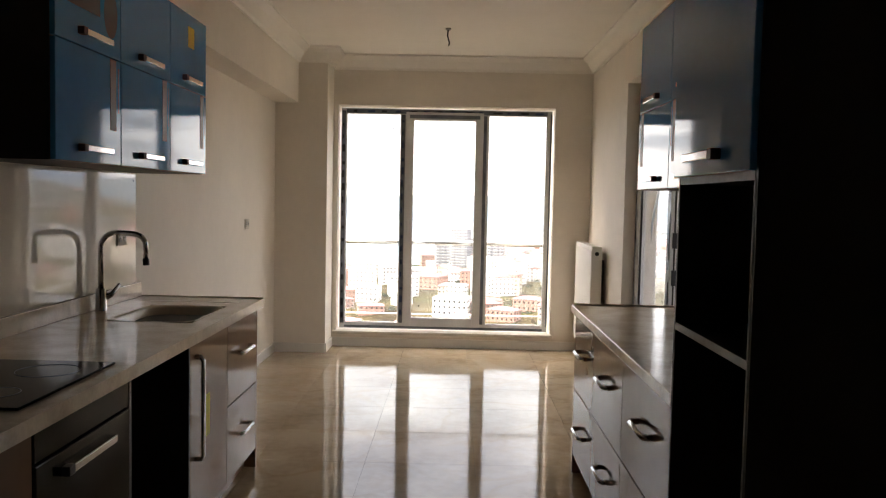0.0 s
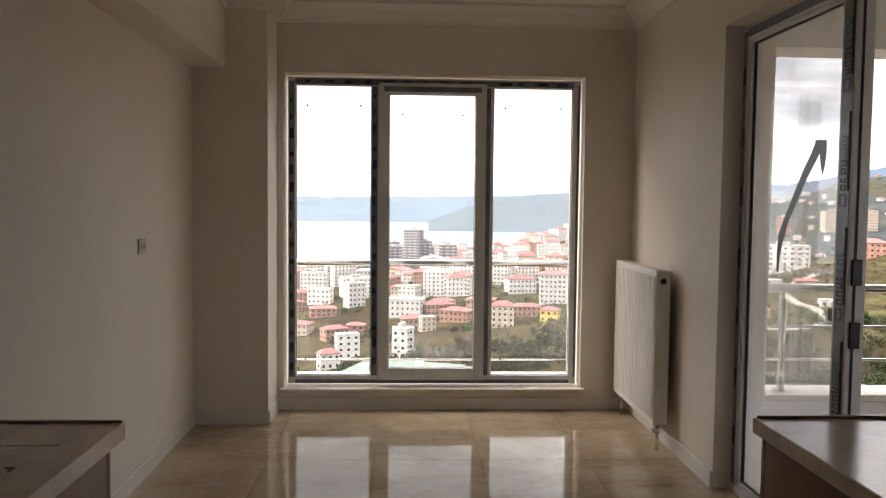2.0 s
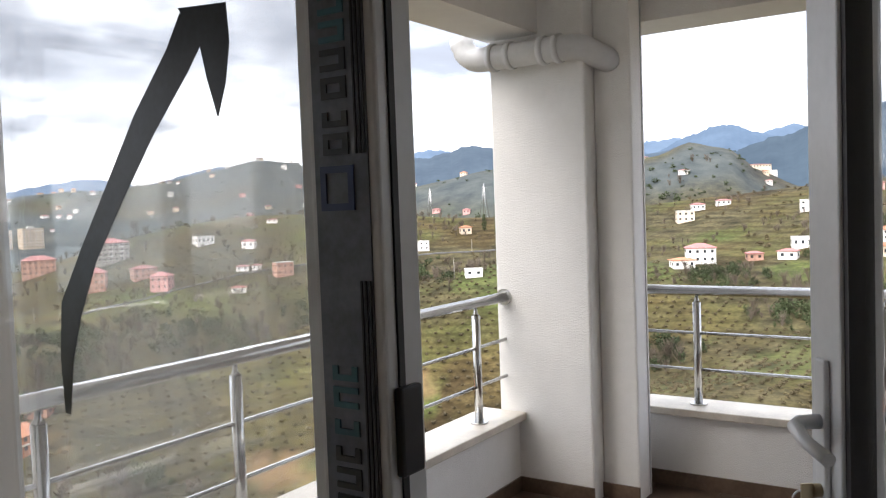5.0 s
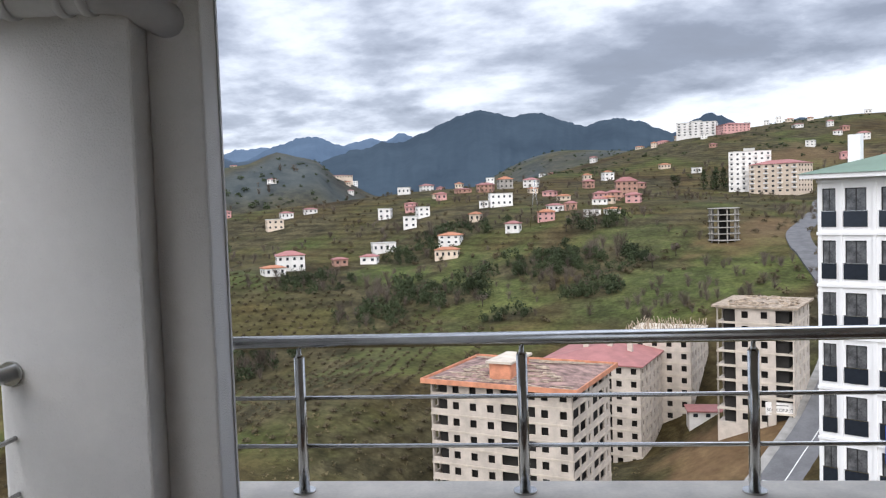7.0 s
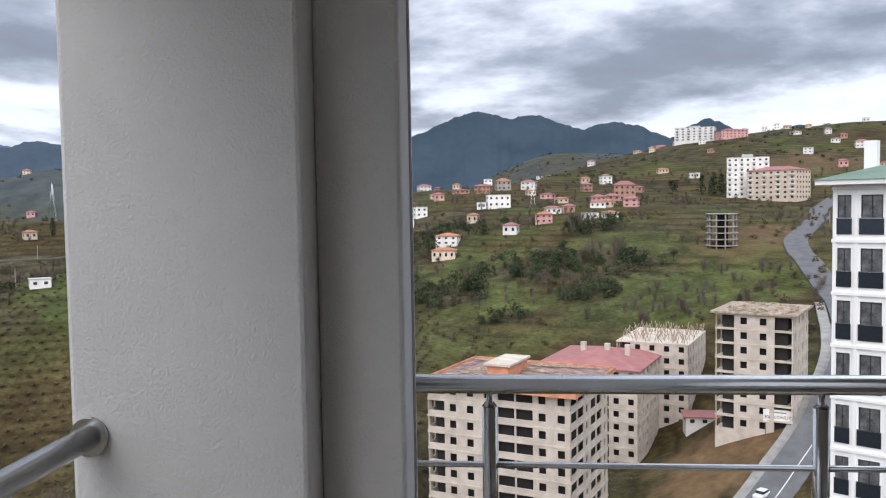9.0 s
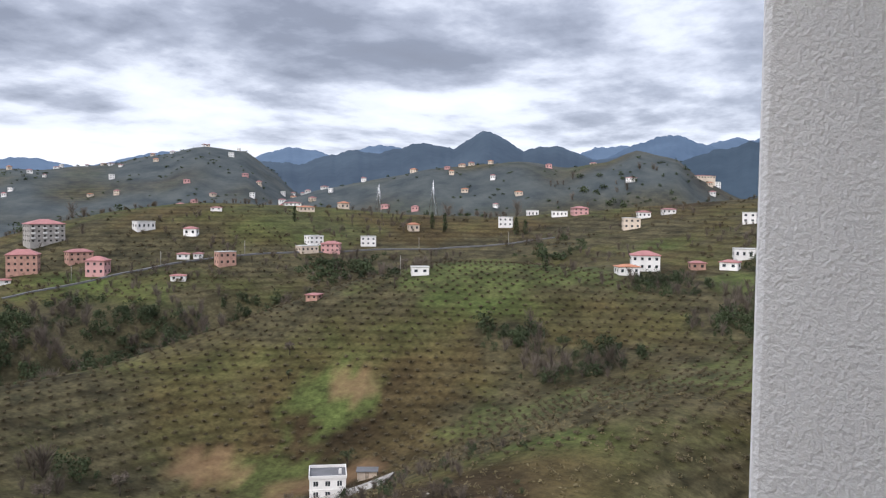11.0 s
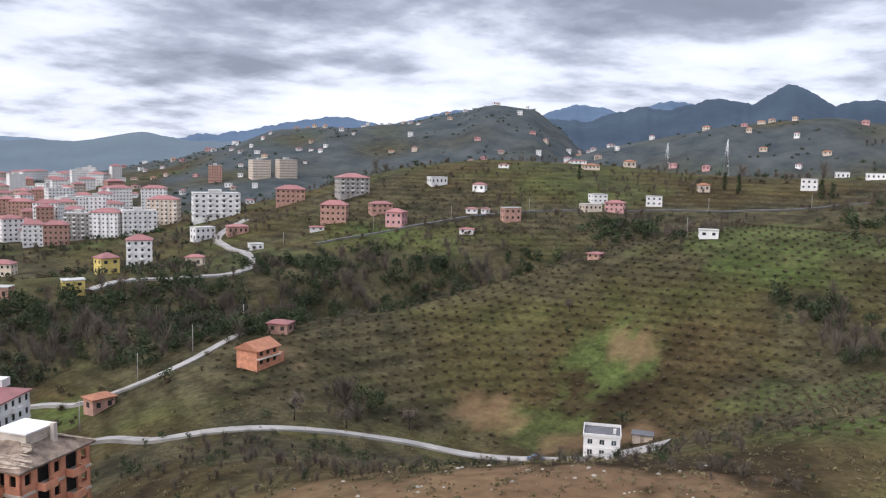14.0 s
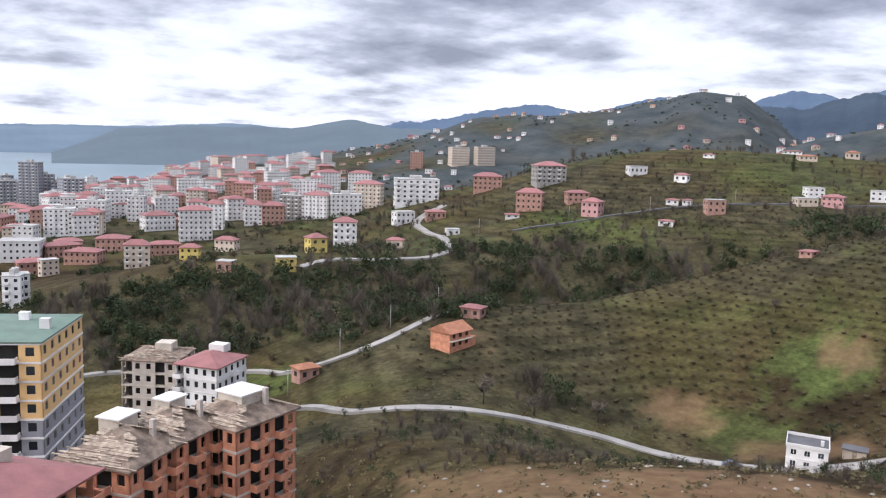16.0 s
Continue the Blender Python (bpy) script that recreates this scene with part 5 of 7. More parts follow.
def ribbon(name, points, width, material, label, category, lift=0.35, offset=0.0, thick=0.3, wide_end=0.0):
    pts = []
    P = [Vector(points[0])] + [Vector(p) for p in points] + [Vector(points[-1])]
    for a, b, c, d in zip(P, P[1:], P[2:], P[3:]):
        n = max(3, int((c - b).length / 3))
        for i in range(n):
            t = i / n
            pts.append(0.5 * (2 * b + (c - a) * t + (2 * a - 5 * b + 4 * c - d) * t * t + (3 * b - a - 3 * c + d) * t ** 3))
    pts.append(P[-1])
    bm = bmesh.new()
    rows = []
    for i, p in enumerate(pts):
        d = (pts[min(i + 1, len(pts) - 1)] - pts[max(i - 1, 0)]).normalized()
        side = Vector((-d.y, d.x))
        w = width + wide_end * max(0.0, (i / len(pts) - 0.86) / 0.14)
        c = p + side * offset
        z = sum(ground_z(*(c + side * w * f)) for f in (-0.5, 0, 0.5)) / 3 + lift
        rows.append([bm.verts.new((*(c + side * w * f), zz)) for f, zz in ((-0.5, z - thick), (-0.5, z), (0.5, z), (0.5, z - thick))])
    for a, b in zip(rows, rows[1:]):
        for k in range(3):
            bm.faces.new((a[k], a[k + 1], b[k + 1], b[k]))
    return struct(name, bm, material, label, category)


ribbon("road_valley", [(20, 222), (61, 205), (72, 178), (92, 166), (112, 163), (127, 157), (138, 145), (147, 133), (150, 117), (153, 106)], 3.0, concrete_road, "narrow pale concrete track in the valley", "road", 0.5, thick=1.5, wide_end=9)
ribbon("road_ridge", [(10, 268), (32, 264), (61, 246), (71, 233), (92, 226), (125, 240)], 2.5, concrete_road, "narrow pale track past the brick houses", "road", 0.5, thick=1.5)
ribbon("road_bend", [(100, 322), (120, 330), (161, 329), (182, 350), (196, 385), (201, 414), (210, 446), (240, 470)], 4.5, concrete_road, "pale road bending up into the town", "road", 0.6, thick=1.5)
ribbon("road_slope", [(230, 372), (290, 350), (330, 338), (385, 303), (430, 262), (480, 200)], 2.6, asphalt, "narrow dark road along the far slope", "road", 0.5, thick=1.5)
main_road = [(118, -14), (140, -33), (152, -43), (168, -55), (200, -72), (250, -88), (304, -98), (325, -101), (350, -108), (387, -126), (430, -146), (472, -160), (530, -190)]
ribbon("road_main", main_road, 9.0, asphalt, "grey asphalt road climbing past the buildings", "road", 0.5, thick=1.5)
ribbon("pavement", main_road[:6], 2.6, paving, "pale paved footway beside the road", "pavement", 0.65, offset=5.8, thick=1.5)
ribbon("road_marking", main_road[:6], 0.16, road_paint, "white painted line on the asphalt", "marking", 0.56, thick=0.05)

# ---- buildings ----
PAINT = dict(
    w=mat("white_render", (0.78, 0.76, 0.73), 0.85, vary=0.08, scale=0.25, rand=0.14),
    c=mat("cream_render", (0.64, 0.53, 0.42), 0.85, vary=0.08, scale=0.25, rand=0.12),
    y=mat("yellow_render", (0.68, 0.52, 0.16), 0.85, vary=0.06, scale=0.25, rand=0.08),
    p=mat("pink_render", (0.6, 0.33, 0.31), 0.85, vary=0.08, scale=0.25, rand=0.1),
    b=mat("orange_hollow_brick", (0.45, 0.26, 0.2), 0.9, vary=0.15, scale=0.5, rand=0.15),
    g=mat("raw_concrete", (0.36, 0.34, 0.31), 0.9, vary=0.14, scale=0.3, rand=0.08),
    t=mat("grey_tower_cladding", (0.3, 0.31, 0.33), 0.7, vary=0.1, scale=0.2, rand=0.15),
)
ROOF = dict(
    r=mat("red_sheet_roof", (0.32, 0.13, 0.12), 0.6, vary=0.12, scale=0.4, rand=0.15),
    o=mat("orange_tile_roof", (0.42, 0.18, 0.1), 0.85, vary=0.15, scale=0.6, rand=0.1),
    f=mat("flat_roof_screed", (0.5, 0.49, 0.46), 0.9, vary=0.15, scale=0.3, rand=0.1),
    n=mat("green_sheet_roof", (0.15, 0.22, 0.17), 0.75, vary=0.1, scale=0.4),
)
pane_far = mat("dark_window_glass", (0.035, 0.042, 0.05), 0.15, vary=0.2, scale=0.5, rand=0.4)
# near-black base colour that paints the shade inside open rooms
room_shade_mat = mat("painted_interior_shade", (0.03, 0.028, 0.026), 0.95, vary=0.2, scale=0.5)
timber = mat("weathered_timber", (0.46, 0.37, 0.28), 0.9, vary=0.3, scale=1.2, rand=0.1)
NAMES = dict(w="white", c="cream", y="yellow", p="pink", b="bare orange brick", g="unfinished grey concrete", t="grey")


def hip(bm, w, d, z, rise, over):
    a, b = w / 2 + over, d / 2 + over
    lo = [bm.verts.new((sx * a, sy * b, z)) for sx, sy in ((-1, -1), (1, -1), (1, 1), (-1, 1))]
    un = [bm.verts.new((sx * a, sy * b, z - 0.25)) for sx, sy in ((-1, -1), (1, -1), (1, 1), (-1, 1))]
    if w >= d:
        r = [bm.verts.new((-(w - d) / 2 - 0.05, 0, z + rise)), bm.verts.new(((w - d) / 2 + 0.05, 0, z + rise))]
        quads = ((lo[0], lo[1], r[1], r[0]), (lo[1], lo[2], r[1]), (lo[2], lo[3], r[0], r[1]), (lo[3], lo[0], r[0]))
    else:
        r = [bm.verts.new((0, -(d - w) / 2 - 0.05, z + rise)), bm.verts.new((0, (d - w) / 2 + 0.05, z + rise))]
        quads = ((lo[0], lo[1], r[0]), (lo[1], lo[2], r[1], r[0]), (lo[2], lo[3], r[1]), (lo[3], lo[0], r[0], r[1]))
    for q in quads:
        bm.faces.new(q)
    for k in range(4):
        bm.faces.new((un[k], un[(k + 1) % 4], lo[(k + 1) % 4], lo[k]))
    bm.faces.new(un[::-1])
    return bm


def far_building(x, y, w, h, style, rng, group="", depth=None):
    wall, roof = style
    d = depth or max(5.0, w * rng.uniform(0.55, 0.85))
    dist = math.hypot(x, y)
    z = ground_z(x, y)
    yaw = -math.degrees(math.atan2(x, y)) + rng.uniform(-28, 28)
    tall = h > 11
    kind = "apartment_block" if tall else "house"
    lab = "%s %s with %s" % (NAMES[wall], "apartment block" if tall else "house", {"r": "red hipped roof", "o": "orange tiled roof", "f": "flat roof"}[roof])
    b = thing(kind, lab, "apartment block" if tall else "house", group, at=pose(x, y, z, 0, 0, yaw))
    low = -2.0 - 0.25 * w
    rise = 0.0 if roof == "f" else min(2.6, h * 0.22)
    top = h - rise
    part("wall", one_box(-w / 2, w / 2, -d / 2, d / 2, low, top), PAINT[wall], b)
    if roof == "f":
        bm = one_box(-w / 2 - 0.2, w / 2 + 0.2, -d / 2 - 0.2, d / 2 + 0.2, top, top + 0.35)
        if tall:
            box(bm, -w * 0.15, w * 0.12, -d * 0.2, d * 0.2, top + 0.35, top + 2.4)
        part("roof", bm, ROOF["f"], b)
    else:
        part("roof", hip(bmesh.new(), w, d, top, rise, 0.5), ROOF[roof], b)
    storeys = max(1, round(top / 3.0))
    st = top / storeys
    joined = bmesh.new()
    balc = bmesh.new()
    cols = max(2, min(7, int(w / 2.7)))
    side = max(1, min(5, int(d / 3.0)))
    for s in range(storeys):
        for k in range(cols):
            cx = -w / 2 + w * (k + 0.5) / cols
            ww = w / cols * 0.36
            zz = s * st + st * 0.32
            box(joined, cx - ww / 2, cx + ww / 2, -d / 2 - 0.06, -d / 2 + 0.1, zz, zz + st * 0.38)
            if tall and k % 2 == 0 and s and wall != "b":
                box(balc, cx - ww * 0.9, cx + ww * 0.9, -d / 2 - 0.9, -d / 2, s * st - 0.1, s * st + 0.75)
        for k in range(side):
            cy = -d / 2 + d * (k + 0.5) / side
            ww = d / side * 0.3
            zz = s * st + st * 0.32
            for q in (-1, 1):
                box(joined, q * (w / 2 - 0.02) - 0.08, q * (w / 2 - 0.02) + 0.08, cy - ww / 2, cy + ww / 2, zz, zz + st * 0.38)
    # brick and concrete walls get near-black slabs, painting shaded openings
    tagged(part("window", joined, room_shade_mat if wall in "bg" else pane_far, b, "rows of small dark windows"), kind="stuff")
    if len(balc.verts):
        tagged(part("balcony", balc, PAINT["w"], b, "white balcony fronts"), kind="stuff")
    else:
        balc.free()
    return b


TOWN_BY_ROAD = [
    (96, 525, 21.7, 22.5, "wr"), (155, 419, 13.6, 16.7, "wr"), (243, 519, 33.1, 17.5, "wf"), (278, 482, 20.8, 12.5, "br"),
    (296, 437, 20.8, 14.3, "gr"), (259, 400, 16.2, 12.9, "br"), (284, 390, 13.8, 7.2, "br"), (275, 363, 10.8, 9.9, "pr"),
    (120, 362, 9.0, 9.8, "yr"), (94, 320, 8.5, 5.6, "yf"), (103, 468, 13.0, 9.1, "cr"), (73, 331, 6.9, 4.6, "bf"),
    (79, 445, 11.0, 9.2, "yr"), (50, 421, 12.9, 14.9, "cr"), (12, 449, 9.1, 8.5, "cf"), (-1, 347, 9.4, 12.9, "wf"),
    (-12, 846, 15, 27.0, "tf"), (-6, 880, 14, 24.0, "tf"), (38, 852, 15, 27.5, "tf"), (30, 884, 13, 22.0, "tf"), (70, 880, 20, 14.0, "wf"),
    (8, 876, 20.4, 43.1, "tf"), (21, 887, 15.8, 30.3, "tf"), (42, 815, 17.8, 29.0, "tf"), (-14, 924, 12.6, 29.1, "tf"),
    (89, 937, 19.3, 14.2, "tf"), (75, 655, 29.2, 14.4, "wr"), (22, 578, 19.7, 17.7, "wf"), (37, 571, 18.7, 16.4, "wr"),
]
TOWN_BY_SHORE = [
    (0, 508, 24.2, 11.1, "wf"), (-3, 569, 15.5, 10.8, "cr"), (137, 599, 14.6, 18.8, "wr"), (141, 558, 13.7, 17.6, "wr"),
    (179, 668, 21.2, 21.2, "wr"), (171, 568, 18.2, 18.2, "gf"), (195, 610, 15.3, 24.0, "wf"), (258, 745, 21.5, 24.2, "wr"),
    (202, 547, 23.8, 15.9, "wf"), (282, 726, 23.9, 23.9, "wr"), (227, 567, 22.9, 21.6, "cr"), (460, 867, 23.5, 22.1, "cf"),
    (484, 848, 24.0, 22.0, "cf"), (416, 889, 16.1, 20.1, "bf"), (219, 440, 12.7, 6.0, "br"), (204, 453, 13.5, 7.4, "wf"),
    (165, 375, 8.9, 6.1, "cr"), (48, 518, 19.5, 9.9, "br"), (30, 476, 19.4, 9.1, "br"), (72, 486, 18.3, 8.3, "br"),
    (24, 520, 15.9, 8.8, "cr"), (53, 669, 18.3, 10.1, "wf"), (8, 648, 22.1, 11.0, "wr"), (90, 590, 20.3, 6.5, "br"),
]
TOWN_BELOW = [
    (-100, 796, 30.3, 12.1, "cf"), (-66, 772, 23.9, 13.3, "wf"), (-58, 562, 17.4, 10.8, "wf"), (-34, 544, 13.1, 16.8, "wf"),
    (-75, 540, 18.7, 8.2, "br"), (-52, 517, 17.8, 7.1, "br"), (-63, 474, 19.6, 8.2, "cr"), (-39, 452, 15.5, 8.7, "br"),
    (-27, 381, 11.7, 11.7, "wf"), (-33, 352, 9.7, 9.7, "wr"), (-28, 463, 11.1, 7.9, "br"), (5, 461, 15.8, 9.5, "br"),
    (-2, 343, 7.0, 12.9, "wf"), (20, 510, 21.0, 8.7, "br"),
]
SLOPE_HOUSES = [
    (325, 325, 11.9, 8.4, "bf"), (319, 350, 8.0, 3.9, "wf"), (325, 345, 5.8, 3.9, "wf"), (348, 375, 9.4, 6.3, "wf"),
    (387, 302, 13.3, 8.0, "pr"), (376, 311, 13.3, 4.0, "cf"), (290, 322, 8.8, 3.5, "wf"), (253, 207, 5.7, 3.0, "br"),
    (129, 230, 8.0, 5.0, "br"), (72, 224, 7.5, 5.6, "bf"), (245, 396, 9.5, 3.2, "wr"), (205, 391, 8.4, 3.6, "wf"),
    (553, 211, 12.9, 7.3, "pr"), (501, 158, 12.5, 7.9, "cf"), (502, 244, 11.4, 7.6, "wf"), (292, 183, 8.8, 3.3, "wf"),
    (720, 423, 13.7, 6.9, "pr"), (467, 399, 14.6, 3.3, "wf"), (729, 648, 14.7, 6.7, "cr"), (392, 399, 8.4, 3.0, "wr"),
    (372, 112, 15.4, 10.6, "wr"), (355, 115, 11.5, 5.6, "wo"),
]
EAST_HOUSES = [
    (387, 92, 8.2, 4.9, "br"), (390, 78, 9.8, 5.4, "wf"), (413, 75, 14.4, 5.2, "wf"), (407, 40, 12.9, 7.3, "wo"),
    (384, 40, 13.2, 6.6, "co"), (411, 9, 8.5, 6.8, "wr"), (429, -8, 10.6, 7.3, "pf"), (492, 17, 16.2, 8.8, "wf"),
    (599, 16, 12.3, 10.7, "gf"), (574, 29, 13.8, 7.9, "br"), (1088, 119, 16.5, 19.6, "pr"), (524, 75, 8.7, 4.3, "pr"),
    (576, 45, 12.7, 4.0, "br"), (606, -3, 12.5, 8.3, "wf"), (452, -22, 8.1, 5.6, "br"), (464, -39, 10.2, 4.8, "wf"),
]
EAST_RIDGE = [
    (424, -41, 8.8, 4.4, "wf"), (425, -31, 9.4, 3.5, "wf"), (518, -60, 12.9, 12.2, "br"), (470, -58, 9.8, 7.2, "pr"),
    (543, 146, 10.8, 4.6, "wr"), (880, 274, 12.6, 5.1, "wf"), (1059, 221, 11.9, 10.4, "wf"), (1006, 228, 31.9, 5.7, "cr"),
    (1091, 193, 13.7, 7.6, "pr"), (1111, 152, 15.4, 10.8, "pf"), (561, -146, 26, 25.5, "wf"), (540, -159, 32, 21, "cr"),
    (745, -291, 12.1, 8.3, "wr"), (992, -164, 16.6, 6.9, "pr"), (931, -172, 14.3, 6.5, "co"), (197, -37, 10.3, 3.4, "wr"),
]

rng = random.Random(11)
for group, rows in (("town buildings", TOWN_BY_ROAD + TOWN_BY_SHORE + TOWN_BELOW), ("houses on the slope", SLOPE_HOUSES), ("houses on the east hill", EAST_HOUSES + EAST_RIDGE)):
    for x, y, w, h, style in rows:
        if group.startswith("houses") and h < 11:
            w, h = w * 0.82, h * 0.82
            if style[1] == "f" and rng.random() < 0.6:
                style = style[0] + rng.choice("ro")
        elif group == "town buildings":
            w, h = w * 0.9, h * 0.94
        far_building(x, y, w, h, style, rng, group)
far_building(905, -185, 40, 14, "wf", rng, "houses on the east hill")
far_building(880, -215, 28, 10, "pr", rng, "houses on the east hill")


def scatter(count, a0, a1, r0, r1, styles, size, height, group, seed):
    rg = random.Random(seed)
    made, tries = [], 0
    while len(made) < count and tries < count * 30:
        tries += 1
        az, r = radians(rg.uniform(a0, a1)), rg.uniform(r0, r1)
        x, y = CENTER.x + r * math.sin(az), CENTER.y + r * math.cos(az)
        if ground_z(x, y) < SEA + 3 or woods_at(x, y) > 0.5 or any(math.hypot(x - p, y - q) < size[1] * 1.3 for p, q in made):
            continue
        made.append((x, y))
        far_building(x, y, rg.uniform(*size), rg.uniform(*height), rg.choice(styles), rg, group)


scatter(105, 1, 19, 560, 1150, ["wr", "wr", "cr", "wf", "br", "wr", "wf"], (11, 21), (9, 20), "town buildings", 21)
scatter(40, -9, 4, 560, 1100, ["wr", "cr", "wf", "br", "wf"], (13, 26), (8, 18), "town buildings", 22)
scatter(34, 7, 16, 1150, 1700, ["wr", "cr", "wf", "br"], (14, 28), (9, 18), "town buildings", 26)
scatter(150, 18, 76, 800, 1420, ["wr", "co", "cr", "wf", "wr", "pr"], (4.5, 8.5), (3.2, 6), "far hill houses", 23)
scatter(85, 78, 116, 440, 1050, ["wr", "wf", "co", "wf", "pr", "br"], (5, 9), (3.5, 6.5), "far hill houses", 24)
scatter(14, 30, 76, 480, 760, ["wr", "wf", "co", "wf"], (7, 11), (3.5, 6), "houses on the slope", 25)


def frame_building(x, y, yaw, w, d, storeys, z_top, wall, slab, label, front, side, st=3.0, name="apartment_block", roof=None, open_bays=(), balconies=(), panes=None, low_wall=None, low_count=0, jut=(), jut_wall=None):
    """Storeys of wall with real window openings between floor slabs. front, side: windows along the -y/+y and -x/+x walls."""
    b = thing(name, label, "apartment block", at=pose(x, y, z_top - storeys * st, 0, 0, yaw))
    t = 0.25
    drop = 6
    # solid core whose near-black colour paints the shade of the rooms
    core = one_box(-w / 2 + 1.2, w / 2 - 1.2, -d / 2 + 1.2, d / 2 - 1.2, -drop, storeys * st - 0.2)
    part("core", core, room_shade_mat, b, "solid core painted near-black as room shade")
    win_mesh = None
    for s in range(storeys):
        z0 = s * st
        part("slab", one_box(-w / 2 - 0.08, w / 2 + 0.08, -d / 2 - 0.08, d / 2 + 0.08, z0 + st - 0.32, z0 + st), slab, b)
        bm = bmesh.new()
        for axis, n, half, length in (("x", front, d / 2, w), ("y", side, w / 2, d)):
            cell = length / n
            ww = min(1.3, cell * 0.42)
            for q in (-1, 1):
                for k in range(n):
                    c = -length / 2 + cell * (k + 0.5)
                    bay = (axis, q, k)
                    p0, p1 = sorted((q * half, q * (half - t)))
                    def put(u0, u1, za, zb):
                        if axis == "x":
                            box(bm, u0, u1, p0, p1, za, zb)
                        else:
                            box(bm, p0, p1, u0, u1, za, zb)
                    if bay in open_bays:
                        put(c - cell / 2, c - cell / 2 + 0.3, z0, z0 + st - 0.32)
                        if bay in balconies:
                            put(c - cell / 2 + 0.3, c + cell / 2, z0, z0 + 0.85)
                        continue
                    put(c - cell / 2, c - ww / 2, z0, z0 + st - 0.32)
                    put(c + ww / 2, c + cell / 2, z0, z0 + st - 0.32)
                    put(c - ww / 2, c + ww / 2, z0, z0 + 0.9)
                    put(c - ww / 2, c + ww / 2, z0 + 2.3, z0 + st - 0.32)
                    if panes and q == -1 or panes and axis == "y":
                        if win_mesh is None:
                            win_mesh = part("window", one_box(-0.5, 0.5, -0.03, 0.03, 0, 1.4), panes, b)
                            win_mesh.matrix_basis = Matrix.Translation((c, q * (half - 0.12), z0 + 0.9)) @ Matrix.Diagonal((ww, 1, 1, 1))
                        elif axis == "x":
                            share("window", win_mesh, Matrix.Translation((c, q * (half - 0.12), z0 + 0.9)) @ Matrix.Diagonal((ww, 1, 1, 1)), b)
                        else:
                            share("window", win_mesh, Matrix.Translation((q * (half - 0.12), c, z0 + 0.9)) @ Matrix.Rotation(math.pi / 2, 4, "Z") @ Matrix.Diagonal((ww, 1, 1, 1)), b)
        bmesh.ops.remove_doubles(bm, verts=bm.verts[:], dist=0.002)
        part("storey_wall", bm, low_wall if s < low_count else wall, b)
        for axis, q, k in jut:
            n, half, length = (front, d / 2, w) if axis == "x" else (side, w / 2, d)
            cell = length / n
            u0, u1 = -length / 2 + cell * k + 0.1, -length / 2 + cell * (k + 1) - 0.1
            bm = bmesh.new()
            for a0, a1, r0, r1, za, zb in ((u0, u1, 0.08, 1.3, -0.16, 0.0), (u0, u1, 1.18, 1.3, 0.0, 0.85), (u0, u0 + 0.12, 0.08, 1.18, 0.0, 0.85), (u1 - 0.12, u1, 0.08, 1.18, 0.0, 0.85)):
                e0, e1 = sorted((q * (half + r0), q * (half + r1)))
                if axis == "x":
                    box(bm, a0, a1, e0, e1, z0 + za, z0 + zb)
                else:
                    box(bm, e0, e1, a0, a1, z0 + za, z0 + zb)
            part("balcony", bm, jut_wall or wall, b)
    part("foundation", one_box(-w / 2, w / 2, -d / 2, d / 2, -drop * 4, 0), wall, b)
    return b


def plank_roof(b, w, d, z, seed, rise=2.2, over=1.0, base=None, density=190):
    """An unfinished hipped roof: boarding below, loose battens on it."""
    rg = random.Random(seed)
    part("roof", hip(bmesh.new(), w, d, z, rise, over), base or timber, b, "unfinished boarded roof")
    bm = bmesh.new()
    half = d / 2 + over
    for k in range(density):
        u = rg.uniform(-w / 2, w / 2)
        f = rg.uniform(0.02, 0.9)
        q = rg.choice((-1, 1))
        lim = w / 2 + over - f * half
        u = max(-lim, min(lim, u))
        ln_ = rg.uniform(1.5, 4.0)
        m = Matrix.Translation((u, q * half * (1 - f), z + rise * f + 0.12)) @ Matrix.Rotation(rg.uniform(-0.06, 0.06), 4, "Z") @ Matrix.Rotation(-q * math.atan2(rise, half), 4, "X") @ Matrix.Diagonal((ln_, rg.uniform(0.1, 0.24), 0.1, 1))
        bmesh.ops.create_cube(bm, size=1, matrix=m)
    tagged(part("batten", bm, timber, b, "loose roof battens"), kind="stuff")


brick_wall = mat("hollow_brick_wall", (0.66, 0.29, 0.17), 0.9, vary=0.16, scale=0.7, bump=0.02, bump_scale=6)
pale_slab = mat("pale_concrete_slab", (0.6, 0.53, 0.44), 0.9, vary=0.12, scale=0.5)
grey_wall = mat("aerated_block_wall", (0.58, 0.51, 0.44), 0.9, vary=0.12, scale=0.5)
ochre = mat("ochre_render", (0.8, 0.53, 0.24), 0.85, vary=0.06, scale=0.3)
slate = mat("slate_grey_render", (0.3, 0.31, 0.33), 0.85, vary=0.06, scale=0.3)


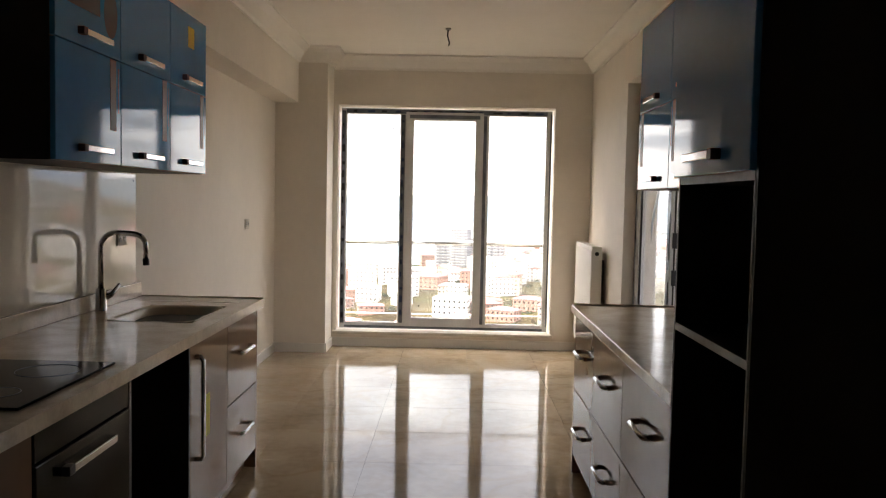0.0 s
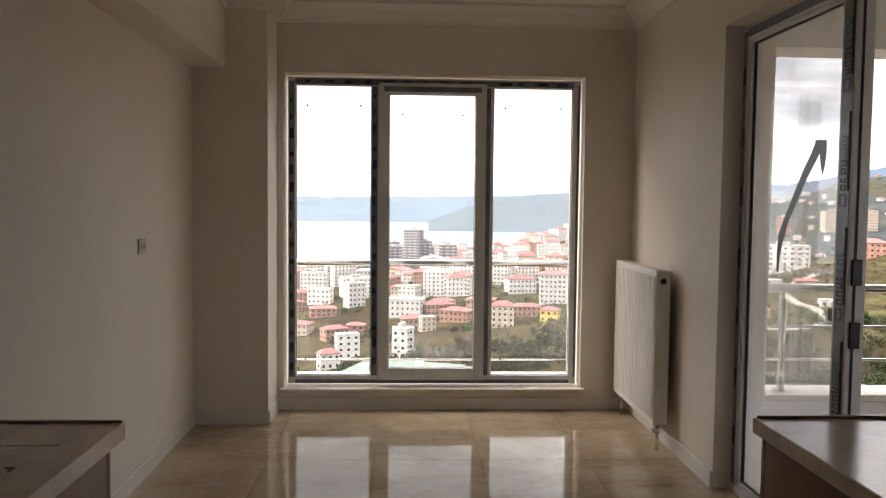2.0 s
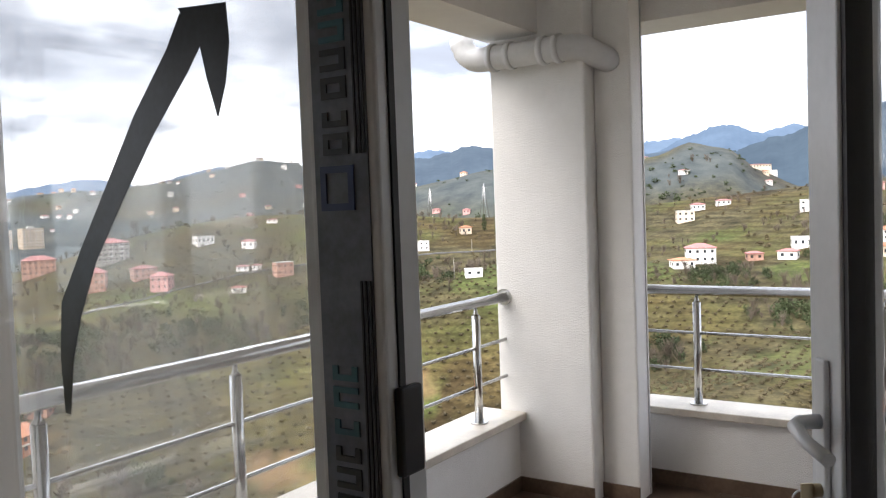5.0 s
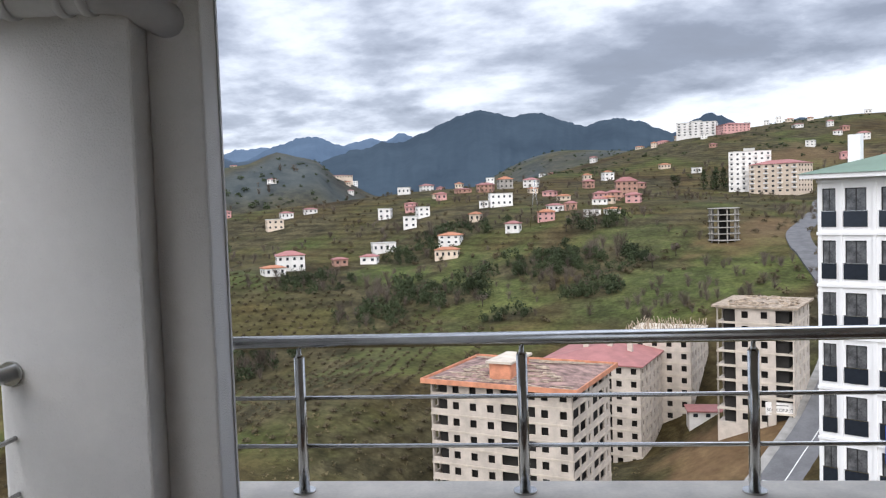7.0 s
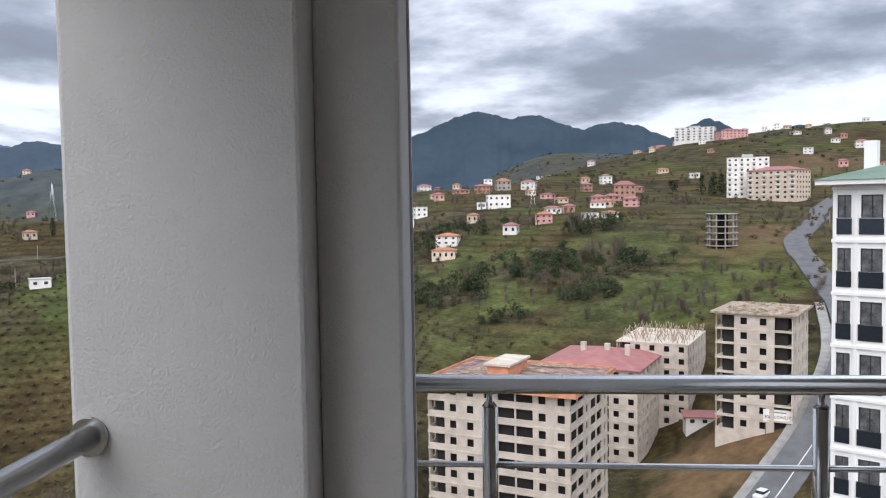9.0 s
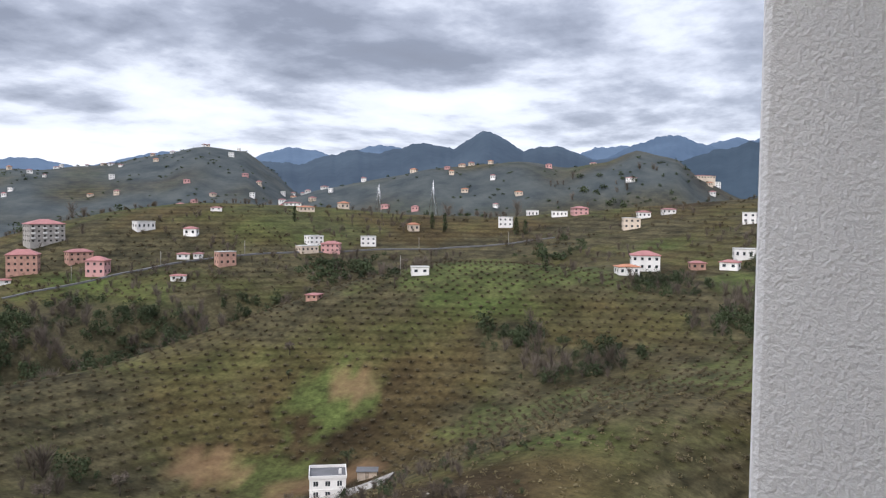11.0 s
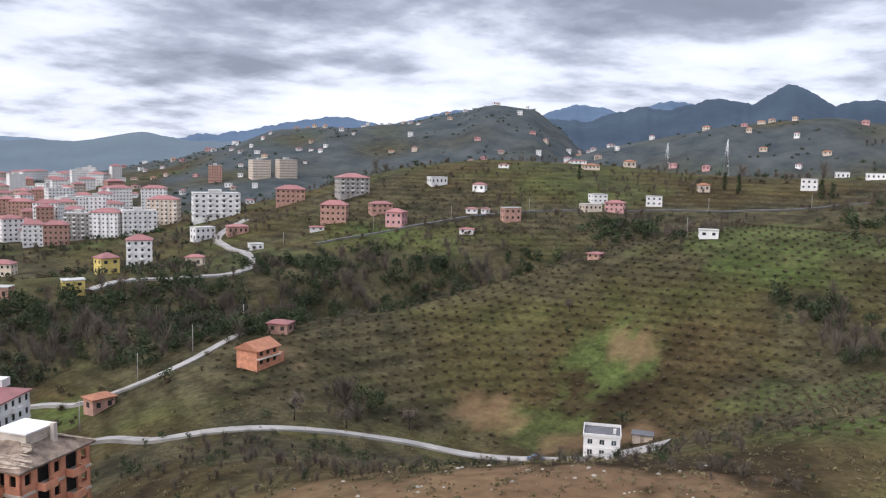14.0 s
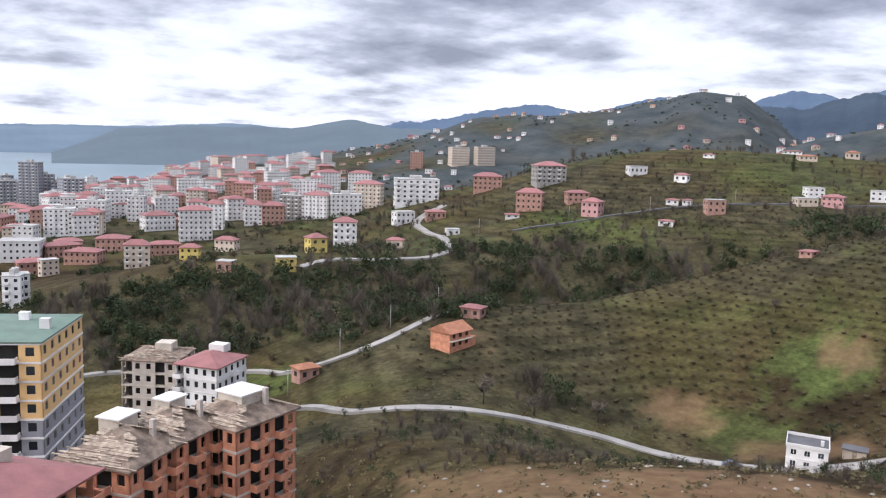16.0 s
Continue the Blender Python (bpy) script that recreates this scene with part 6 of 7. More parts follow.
def near_buildings():
    def spot(az, r):
        return 3.37 + r * math.sin(radians(az)), 6.53 + r * math.cos(radians(az))
    # brick blocks with timber roofs
    decking = mat("dark_roof_boarding", (0.27, 0.2, 0.15), 0.95, vary=0.3, scale=0.8)
    opened = [("x", -1, 0), ("x", -1, 2), ("y", 1, 1), ("y", 1, 3)]
    for az, r, yaw, w, d, z_top, rise, seed, head in (
            (13.1, 112, -58, 9.5, 11.5, -36.0, 2.4, 4, (-2.4, 2.0, -2.0, 2.4)),
            (8.6, 109, -50, 9.5, 10.5, -36.4, 2.6, 6, (-3.6, -1.2, 0.5, 3.5)),
            (5.4, 103, -44, 10.0, 11.0, -36.6, 2.9, 5, (-4.6, -1.6, 1.0, 4.6))):
        x, y = spot(az, r)
        b = frame_building(x, y, yaw, w, d, 12, z_top, brick_wall, pale_slab, "unfinished orange brick apartment block with timber roof", 4, 5, open_bays=opened, jut=[("x", -1, 2), ("y", 1, 1), ("y", 1, 3)])
        plank_roof(b, w, d, 36, seed, rise=rise, over=0.5, base=decking)
        part("stair_head", one_box(*head, 37.0, 38.9), pale_slab, b, "concrete stair head with pale slab")
        part("stair_roof", one_box(head[0] - 0.3, head[1] + 0.3, head[2] - 0.3, head[3] + 0.3, 38.9, 39.1), PAINT["w"], b)
        part("chimney", one_box(2.4, 3.0, 1.5, 2.1, 36.6, 39.4), grey_wall, b)
    # red sheet roof nearest to the corner
    x, y = spot(-2.6, 90)
    b = frame_building(x, y, -40, 14, 13, 12, -34.0, brick_wall, pale_slab, "orange brick apartment block under a red sheet roof", 5, 4, open_bays=opened, jut=[("x", -1, 2), ("y", 1, 1), ("y", 1, 3)])
    part("roof", hip(bmesh.new(), 14, 13, 36, 2.4, 0.8), ROOF["r"], b, "red sheet roof")
    part("stair_head", one_box(-3.5, 0.0, -1, 3, 37.0, 39.0), pale_slab, b)
    # ochre block with green roof
    x, y = spot(-1.8, 150)
    b = frame_building(x, y, -20, 20, 20, 15, -31.0, ochre, PAINT["w"], "ochre and grey apartment block with green sheet roof", 6, 6, open_bays=[("x", -1, 3), ("x", -1, 4)], jut=[("x", -1, 3), ("x", -1, 4)], jut_wall=PAINT["w"], panes=pane_far, low_wall=slate, low_count=11)
    part("roof", hip(bmesh.new(), 20, 20, 45.2, 0.7, 0.2), ROOF["n"], b, "green sheet roof")
    for u, v in ((-6, -5), (2, 3), (7, -2)):
        part("roof_vent", one_box(u, u + 1.6, v, v + 1.2, 45.3, 47.0), PAINT["w"], b, "white roof vent")
    # white block and its unfinished twin
    x, y = spot(11.1, 195)
    b = frame_building(x, y, -44, 11, 12.5, 8, -50.8, PAINT["w"], PAINT["w"], "white apartment block with red sheet roof", 5, 5, open_bays=[("x", -1, 0)], jut=[("x", -1, 0), ("y", 1, 2)], panes=pane_far)
    part("roof", hip(bmesh.new(), 11, 12.5, 24, 2.0, 0.5), ROOF["r"], b, "red sheet roof")
    part("stair_head", one_box(-2, 2, 2, 5, 25.2, 27.0), PAINT["w"], b)
    x, y = spot(7.7, 205)
    b = frame_building(x, y, -30, 13, 13, 8, -51.5, grey_wall, pale_slab, "unfinished grey apartment block beside the white one", 5, 5, open_bays=[("x", -1, 0), ("x", -1, 3), ("y", 1, 1), ("y", 1, 3)], jut=[("y", 1, 1)])
    plank_roof(b, 13, 13, 24, 9, rise=1.2, over=0.3, base=decking, density=90)
    part("stair_head", one_box(-1, 3, 0, 4, 24.6, 26.6), pale_slab, b)
    # east: concrete blocks
    def east(az, r):
        return 2.03 + r * math.sin(radians(az)), 5.22 + r * math.cos(radians(az))
    x, y = east(89.8, 152)
    ebays = [("x", -1, 0), ("x", -1, 4), ("x", -1, 5), ("y", 1, 0), ("y", 1, 1), ("y", 1, 3), ("y", 1, 4)]
    b = frame_building(x, y, -112, 27, 22, 9, -30.6, grey_wall, pale_slab, "unfinished grey apartment block with boarded red roof", 8, 6, open_bays=ebays, balconies=ebays)
    plank_roof(b, 27, 22, 27, 8, rise=2.0, over=1.2, base=mat("faded_red_roof_felt", (0.34, 0.22, 0.19), 0.9, vary=0.35, scale=0.6), density=240)
    for a in ((-14.8, 14.8, -12.4, -12.2), (-14.8, 14.8, 12.2, 12.4), (-14.8, -14.6, -12.2, 12.2), (14.6, 14.8, -12.2, 12.2)):
        part("parapet", one_box(*a, 26.6, 27.5), brick_wall, b, "orange brick roof edge")
    part("stair_head", one_box(-2.5, 1.5, -9, 0, 27.2, 30.4), brick_wall, b, "orange brick stair head")
    part("stair_roof", one_box(-3, 2, -9.5, 0.5, 30.4, 30.8), pale_slab, b)
    x, y = east(95.6, 205)
    b = frame_building(x, y, -112, 24, 26, 11, -37.0, grey_wall, pale_slab, "unfinished apartment block with red roof and white side", 7, 7, open_bays=[("x", -1, 0), ("x", -1, 4), ("y", -1, 0), ("y", -1, 3)], balconies=[("x", -1, 0), ("y", -1, 0)])
    part("roof", hip(bmesh.new(), 24, 26, 33, 2.6, 0.6), ROOF["r"], b, "red sheet roof")
    part("side_render", one_box(-12.14, -12.1, -6, 13, 0, 32.5), PAINT["w"], b, "white rendered side")
    for u in (-5, 1, 6):
        part("chimney", one_box(u, u + 1.2, -2, -0.8, 34, 36.8), grey_wall, b)
    x, y = east(99.6, 222)
    b = frame_building(x, y, -112, 18, 24, 11, -34.0, grey_wall, pale_slab, "unfinished grey apartment block with timber props on top", 5, 6, open_bays=[("x", -1, 0), ("y", -1, 1), ("y", -1, 4)])
    bm = bmesh.new()
    rg = random.Random(17)
    for k in range(150):
        u, v = rg.uniform(-9, 9), rg.uniform(-12, 12)
        m = Matrix.Translation((u, v, 33.9)) @ Matrix.Rotation(rg.uniform(-0.5, 0.5), 4, "X") @ Matrix.Rotation(rg.uniform(-0.5, 0.5), 4, "Y") @ Matrix.Diagonal((0.14, 0.14, rg.uniform(1.5, 3.4), 1))
        bmesh.ops.create_cube(bm, size=1, matrix=m)
    tagged(part("timber_prop", bm, timber, b, "tangle of timber props"), kind="stuff")
    x, y = east(105.9, 184)
    b = frame_building(x, y, -118, 15, 17, 8, -21.8, grey_wall, pale_slab, "unfinished grey concrete block with open top floors", 4, 4, open_bays=[("x", -1, 0), ("y", -1, 0), ("y", -1, 3), ("x", -1, 3)])
    part("roof", one_box(-8.4, 8.4, -9.2, 9.2, 24.0, 24.4), timber, b, "cluttered timber formwork deck")
    bm = bmesh.new()
    for k in range(50):
        m = Matrix.Translation((rg.uniform(-7, 7), rg.uniform(-8, 8), 24.6)) @ Matrix.Rotation(rg.uniform(0, 3), 4, "Z") @ Matrix.Diagonal((rg.uniform(1, 3), 0.25, 0.25, 1))
        bmesh.ops.create_cube(bm, size=1, matrix=m)
    tagged(part("board", bm, timber, b, "loose boards"), kind="stuff")
    # round concrete frame on the hill
    t = thing("concrete_frame", "round unfinished concrete frame on the hillside", "building", at=pose(349, -78, ground_z(349, -78)))
    for k in range(6):
        part("slab", tube(bmesh.new(), [(0, 0, k * 2.6), (0, 0, k * 2.6 + 0.35)], 6.4, 20), PAINT["g"], t)
    for k in range(10):
        a = 2 * math.pi * k / 10
        part("column", one_box(5.6 * math.cos(a) - 0.25, 5.6 * math.cos(a) + 0.25, 5.6 * math.sin(a) - 0.25, 5.6 * math.sin(a) + 0.25, -3, 13), PAINT["g"], t)
    # solid core, the shade within the frame put into its colour
    part("core", one_box(-2, 2, -2, 2, -3, 13), room_shade_mat, t)


near_buildings()


def white_neighbour():
    """The finished tower beside the road: white facade with framed windows and dark glass guards."""
    R, L = Vector((52.2, -12.4)), Vector((48.2, -18.0))
    yaw = math.degrees(math.atan2(L.y - R.y, L.x - R.x))
    w, d, st, n, z_top = (L - R).length, 14.0, 3.05, 15, 2.2
    white = mat("bright_white_render", (0.82, 0.82, 0.82), 0.7, vary=0.03, scale=0.3)
    b = thing("apartment_tower", "bright white apartment tower with dark balcony guards", "apartment tower", at=pose(R.x, R.y, z_top, 0, 0, yaw))
    wall = bmesh.new()
    cols = [(0.6, 0.75), (2.05, 1.15), (4.1, 1.45), (5.95, 1.2)]
    frame_m = None
    for s in range(n):
        z0 = -(s + 1) * st
        edges = [0.0]
        for c, ww in cols:
            edges += [c - ww / 2, c + ww / 2]
        edges.append(w)
        for k in range(0, len(edges), 2):
            box(wall, edges[k], edges[k + 1], 0, 0.3, z0, z0 + st)
        for c, ww in cols:
            box(wall, c - ww / 2, c + ww / 2, 0, 0.3, z0, z0 + 0.25)
            box(wall, c - ww / 2, c + ww / 2, 0, 0.3, z0 + 2.45, z0 + st)
        part("band", one_box(-0.06, w + 0.06, -0.1, 0.0, z0 + st - 0.28, z0 + st - 0.1), white, b)
        for c, ww in cols:
            if frame_m is None:
                bm = bmesh.new()
                frame_ring(bm, -0.5, 0.5, 0.25, 2.45, 0.05, 0.05, 0.12, 0.2, bevel=0)
                box(bm, -0.02, 0.02, 0.12, 0.2, 0.3, 2.4)
                fr = part("window", bm, M["gasket"], b, "dark framed tall window")
                gl = part("pane", one_box(-0.5, 0.5, 0.16, 0.17, 0.25, 2.45), mat("curtained_glass", (0.16, 0.165, 0.17), 0.12, vary=0.3, scale=1.5, second=(0.05, 0.05, 0.055)), fr)
                gu = part("guard", one_box(-0.56, 0.56, -0.06, -0.03, 0.2, 1.1), mat("smoked_glass_guard", (0.02, 0.025, 0.035), 0.12, vary=0.1), fr, "smoked glass guard")
                gr = part("guard_rail", one_box(-0.57, 0.57, -0.07, -0.02, 1.1, 1.14), M["steel"], fr)
                frame_m = (fr, gl, gu, gr)
                fr.matrix_basis = Matrix.Translation((c, 0, z0)) @ Matrix.Diagonal((ww, 1, 1, 1))
            else:
                f2 = share("window", frame_m[0], Matrix.Translation((c, 0, z0)) @ Matrix.Diagonal((ww, 1, 1, 1)), b)
                f2["label"] = "dark framed tall window"
                for nm, src in (("pane", frame_m[1]), ("guard", frame_m[2]), ("guard_rail", frame_m[3])):
                    share(nm, src, Matrix(), f2)
    for c in (0.1, 1.25, 3.05, 5.1, w - 0.12):
        part("pilaster", one_box(c - 0.1, c + 0.1, -0.07, 0, -n * st, 0), white, b)
    part("wall", wall, white, b, "white rendered front")
    part("body", one_box(0, w, 0.3, d, -n * st - 8, 0), white, b, "plain white side walls")
    rb = bmesh.new()
    box(rb, -0.8, w + 0.8, -0.8, d + 0.8, 0, 0.28)
    part("eave", rb, white, b, "white boxed eaves")
    rb = bmesh.new()
    lo = [rb.verts.new(p) for p in ((-0.9, -0.9, 0.28), (w + 0.9, -0.9, 0.28), (w + 0.9, d + 0.9, 0.28), (-0.9, d + 0.9, 0.28))]
    ri = [rb.verts.new((w * 0.72, 6, 2.0)), rb.verts.new((w * 0.72, d - 4, 2.0))]
    for q in ((lo[0], lo[1], ri[0]), (lo[1], lo[2], ri[1], ri[0]), (lo[2], lo[3], ri[1]), (lo[3], lo[0], ri[0], ri[1])):
        rb.faces.new(q)
    part("roof", rb, ROOF["n"], b, "grey-green sheet roof")
    part("chimney", one_box(1.0, 1.7, 2.5, 3.2, 0.8, 2.6), white, b)
    s = thing("banner", "blue and white sale banner on the tower front", "banner", at=pose(R.x, R.y, z_top, 0, 0, yaw))
    blue_m = mat("banner_blue", (0.04, 0.1, 0.42), 0.6)
    part("cloth", one_box(3.6, 4.5, -0.16, -0.14, -16.4, -14.2), blue_m, s)
    for k in range(5):
        part("printed_bar", one_box(3.72, 4.38, -0.17, -0.16, -14.7 - k * 0.36, -14.53 - k * 0.36), PAINT["w"], s, "white unreadable line")


white_neighbour()


def valley_house():
    x, y = 156, 125
    b = thing("house", "white two-storey house with flat parapet roof by the track", "house", at=pose(x, y, ground_z(x, y) + 0.3, 0, 0, -52) @ Matrix.Diagonal((0.98, 1, 0.84, 1)))
    w, d, h = 8.6, 8.0, 6.2
    bm = bmesh.new()
    wins = [(-2.8, 1.1), (0, 1.1), (2.8, 1.1)]
    for s in range(2):
        z0 = s * 3.0
        e = [-w / 2]
        for c, ww in wins:
            e += [c - ww / 2, c + ww / 2]
        e.append(w / 2)
        for k in range(0, len(e), 2):
            box(bm, e[k], e[k + 1], -d / 2, -d / 2 + 0.25, z0, z0 + 3)
        for c, ww in wins:
            box(bm, c - ww / 2, c + ww / 2, -d / 2, -d / 2 + 0.25, z0, z0 + 0.9)
            box(bm, c - ww / 2, c + ww / 2, -d / 2, -d / 2 + 0.25, z0 + 2.3, z0 + 3)
            wn = part("window", one_box(c - ww / 2, c + ww / 2, -d / 2 + 0.1, -d / 2 + 0.15, z0 + 0.9, z0 + 2.3), pane_far, b)
            part("sill", one_box(c - ww / 2 - 0.1, c + ww / 2 + 0.1, -d / 2 - 0.1, -d / 2 + 0.02, z0 + 0.82, z0 + 0.9), PAINT["w"], wn)
            part("window_bar", one_box(c - 0.04, c + 0.04, -d / 2 + 0.06, -d / 2 + 0.1, z0 + 0.9, z0 + 2.3), PAINT["w"], wn)
    box(bm, -w / 2, w / 2, -d / 2 + 0.25, d / 2, -3, 6.0)
    part("wall", bm, PAINT["w"], b, "white rendered walls")
    part("floor_band", one_box(-w / 2 - 0.1, w / 2 + 0.1, -d / 2 - 0.1, -d / 2, 2.9, 3.1), PAINT["w"], b)
    rim = bmesh.new()
    for a in ((-w / 2 - 0.2, w / 2 + 0.2, -d / 2 - 0.2, -d / 2), (-w / 2 - 0.2, w / 2 + 0.2, d / 2, d / 2 + 0.2), (-w / 2 - 0.2, -w / 2, -d / 2, d / 2), (w / 2, w / 2 + 0.2, -d / 2, d / 2)):
        box(rim, *a, 6.0, 6.9)
    part("parapet", rim, PAINT["w"], b)
    part("roof", one_box(-w / 2, w / 2, -d / 2, d / 2, 6.0, 6.1), asphalt, b, "dark felt flat roof")
    part("chimney", one_box(2.6, 3.3, -1, -0.3, 6.1, 7.4), PAINT["w"], b)
    s = thing("shed", "small stone shed behind the house yard", "shed", at=pose(168, 122, ground_z(168, 122), 0, 0, -58))
    part("wall", one_box(-2.4, 2.4, -1.6, 1.6, -1, 2), PAINT["c"], s)
    part("roof", one_box(-2.7, 2.7, -1.9, 1.9, 2, 2.2), asphalt, s)
    part("door", one_box(-0.4, 0.5, -1.65, -1.6, 0, 1.8), timber, s)
    # brick house with gable roof
    x, y = 110, 209
    b = thing("house", "unfinished orange brick house with tiled gable roof", "house", at=pose(x, y, ground_z(x, y) + 0.5, 0, 0, 22) @ Matrix.Diagonal((0.82, 0.9, 0.82, 1)))
    part("wall", one_box(-5.5, 5.5, -4, 4, -4, 5.6), brick_wall, b)
    bm = bmesh.new()
    v = [bm.verts.new(p) for p in ((-6.2, -4.8, 5.5), (6.2, -4.8, 5.5), (6.2, 4.8, 5.5), (-6.2, 4.8, 5.5), (-6.2, 0, 8.2), (6.2, 0, 8.2))]
    for q in ((0, 1, 5, 4), (2, 3, 4, 5), (0, 4, 3), (1, 2, 5), (0, 3, 2, 1)):
        bm.faces.new([v[k] for k in q])
    part("roof", bm, ROOF["o"], b)
    for s in range(2):
        for c in (-3.4, 0, 3.4):
            # near-black slabs on the brick; the shade of the openings is painted
            part("window", one_box(c - 0.7, c + 0.7, -4.05, -3.8, s * 2.8 + 0.8, s * 2.8 + 2.2), room_shade_mat, b)
    part("balcony", one_box(-5.8, 5.8, -5.2, -4, 2.65, 2.85), pale_slab, b)
    part("annex", one_box(5.5, 8.6, -4, -0.5, -4, 2.6), brick_wall, b)


valley_house()


def car(x, y, yaw, paint, label):
    t = thing("car", label, "car", "parked cars", at=pose(x, y, ground_z(x, y) + 0.52, 0, 0, yaw))
    bm = one_box(-2.1, 2.1, -0.85, 0.85, 0.35, 0.95, bevel=0.15)
    part("body", bm, paint, t)
    part("cabin", one_box(-1.1, 1.2, -0.75, 0.75, 0.92, 1.45, bevel=0.2), pane_far, t, "dark glazed cabin")
    part("roof_panel", one_box(-0.8, 0.9, -0.7, 0.7, 1.43, 1.5, bevel=0.02), paint, t)
    for u in (-1.3, 1.3):
        for v in (-0.85, 0.85):
            part("wheel", tube(bmesh.new(), [(u, v - 0.1, 0.32), (u, v + 0.1, 0.32)], 0.32, 14), M["gasket"], t)


car_white = mat("white_car_paint", (0.75, 0.75, 0.75), 0.25, vary=0.02)
car_blue = mat("blue_car_paint", (0.12, 0.2, 0.32), 0.25, vary=0.02)
car(147, -36, -40, car_white, "small white car on the asphalt road")
car(139, -35.5, -40, car_white, "white van-like car at the roadside")
car(142.5, 133.5, 130, car_blue, "blue-grey car parked by the track")


# ---- vegetation ----
def leaf_clump(bm_data, cx, cy, cz, rx, rz, count, size, rg):
    """Many small leaf cards through an uneven crown."""
    verts, faces = bm_data
    for _ in range(count):
        while True:
            u, v, t = rg.uniform(-1, 1), rg.uniform(-1, 1), rg.uniform(-1, 1)
            if u * u + v * v + t * t < 1:
                break
        p = Vector((cx + u * rx, cy + v * rx, cz + t * rz))
        s = size * rg.uniform(0.6, 1.4)
        a = Vector((rg.uniform(-1, 1), rg.uniform(-1, 1), rg.uniform(-0.6, 0.6))).normalized() * s
        b = Vector((rg.uniform(-1, 1), rg.uniform(-1, 1), rg.uniform(-0.2, 1.0))).normalized() * s
        k = len(verts)
        verts += [p - a * 0.5, p + a * 0.5, p + a * 0.3 + b * 0.6, p - a * 0.25 + b * 0.7]
        faces.append((k, k + 1, k + 2, k + 3))


def stuff(name, data, material, label, category):
    me = bpy.data.meshes.new(name)
    me.from_pydata([tuple(v) for v in data[0]], [], data[1])
    me.materials.append(material)
    return tagged(new(name, me), label, category, kind="stuff")


def foliage(name, base, second):
    m = mat(name, base, 0.9, vary=0.3, scale=0.06, second=second, spec=0.1, space="World", spots=0.4)
    return m


evergreen = foliage("evergreen_leaves", (0.05, 0.064, 0.032), (0.022, 0.03, 0.018))
bare_twigs = foliage("bare_winter_twigs", (0.12, 0.1, 0.08), (0.065, 0.053, 0.042))
shrub_mat = foliage("orchard_shrub_twigs", (0.1, 0.082, 0.05), (0.055, 0.046, 0.03))
bark = mat("bark", (0.07, 0.055, 0.04), 0.95, vary=0.2, scale=3)


def leaf_cloud(rg, lobes, count, size):
    """A crown of small leaf cards about several lobes, one metre high, as an array of quads."""
    quads = []
    for _ in range(count):
        cx, cy, cz, rad = rg.choice(lobes)
        d = Vector((rg.gauss(0, 1), rg.gauss(0, 1), rg.gauss(0, 0.9))).normalized()
        p = Vector((cx, cy, cz)) + d * rad * rg.uniform(0.55, 1.05)
        a = d.orthogonal().normalized()
        a.rotate(Matrix.Rotation(rg.uniform(0, 6.28), 3, d))
        a = (a + d * rg.uniform(-0.6, 0.6)) * size * rg.uniform(0.6, 1.4)
        b = (d.cross(a).normalized() + d * rg.uniform(-0.6, 0.6)) * size * rg.uniform(0.5, 1.0)
        quads.append((p - a * 0.5, p + b * 0.5, p + a * 0.6, p - b * 0.45))
    return np.array(quads)


def twig_spray(rg, count, spread, thick):
    """A leafless crown one metre high: a stem and many thin rising twigs."""
    quads = []
    for k in range(count):
        z0 = rg.uniform(0.05, 0.65)
        ang, out = rg.uniform(0, 6.28), spread * rg.uniform(0.25, 1.0)
        p = Vector((math.cos(ang) * out * 0.35 * z0, math.sin(ang) * out * 0.35 * z0, z0))
        q = Vector((math.cos(ang) * out, math.sin(ang) * out, min(1.0, z0 + rg.uniform(0.2, 0.5))))
        side = (q - p).cross(Vector((rg.uniform(-1, 1), rg.uniform(-1, 1), 0.2))).normalized() * thick * rg.uniform(0.5, 1.2)
        quads.append((p - side, p + side, q + side * 0.35, q - side * 0.35))
    return np.array(quads)


def plant(name, places, shapes, material, label, category, seed):
    """One mesh of many plants: (x, y, z, height, width) each, from a few grown shapes."""
    rg = random.Random(seed)
    blocks = []
    for x, y, z, h, w in places:
        q = rg.choice(shapes)
        c = math.cos(rg.uniform(0, 6.28))
        sn = math.sqrt(1 - c * c)
        u = q[:, :, 0] * c - q[:, :, 1] * sn
        v = q[:, :, 0] * sn + q[:, :, 1] * c
        blocks.append(np.stack((x + u * w, y + v * w, z + q[:, :, 2] * h), axis=2).reshape(-1, 3))
    co = np.concatenate(blocks).astype(np.float32)
    me = bpy.data.meshes.new(name)
    me.vertices.add(len(co))
    me.vertices.foreach_set("co", co.ravel())
    me.loops.add(len(co))
    me.loops.foreach_set("vertex_index", np.arange(len(co), dtype=np.int32))
    me.polygons.add(len(co) // 4)
    me.polygons.foreach_set("loop_start", np.arange(0, len(co), 4, dtype=np.int32))
    me.update(calc_edges=True)
    me.materials.append(material)
    return tagged(new(name, me), label, category, kind="stuff")


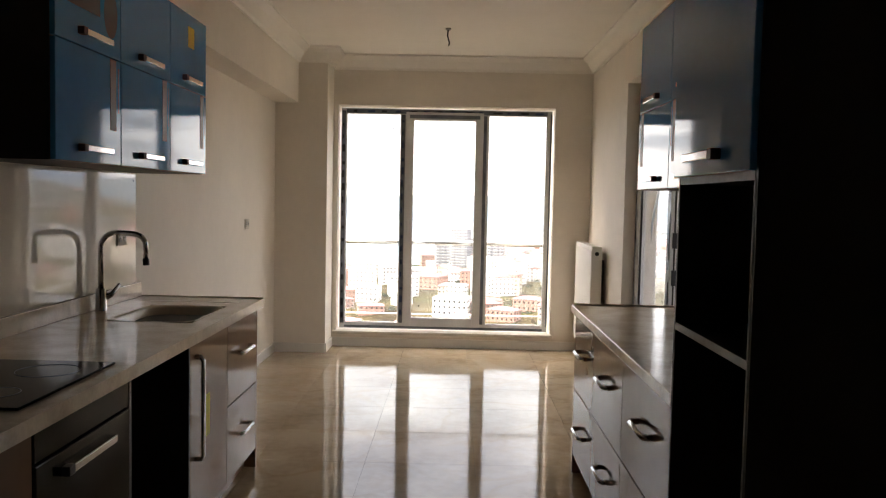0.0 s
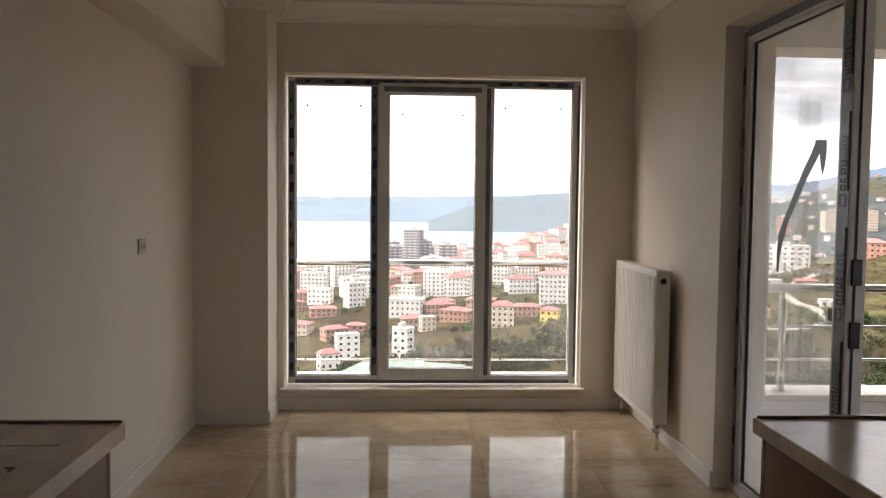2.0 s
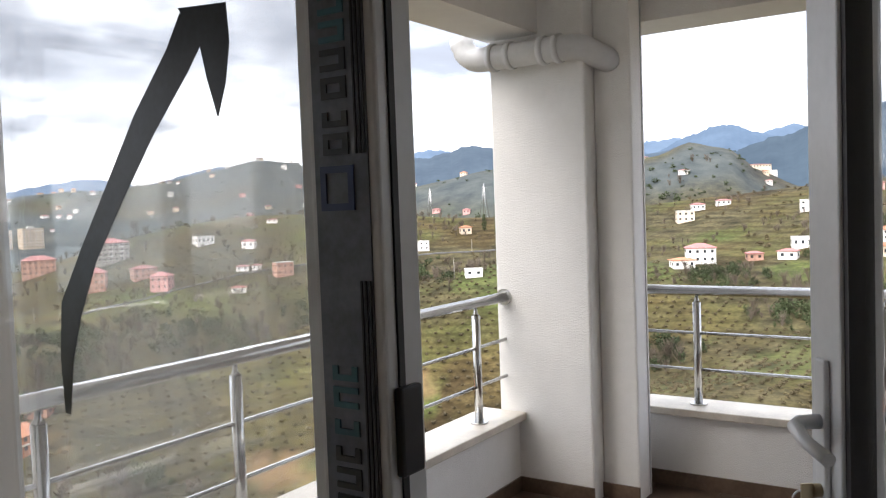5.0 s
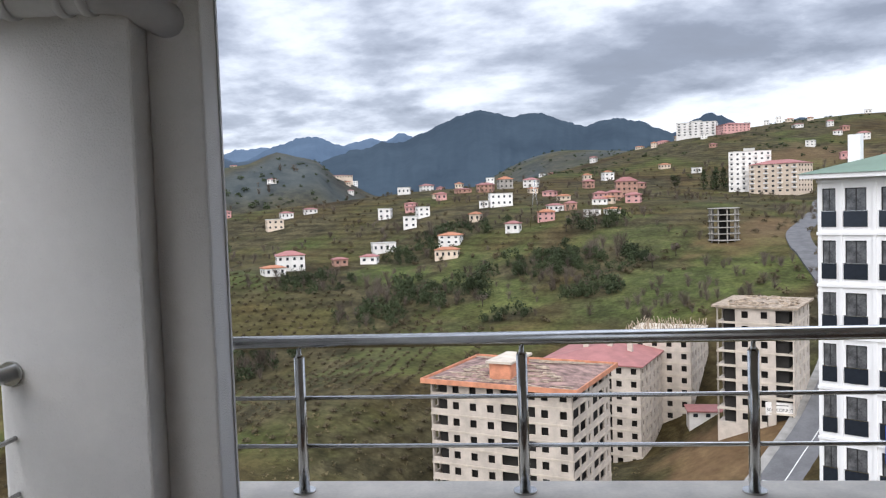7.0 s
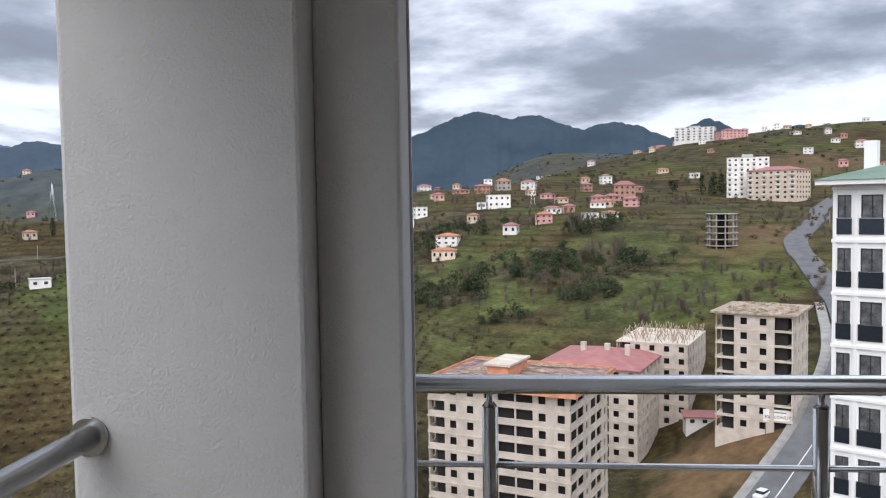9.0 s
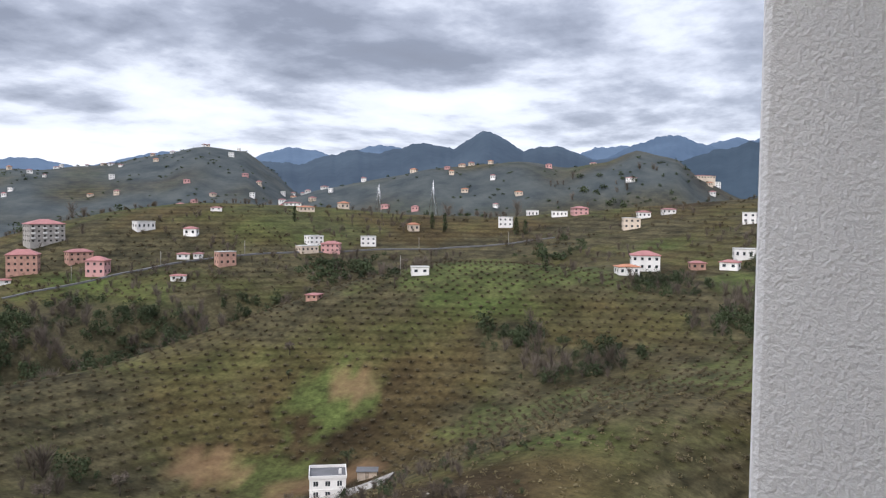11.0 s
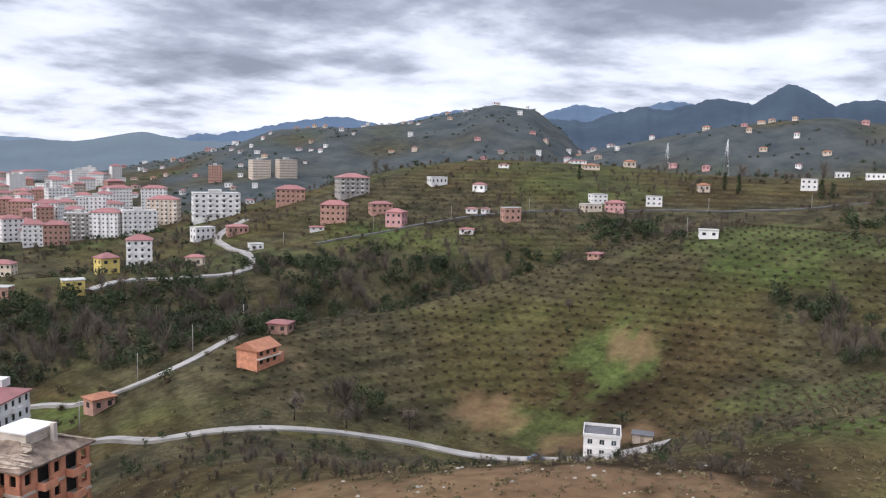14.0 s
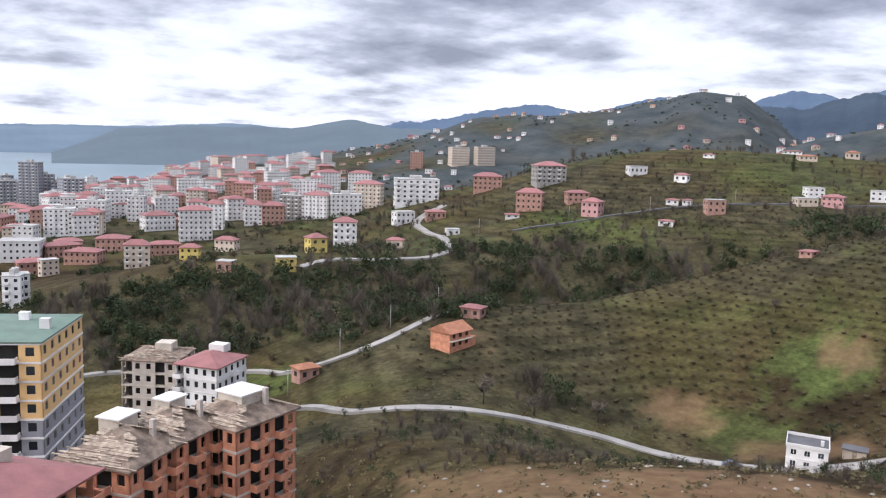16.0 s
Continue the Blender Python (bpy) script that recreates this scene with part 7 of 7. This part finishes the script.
grow = random.Random(17)
TREES = [leaf_cloud(grow, [(grow.uniform(-0.24, 0.24), grow.uniform(-0.24, 0.24), grow.uniform(0.3, 0.78), grow.uniform(0.14, 0.26)) for _ in range(8)], 190, 0.085) for _ in range(7)]
BUSHES = [leaf_cloud(grow, [(grow.uniform(-0.3, 0.3), grow.uniform(-0.3, 0.3), grow.uniform(0.25, 0.6), grow.uniform(0.2, 0.36)) for _ in range(6)], 80, 0.15) for _ in range(6)]
BARE_TREES = [twig_spray(grow, 110, 0.45, 0.011) for _ in range(7)]
HAZELS = [np.concatenate((twig_spray(grow, 26, 0.5, 0.03), leaf_cloud(grow, [(0, 0, 0.4, 0.36), (0.15, 0.1, 0.5, 0.3)], 34, 0.17))) for _ in range(6)]


def orchard():
    rg = random.Random(31)
    rows = []
    for i in range(-12, 50):
        for j in range(-14, 60):
            u = i * 5.4 + (2.7 if j % 2 else 0) + rg.uniform(-0.9, 0.9)
            v = j * 4.9 + 0.9 * noise.noise((i * 0.25, j * 0.4, 1.0)) + rg.uniform(-0.6, 0.6)
            x, y = 120 + u * 0.82 + v * 0.1, 70 + v * 0.86 - u * 0.05
            r, az = math.hypot(x - 3, y - 6), math.degrees(math.atan2(x - 3, y - 6))
            edge = from_ravine(x, y)
            if not (205 - 50 * step(50, 60, az) < r < 372 and 25 < az < 84) or edge < 34 or blob(x, y, MEADOWS) > 0.6 and r < 290 or blob(x, y, BARE) > 0.3 or woods_at(x, y) > 0.4 or rg.random() < 0.06:
                continue
            if y > 262 - (x - 120) * 0.12 and edge < 60:
                continue
            s = rg.uniform(0.8, 1.2)
            rows.append((x, y, ground_z(x, y) - 0.15, 1.25 * s, 2.5 * s))
    plant("orchard_shrubs", rows, HAZELS, shrub_mat, "rows of dark hazel shrubs on the hillside", "orchard shrubs", 1)
    rows = []
    # planted terraces on the facing slope
    for i in range(26):
        for j in range(16):
            x, y = 222 + i * 5.6 + j * 2.0 + rg.uniform(-0.6, 0.6), 330 - i * 2.6 + j * 6.0 + rg.uniform(-0.6, 0.6)
            if woods_at(x, y) < 0.3 and rg.random() < 0.9:
                rows.append((x, y, ground_z(x, y) - 0.1, rg.uniform(1.2, 1.9), rg.uniform(1.8, 2.6)))
    n = 0
    while n < 1700:
        az, r = radians(rg.uniform(8, 114)), rg.uniform(225, 700)
        x, y = CENTER.x + r * math.sin(az), CENTER.y + r * math.cos(az)
        if 25 < math.degrees(az) < 80 and r < 372 or noise.noise((x / 45, y / 45, 2.0)) + rg.uniform(-0.3, 0.3) < -0.05:
            continue
        n += 1
        s = rg.uniform(0.8, 2.6)
        rows.append((x, y, ground_z(x, y) - 0.2, 1.3 * s, 1.8 * s))
    plant("hillside_shrubs", rows, HAZELS + BUSHES, shrub_mat, "scattered dark shrubs on the slopes", "shrubs", 2)


orchard()


def woods():
    rg = random.Random(37)
    dark, pale, low = [], [], []
    n = tries = 0
    while n < 3000 and tries < 60000:
        tries += 1
        az, r = radians(rg.uniform(-8, 112)), rg.uniform(150, 950) if rg.random() < 0.3 else rg.uniform(200, 470)
        x, y = CENTER.x + r * math.sin(az), CENTER.y + r * math.cos(az)
        if woods_at(x, y) < rg.uniform(0.25, 0.8):
            continue
        n += 1
        z = ground_z(x, y)
        h = rg.choice((2.6, 3.5, 4.5, 6, 7.5)) * rg.uniform(0.8, 1.15) * (1 if r < 500 else 1.4) if r > 195 else rg.uniform(1.2, 3.2)
        green = noise.noise((x / 26, y / 26, 5.0)) + rg.uniform(-0.3, 0.3) > -0.2
        if green:
            (dark if r < 420 else low).append((x, y, z - 0.2 * h, h * 1.15, h * rg.uniform(0.9, 1.3)))
        else:
            pale.append((x, y, z - 0.1, h * 1.15, h * rg.uniform(0.8, 1.1)))
    # brushwood between the mound and the track
    k = 0
    while k < 520:
        az, r = radians(rg.uniform(8, 66)), rg.uniform(118, 176)
        x, y = CENTER.x + r * math.sin(az), CENTER.y + r * math.cos(az)
        k += 1
        if noise.noise((x / 20, y / 20, 7.0)) + rg.uniform(-0.25, 0.25) > -0.12:
            h = rg.uniform(1.2, 3.0)
            (dark if rg.random() < 0.2 else pale).append((x, y, ground_z(x, y) - 0.1, h, h * rg.uniform(0.8, 1.2)))
    # leafless trees standing about the slopes and along the tracks
    while len(pale) < 2600 and tries < 120000:
        tries += 1
        az, r = radians(rg.uniform(4, 114)), rg.uniform(260, 720)
        x, y = CENTER.x + r * math.sin(az), CENTER.y + r * math.cos(az)
        if noise.noise((x / 60, y / 60, 9.0)) + rg.uniform(-0.25, 0.25) < 0.12 or 27 < math.degrees(az) < 80 and r < 335:
            continue
        h = rg.uniform(2.5, 5.5)
        pale.append((x, y, ground_z(x, y) - 0.1, h, h * rg.uniform(0.8, 1.1)))
    # garden trees among the town's houses
    k = 0
    while k < 520 and tries < 200000:
        tries += 1
        az, r = radians(rg.uniform(-6, 24)), rg.uniform(320, 900)
        x, y = CENTER.x + r * math.sin(az), CENTER.y + r * math.cos(az)
        if noise.noise((x / 50, y / 50, 4.0)) + rg.uniform(-0.3, 0.3) < 0:
            continue
        k += 1
        h = rg.uniform(3, 7)
        low.append((x, y, ground_z(x, y) - 0.2 * h, h, h * rg.uniform(0.9, 1.3)))
    # tree lines and copses on the hills behind
    while len(low) < 2600 and tries < 200000:
        tries += 1
        az, r = radians(rg.uniform(14, 116)), rg.uniform(640, 1500)
        x, y = CENTER.x + r * math.sin(az), CENTER.y + r * math.cos(az)
        if noise.noise((x / 90, y / 90, 6.0)) + rg.uniform(-0.2, 0.2) < 0.1 or ground_z(x, y) < SEA + 3:
            continue
        h = rg.uniform(2.5, 5)
        low.append((x, y, ground_z(x, y) - 0.2 * h, h, h * rg.uniform(1.0, 1.6)))
    plant("evergreen_woods", dark, TREES, evergreen, "dark evergreen thicket in the ravine", "woods", 3)
    plant("evergreen_copses", low, BUSHES, evergreen, "dark copses on the farther hills", "woods", 4)
    plant("bare_woods", pale, BARE_TREES, bare_twigs, "leafless winter trees and scrub in the ravine", "woods", 5)


woods()


def tree(x, y, h, rx, material, label, tall=False):
    rg = random.Random(int(x * 7 + y))
    z = ground_z(x, y)
    t = thing("tree", label, "tree", "single trees", at=pose(x, y, z))
    bm = tube(bmesh.new(), [(0, 0, -0.5), (0.05, 0, h * 0.3), (0.0, 0.1, h * 0.75)], [0.05 * h ** 0.8, 0.035 * h ** 0.8, 0.01 * h], 8)
    for k in range(0 if tall else 5):
        a = rg.uniform(0, 6.28)
        tube(bm, [(0, 0, h * 0.3 + k * 0.06 * h), (rx * 0.5 * math.cos(a), rx * 0.5 * math.sin(a), h * 0.55), (rx * 0.85 * math.cos(a), rx * 0.85 * math.sin(a), h * 0.75)], [0.02 * h, 0.012 * h, 0.004 * h], 6)
    part("trunk", bm, bark, t)
    data = ([], [])
    if tall:
        for k in range(7):
            f = k / 6
            leaf_clump(data, 0, 0, h * (0.15 + 0.78 * f), rx * (1 - 0.75 * abs(f - 0.25)), h * 0.11, 50, h * 0.075, rg)
    else:
        for k in range(7):
            a, q = rg.uniform(0, 6.28), rg.uniform(0.2, 0.8)
            leaf_clump(data, rx * q * math.cos(a), rx * q * math.sin(a), h * rg.uniform(0.5, 0.85), rx * rg.uniform(0.3, 0.5), h * 0.16, 70, h * 0.06, rg)
    me = bpy.data.meshes.new("crown")
    me.from_pydata([tuple(v) for v in data[0]], [], data[1])
    me.materials.append(material)
    c = new("crown", me)
    c.parent = t


for x, y, h, rx, tall in ((273, 183, 8.5, 4.2, 0), (476, 286, 11, 2.0, 1), (474, 275, 11.5, 2.0, 1), (416, 354, 10, 1.7, 1), (325, 141, 9, 1.8, 1), (484, 228, 11, 2.4, 1), (487, 223, 9, 2.2, 1), (558, -97, 12, 4, 0), (573, -127, 15, 3, 1), (569, -118, 13, 3, 1), (577, -133, 14, 3.4, 1), (566, -124, 12, 3, 1), (392, -16, 7, 3, 0), (204, 178, 3.2, 1.4, 0), (176, 134, 5, 2.4, 0), (260, 107, 6.5, 4, 0), (420, 12, 8, 3, 0)):
    tree(x, y, h, rx, evergreen, "dark narrow cypress tree on the slope" if tall else "dark evergreen tree on the slope", bool(tall))
for x, y, h, rx in ((214, 186, 5, 2.2), (130, 166, 6, 2.5), (112, 168, 6, 2.6), (100, 172, 7, 2.8), (300, 196, 5, 2), (330, -55, 6, 2.6), (318, -44, 6, 2.6), (300, 20, 5, 2.4)):
    tree(x, y, h, rx, bare_twigs, "leafless winter tree on the slope")


def pylon(x, y, h):
    z = ground_z(x, y)
    t = thing("power_pylon", "grey lattice power pylon on the hill", "pylon", "power pylons", at=pose(x, y, z))
    s = h * 0.11
    for a, b in ((-1, -1), (1, -1), (1, 1), (-1, 1)):
        part("leg", tube(bmesh.new(), [(a * s, b * s, -1), (a * s * 0.3, b * s * 0.3, h * 0.6), (0, 0, h)], 0.14, 5), M["steel"], t)
    for k, f in enumerate((0.62, 0.74, 0.86)):
        part("crossarm", tube(bmesh.new(), [(-h * 0.13, 0, h * f), (h * 0.13, 0, h * f)], 0.13, 5), M["steel"], t)
    for k in range(5):
        q, q2 = 1 - 0.14 * k, 1 - 0.14 * (k + 1)
        for a in (-1, 1):
            part("brace", tube(bmesh.new(), [(-s * q * a, -s * q, h * 0.12 * k), (s * q2 * a, -s * q2, h * 0.12 * (k + 1))], 0.09, 4), M["steel"], t)


for x, y, h in ((533, 368, 26), (533, 319, 26), (416, -2, 24)):
    pylon(x, y, h)


def dry_scrub():
    rg = random.Random(53)
    grass, stones = ([], []), ([], [])
    for _ in range(3600):
        az, r = radians(rg.uniform(12, 98)), rg.uniform(62, 205)
        x, y = CENTER.x + r * math.sin(az), CENTER.y + r * math.cos(az)
        s = rg.uniform(0.3, 1.0)
        leaf_clump(grass, x, y, ground_z(x, y) + 0.25 * s, 0.8 * s, 0.4 * s, 9, 0.5 * s, rg)
    for _ in range(150):
        az, r = radians(rg.uniform(14, 60)), rg.uniform(85, 130)
        x, y = CENTER.x + r * math.sin(az), CENTER.y + r * math.cos(az)
        if blob(x, y, BARE) < 0.1 and rg.random() < 0.7:
            continue
        z, s = ground_z(x, y), rg.uniform(0.12, 0.45)
        k = len(stones[0])
        stones[0].extend([Vector((x + s * rg.uniform(0.6, 1.2) * math.cos(a), y + s * rg.uniform(0.6, 1.2) * math.sin(a), z - 0.1 + s * h)) for h, n in ((0.0, 5), (0.5, 5)) for a in (2 * math.pi * i / n for i in range(n))] + [Vector((x, y, z + s * 0.75))])
        for i in range(5):
            j = (i + 1) % 5
            stones[1].append((k + i, k + j, k + 5 + j, k + 5 + i))
            stones[1].append((k + 5 + i, k + 5 + j, k + 10))
    stuff("dry_grass_tufts", grass, foliage("dry_grass", (0.14, 0.115, 0.062), (0.07, 0.06, 0.035)), "dry winter grass and scrub below the building", "dry grass")
    stuff("loose_stones", stones, mat("pale_stone", (0.33, 0.3, 0.25), 0.9, vary=0.15, scale=1.0), "pale loose stones on the bare mound", "stones")


dry_scrub()


def billboard():
    x, y = 169.6, -45.5
    zg = ground_z(x, y)
    t = thing("billboard", "white site billboard with black lettering on posts", "billboard", at=pose(x, y, zg, 0, 0, -107))
    part("panel", one_box(-2.7, 2.7, -0.06, 0.06, 1.6, 4.2), PAINT["w"], t)
    for u in (-2.3, 2.3):
        part("post", one_box(u - 0.08, u + 0.08, 0.06, 0.2, -1.5, 4.0), M["steel"], t)
    curve = bpy.data.curves.new("lettering", "FONT")
    curve.body, curve.size, curve.align_x, curve.extrude = "306 KONUT", 0.95, "CENTER", 0.01
    tmp = bpy.data.objects.new("lettering", curve)
    me = bpy.data.meshes.new_from_object(tmp)
    bpy.data.objects.remove(tmp)
    me.materials.clear()
    me.materials.append(M["gasket"])
    ob = new("lettering", me)
    ob.parent = t
    ob.matrix_basis = Matrix.Translation((0, -0.075, 2.35)) @ Matrix.Rotation(math.pi / 2, 4, "X")
    for z, w in ((3.55, 1.6), (1.85, 1.9)):
        part("printed_bar", one_box(-w, w, -0.07, -0.06, z, z + 0.16), M["gasket"], t, "dark unreadable line")


billboard()


def utility_pole(x, y, h=8.0):
    t = thing("utility_pole", "plain concrete utility pole beside the road", "utility pole", "utility poles", at=pose(x, y, ground_z(x, y)))
    part("pole", tube(bmesh.new(), [(0, 0, -1), (0, 0, h)], [0.16, 0.09], 8), PAINT["g"], t)
    part("crossarm", one_box(-0.8, 0.8, -0.05, 0.05, h - 0.7, h - 0.58), M["darkmetal"], t)


for x, y in ((64, 214), (84, 229), (103, 236), (125, 247), (150, 256), (175, 340), (215, 380), (262, 366), (300, 346), (345, 330), (388, 300), (425, 265), (460, 222), (288, 190), (150, -48), (205, -80), (260, -98), (320, -112), (380, -132)):
    utility_pole(x, y)

# ---- tiles, last ----
def tiles(parent, name, x0, x1, y0, y1, size, z0, z1, material, joint=0.003):
    cache = {}
    nx, ny = math.ceil((x1 - x0) / size), math.ceil((y1 - y0) / size)
    for i in range(nx):
        for j in range(ny):
            a0, a1 = x0 + i * size, min(x1, x0 + (i + 1) * size)
            b0, b1 = y0 + j * size, min(y1, y0 + (j + 1) * size)
            if a1 - a0 < 0.02 or b1 - b0 < 0.02:
                continue
            w, d = round(a1 - a0 - joint, 4), round(b1 - b0 - joint, 4)
            if (w, d) not in cache:
                bm = one_box(0, w, 0, d, z0, z1)
                me = bpy.data.meshes.new(name)
                bm.to_mesh(me)
                bm.free()
                me.materials.append(material)
                cache[w, d] = me
            ob = new(name, cache[w, d])
            ob.parent = parent
            ob.location = (a0 + joint / 2, b0 + joint / 2, 0)


tiles(floor_ob, "tile", LEFT, RIGHT + 0.08, SOUTH, NORTH, 0.6, -0.012, 0.0, M["marble"], 0.0015)
tiles(bpy.data.objects["balcony_slab"], "tile", 1.56, 4.8, 1.2, 6.72, 0.33, -0.026, -0.014, M["balconyfloor"], 0.004)
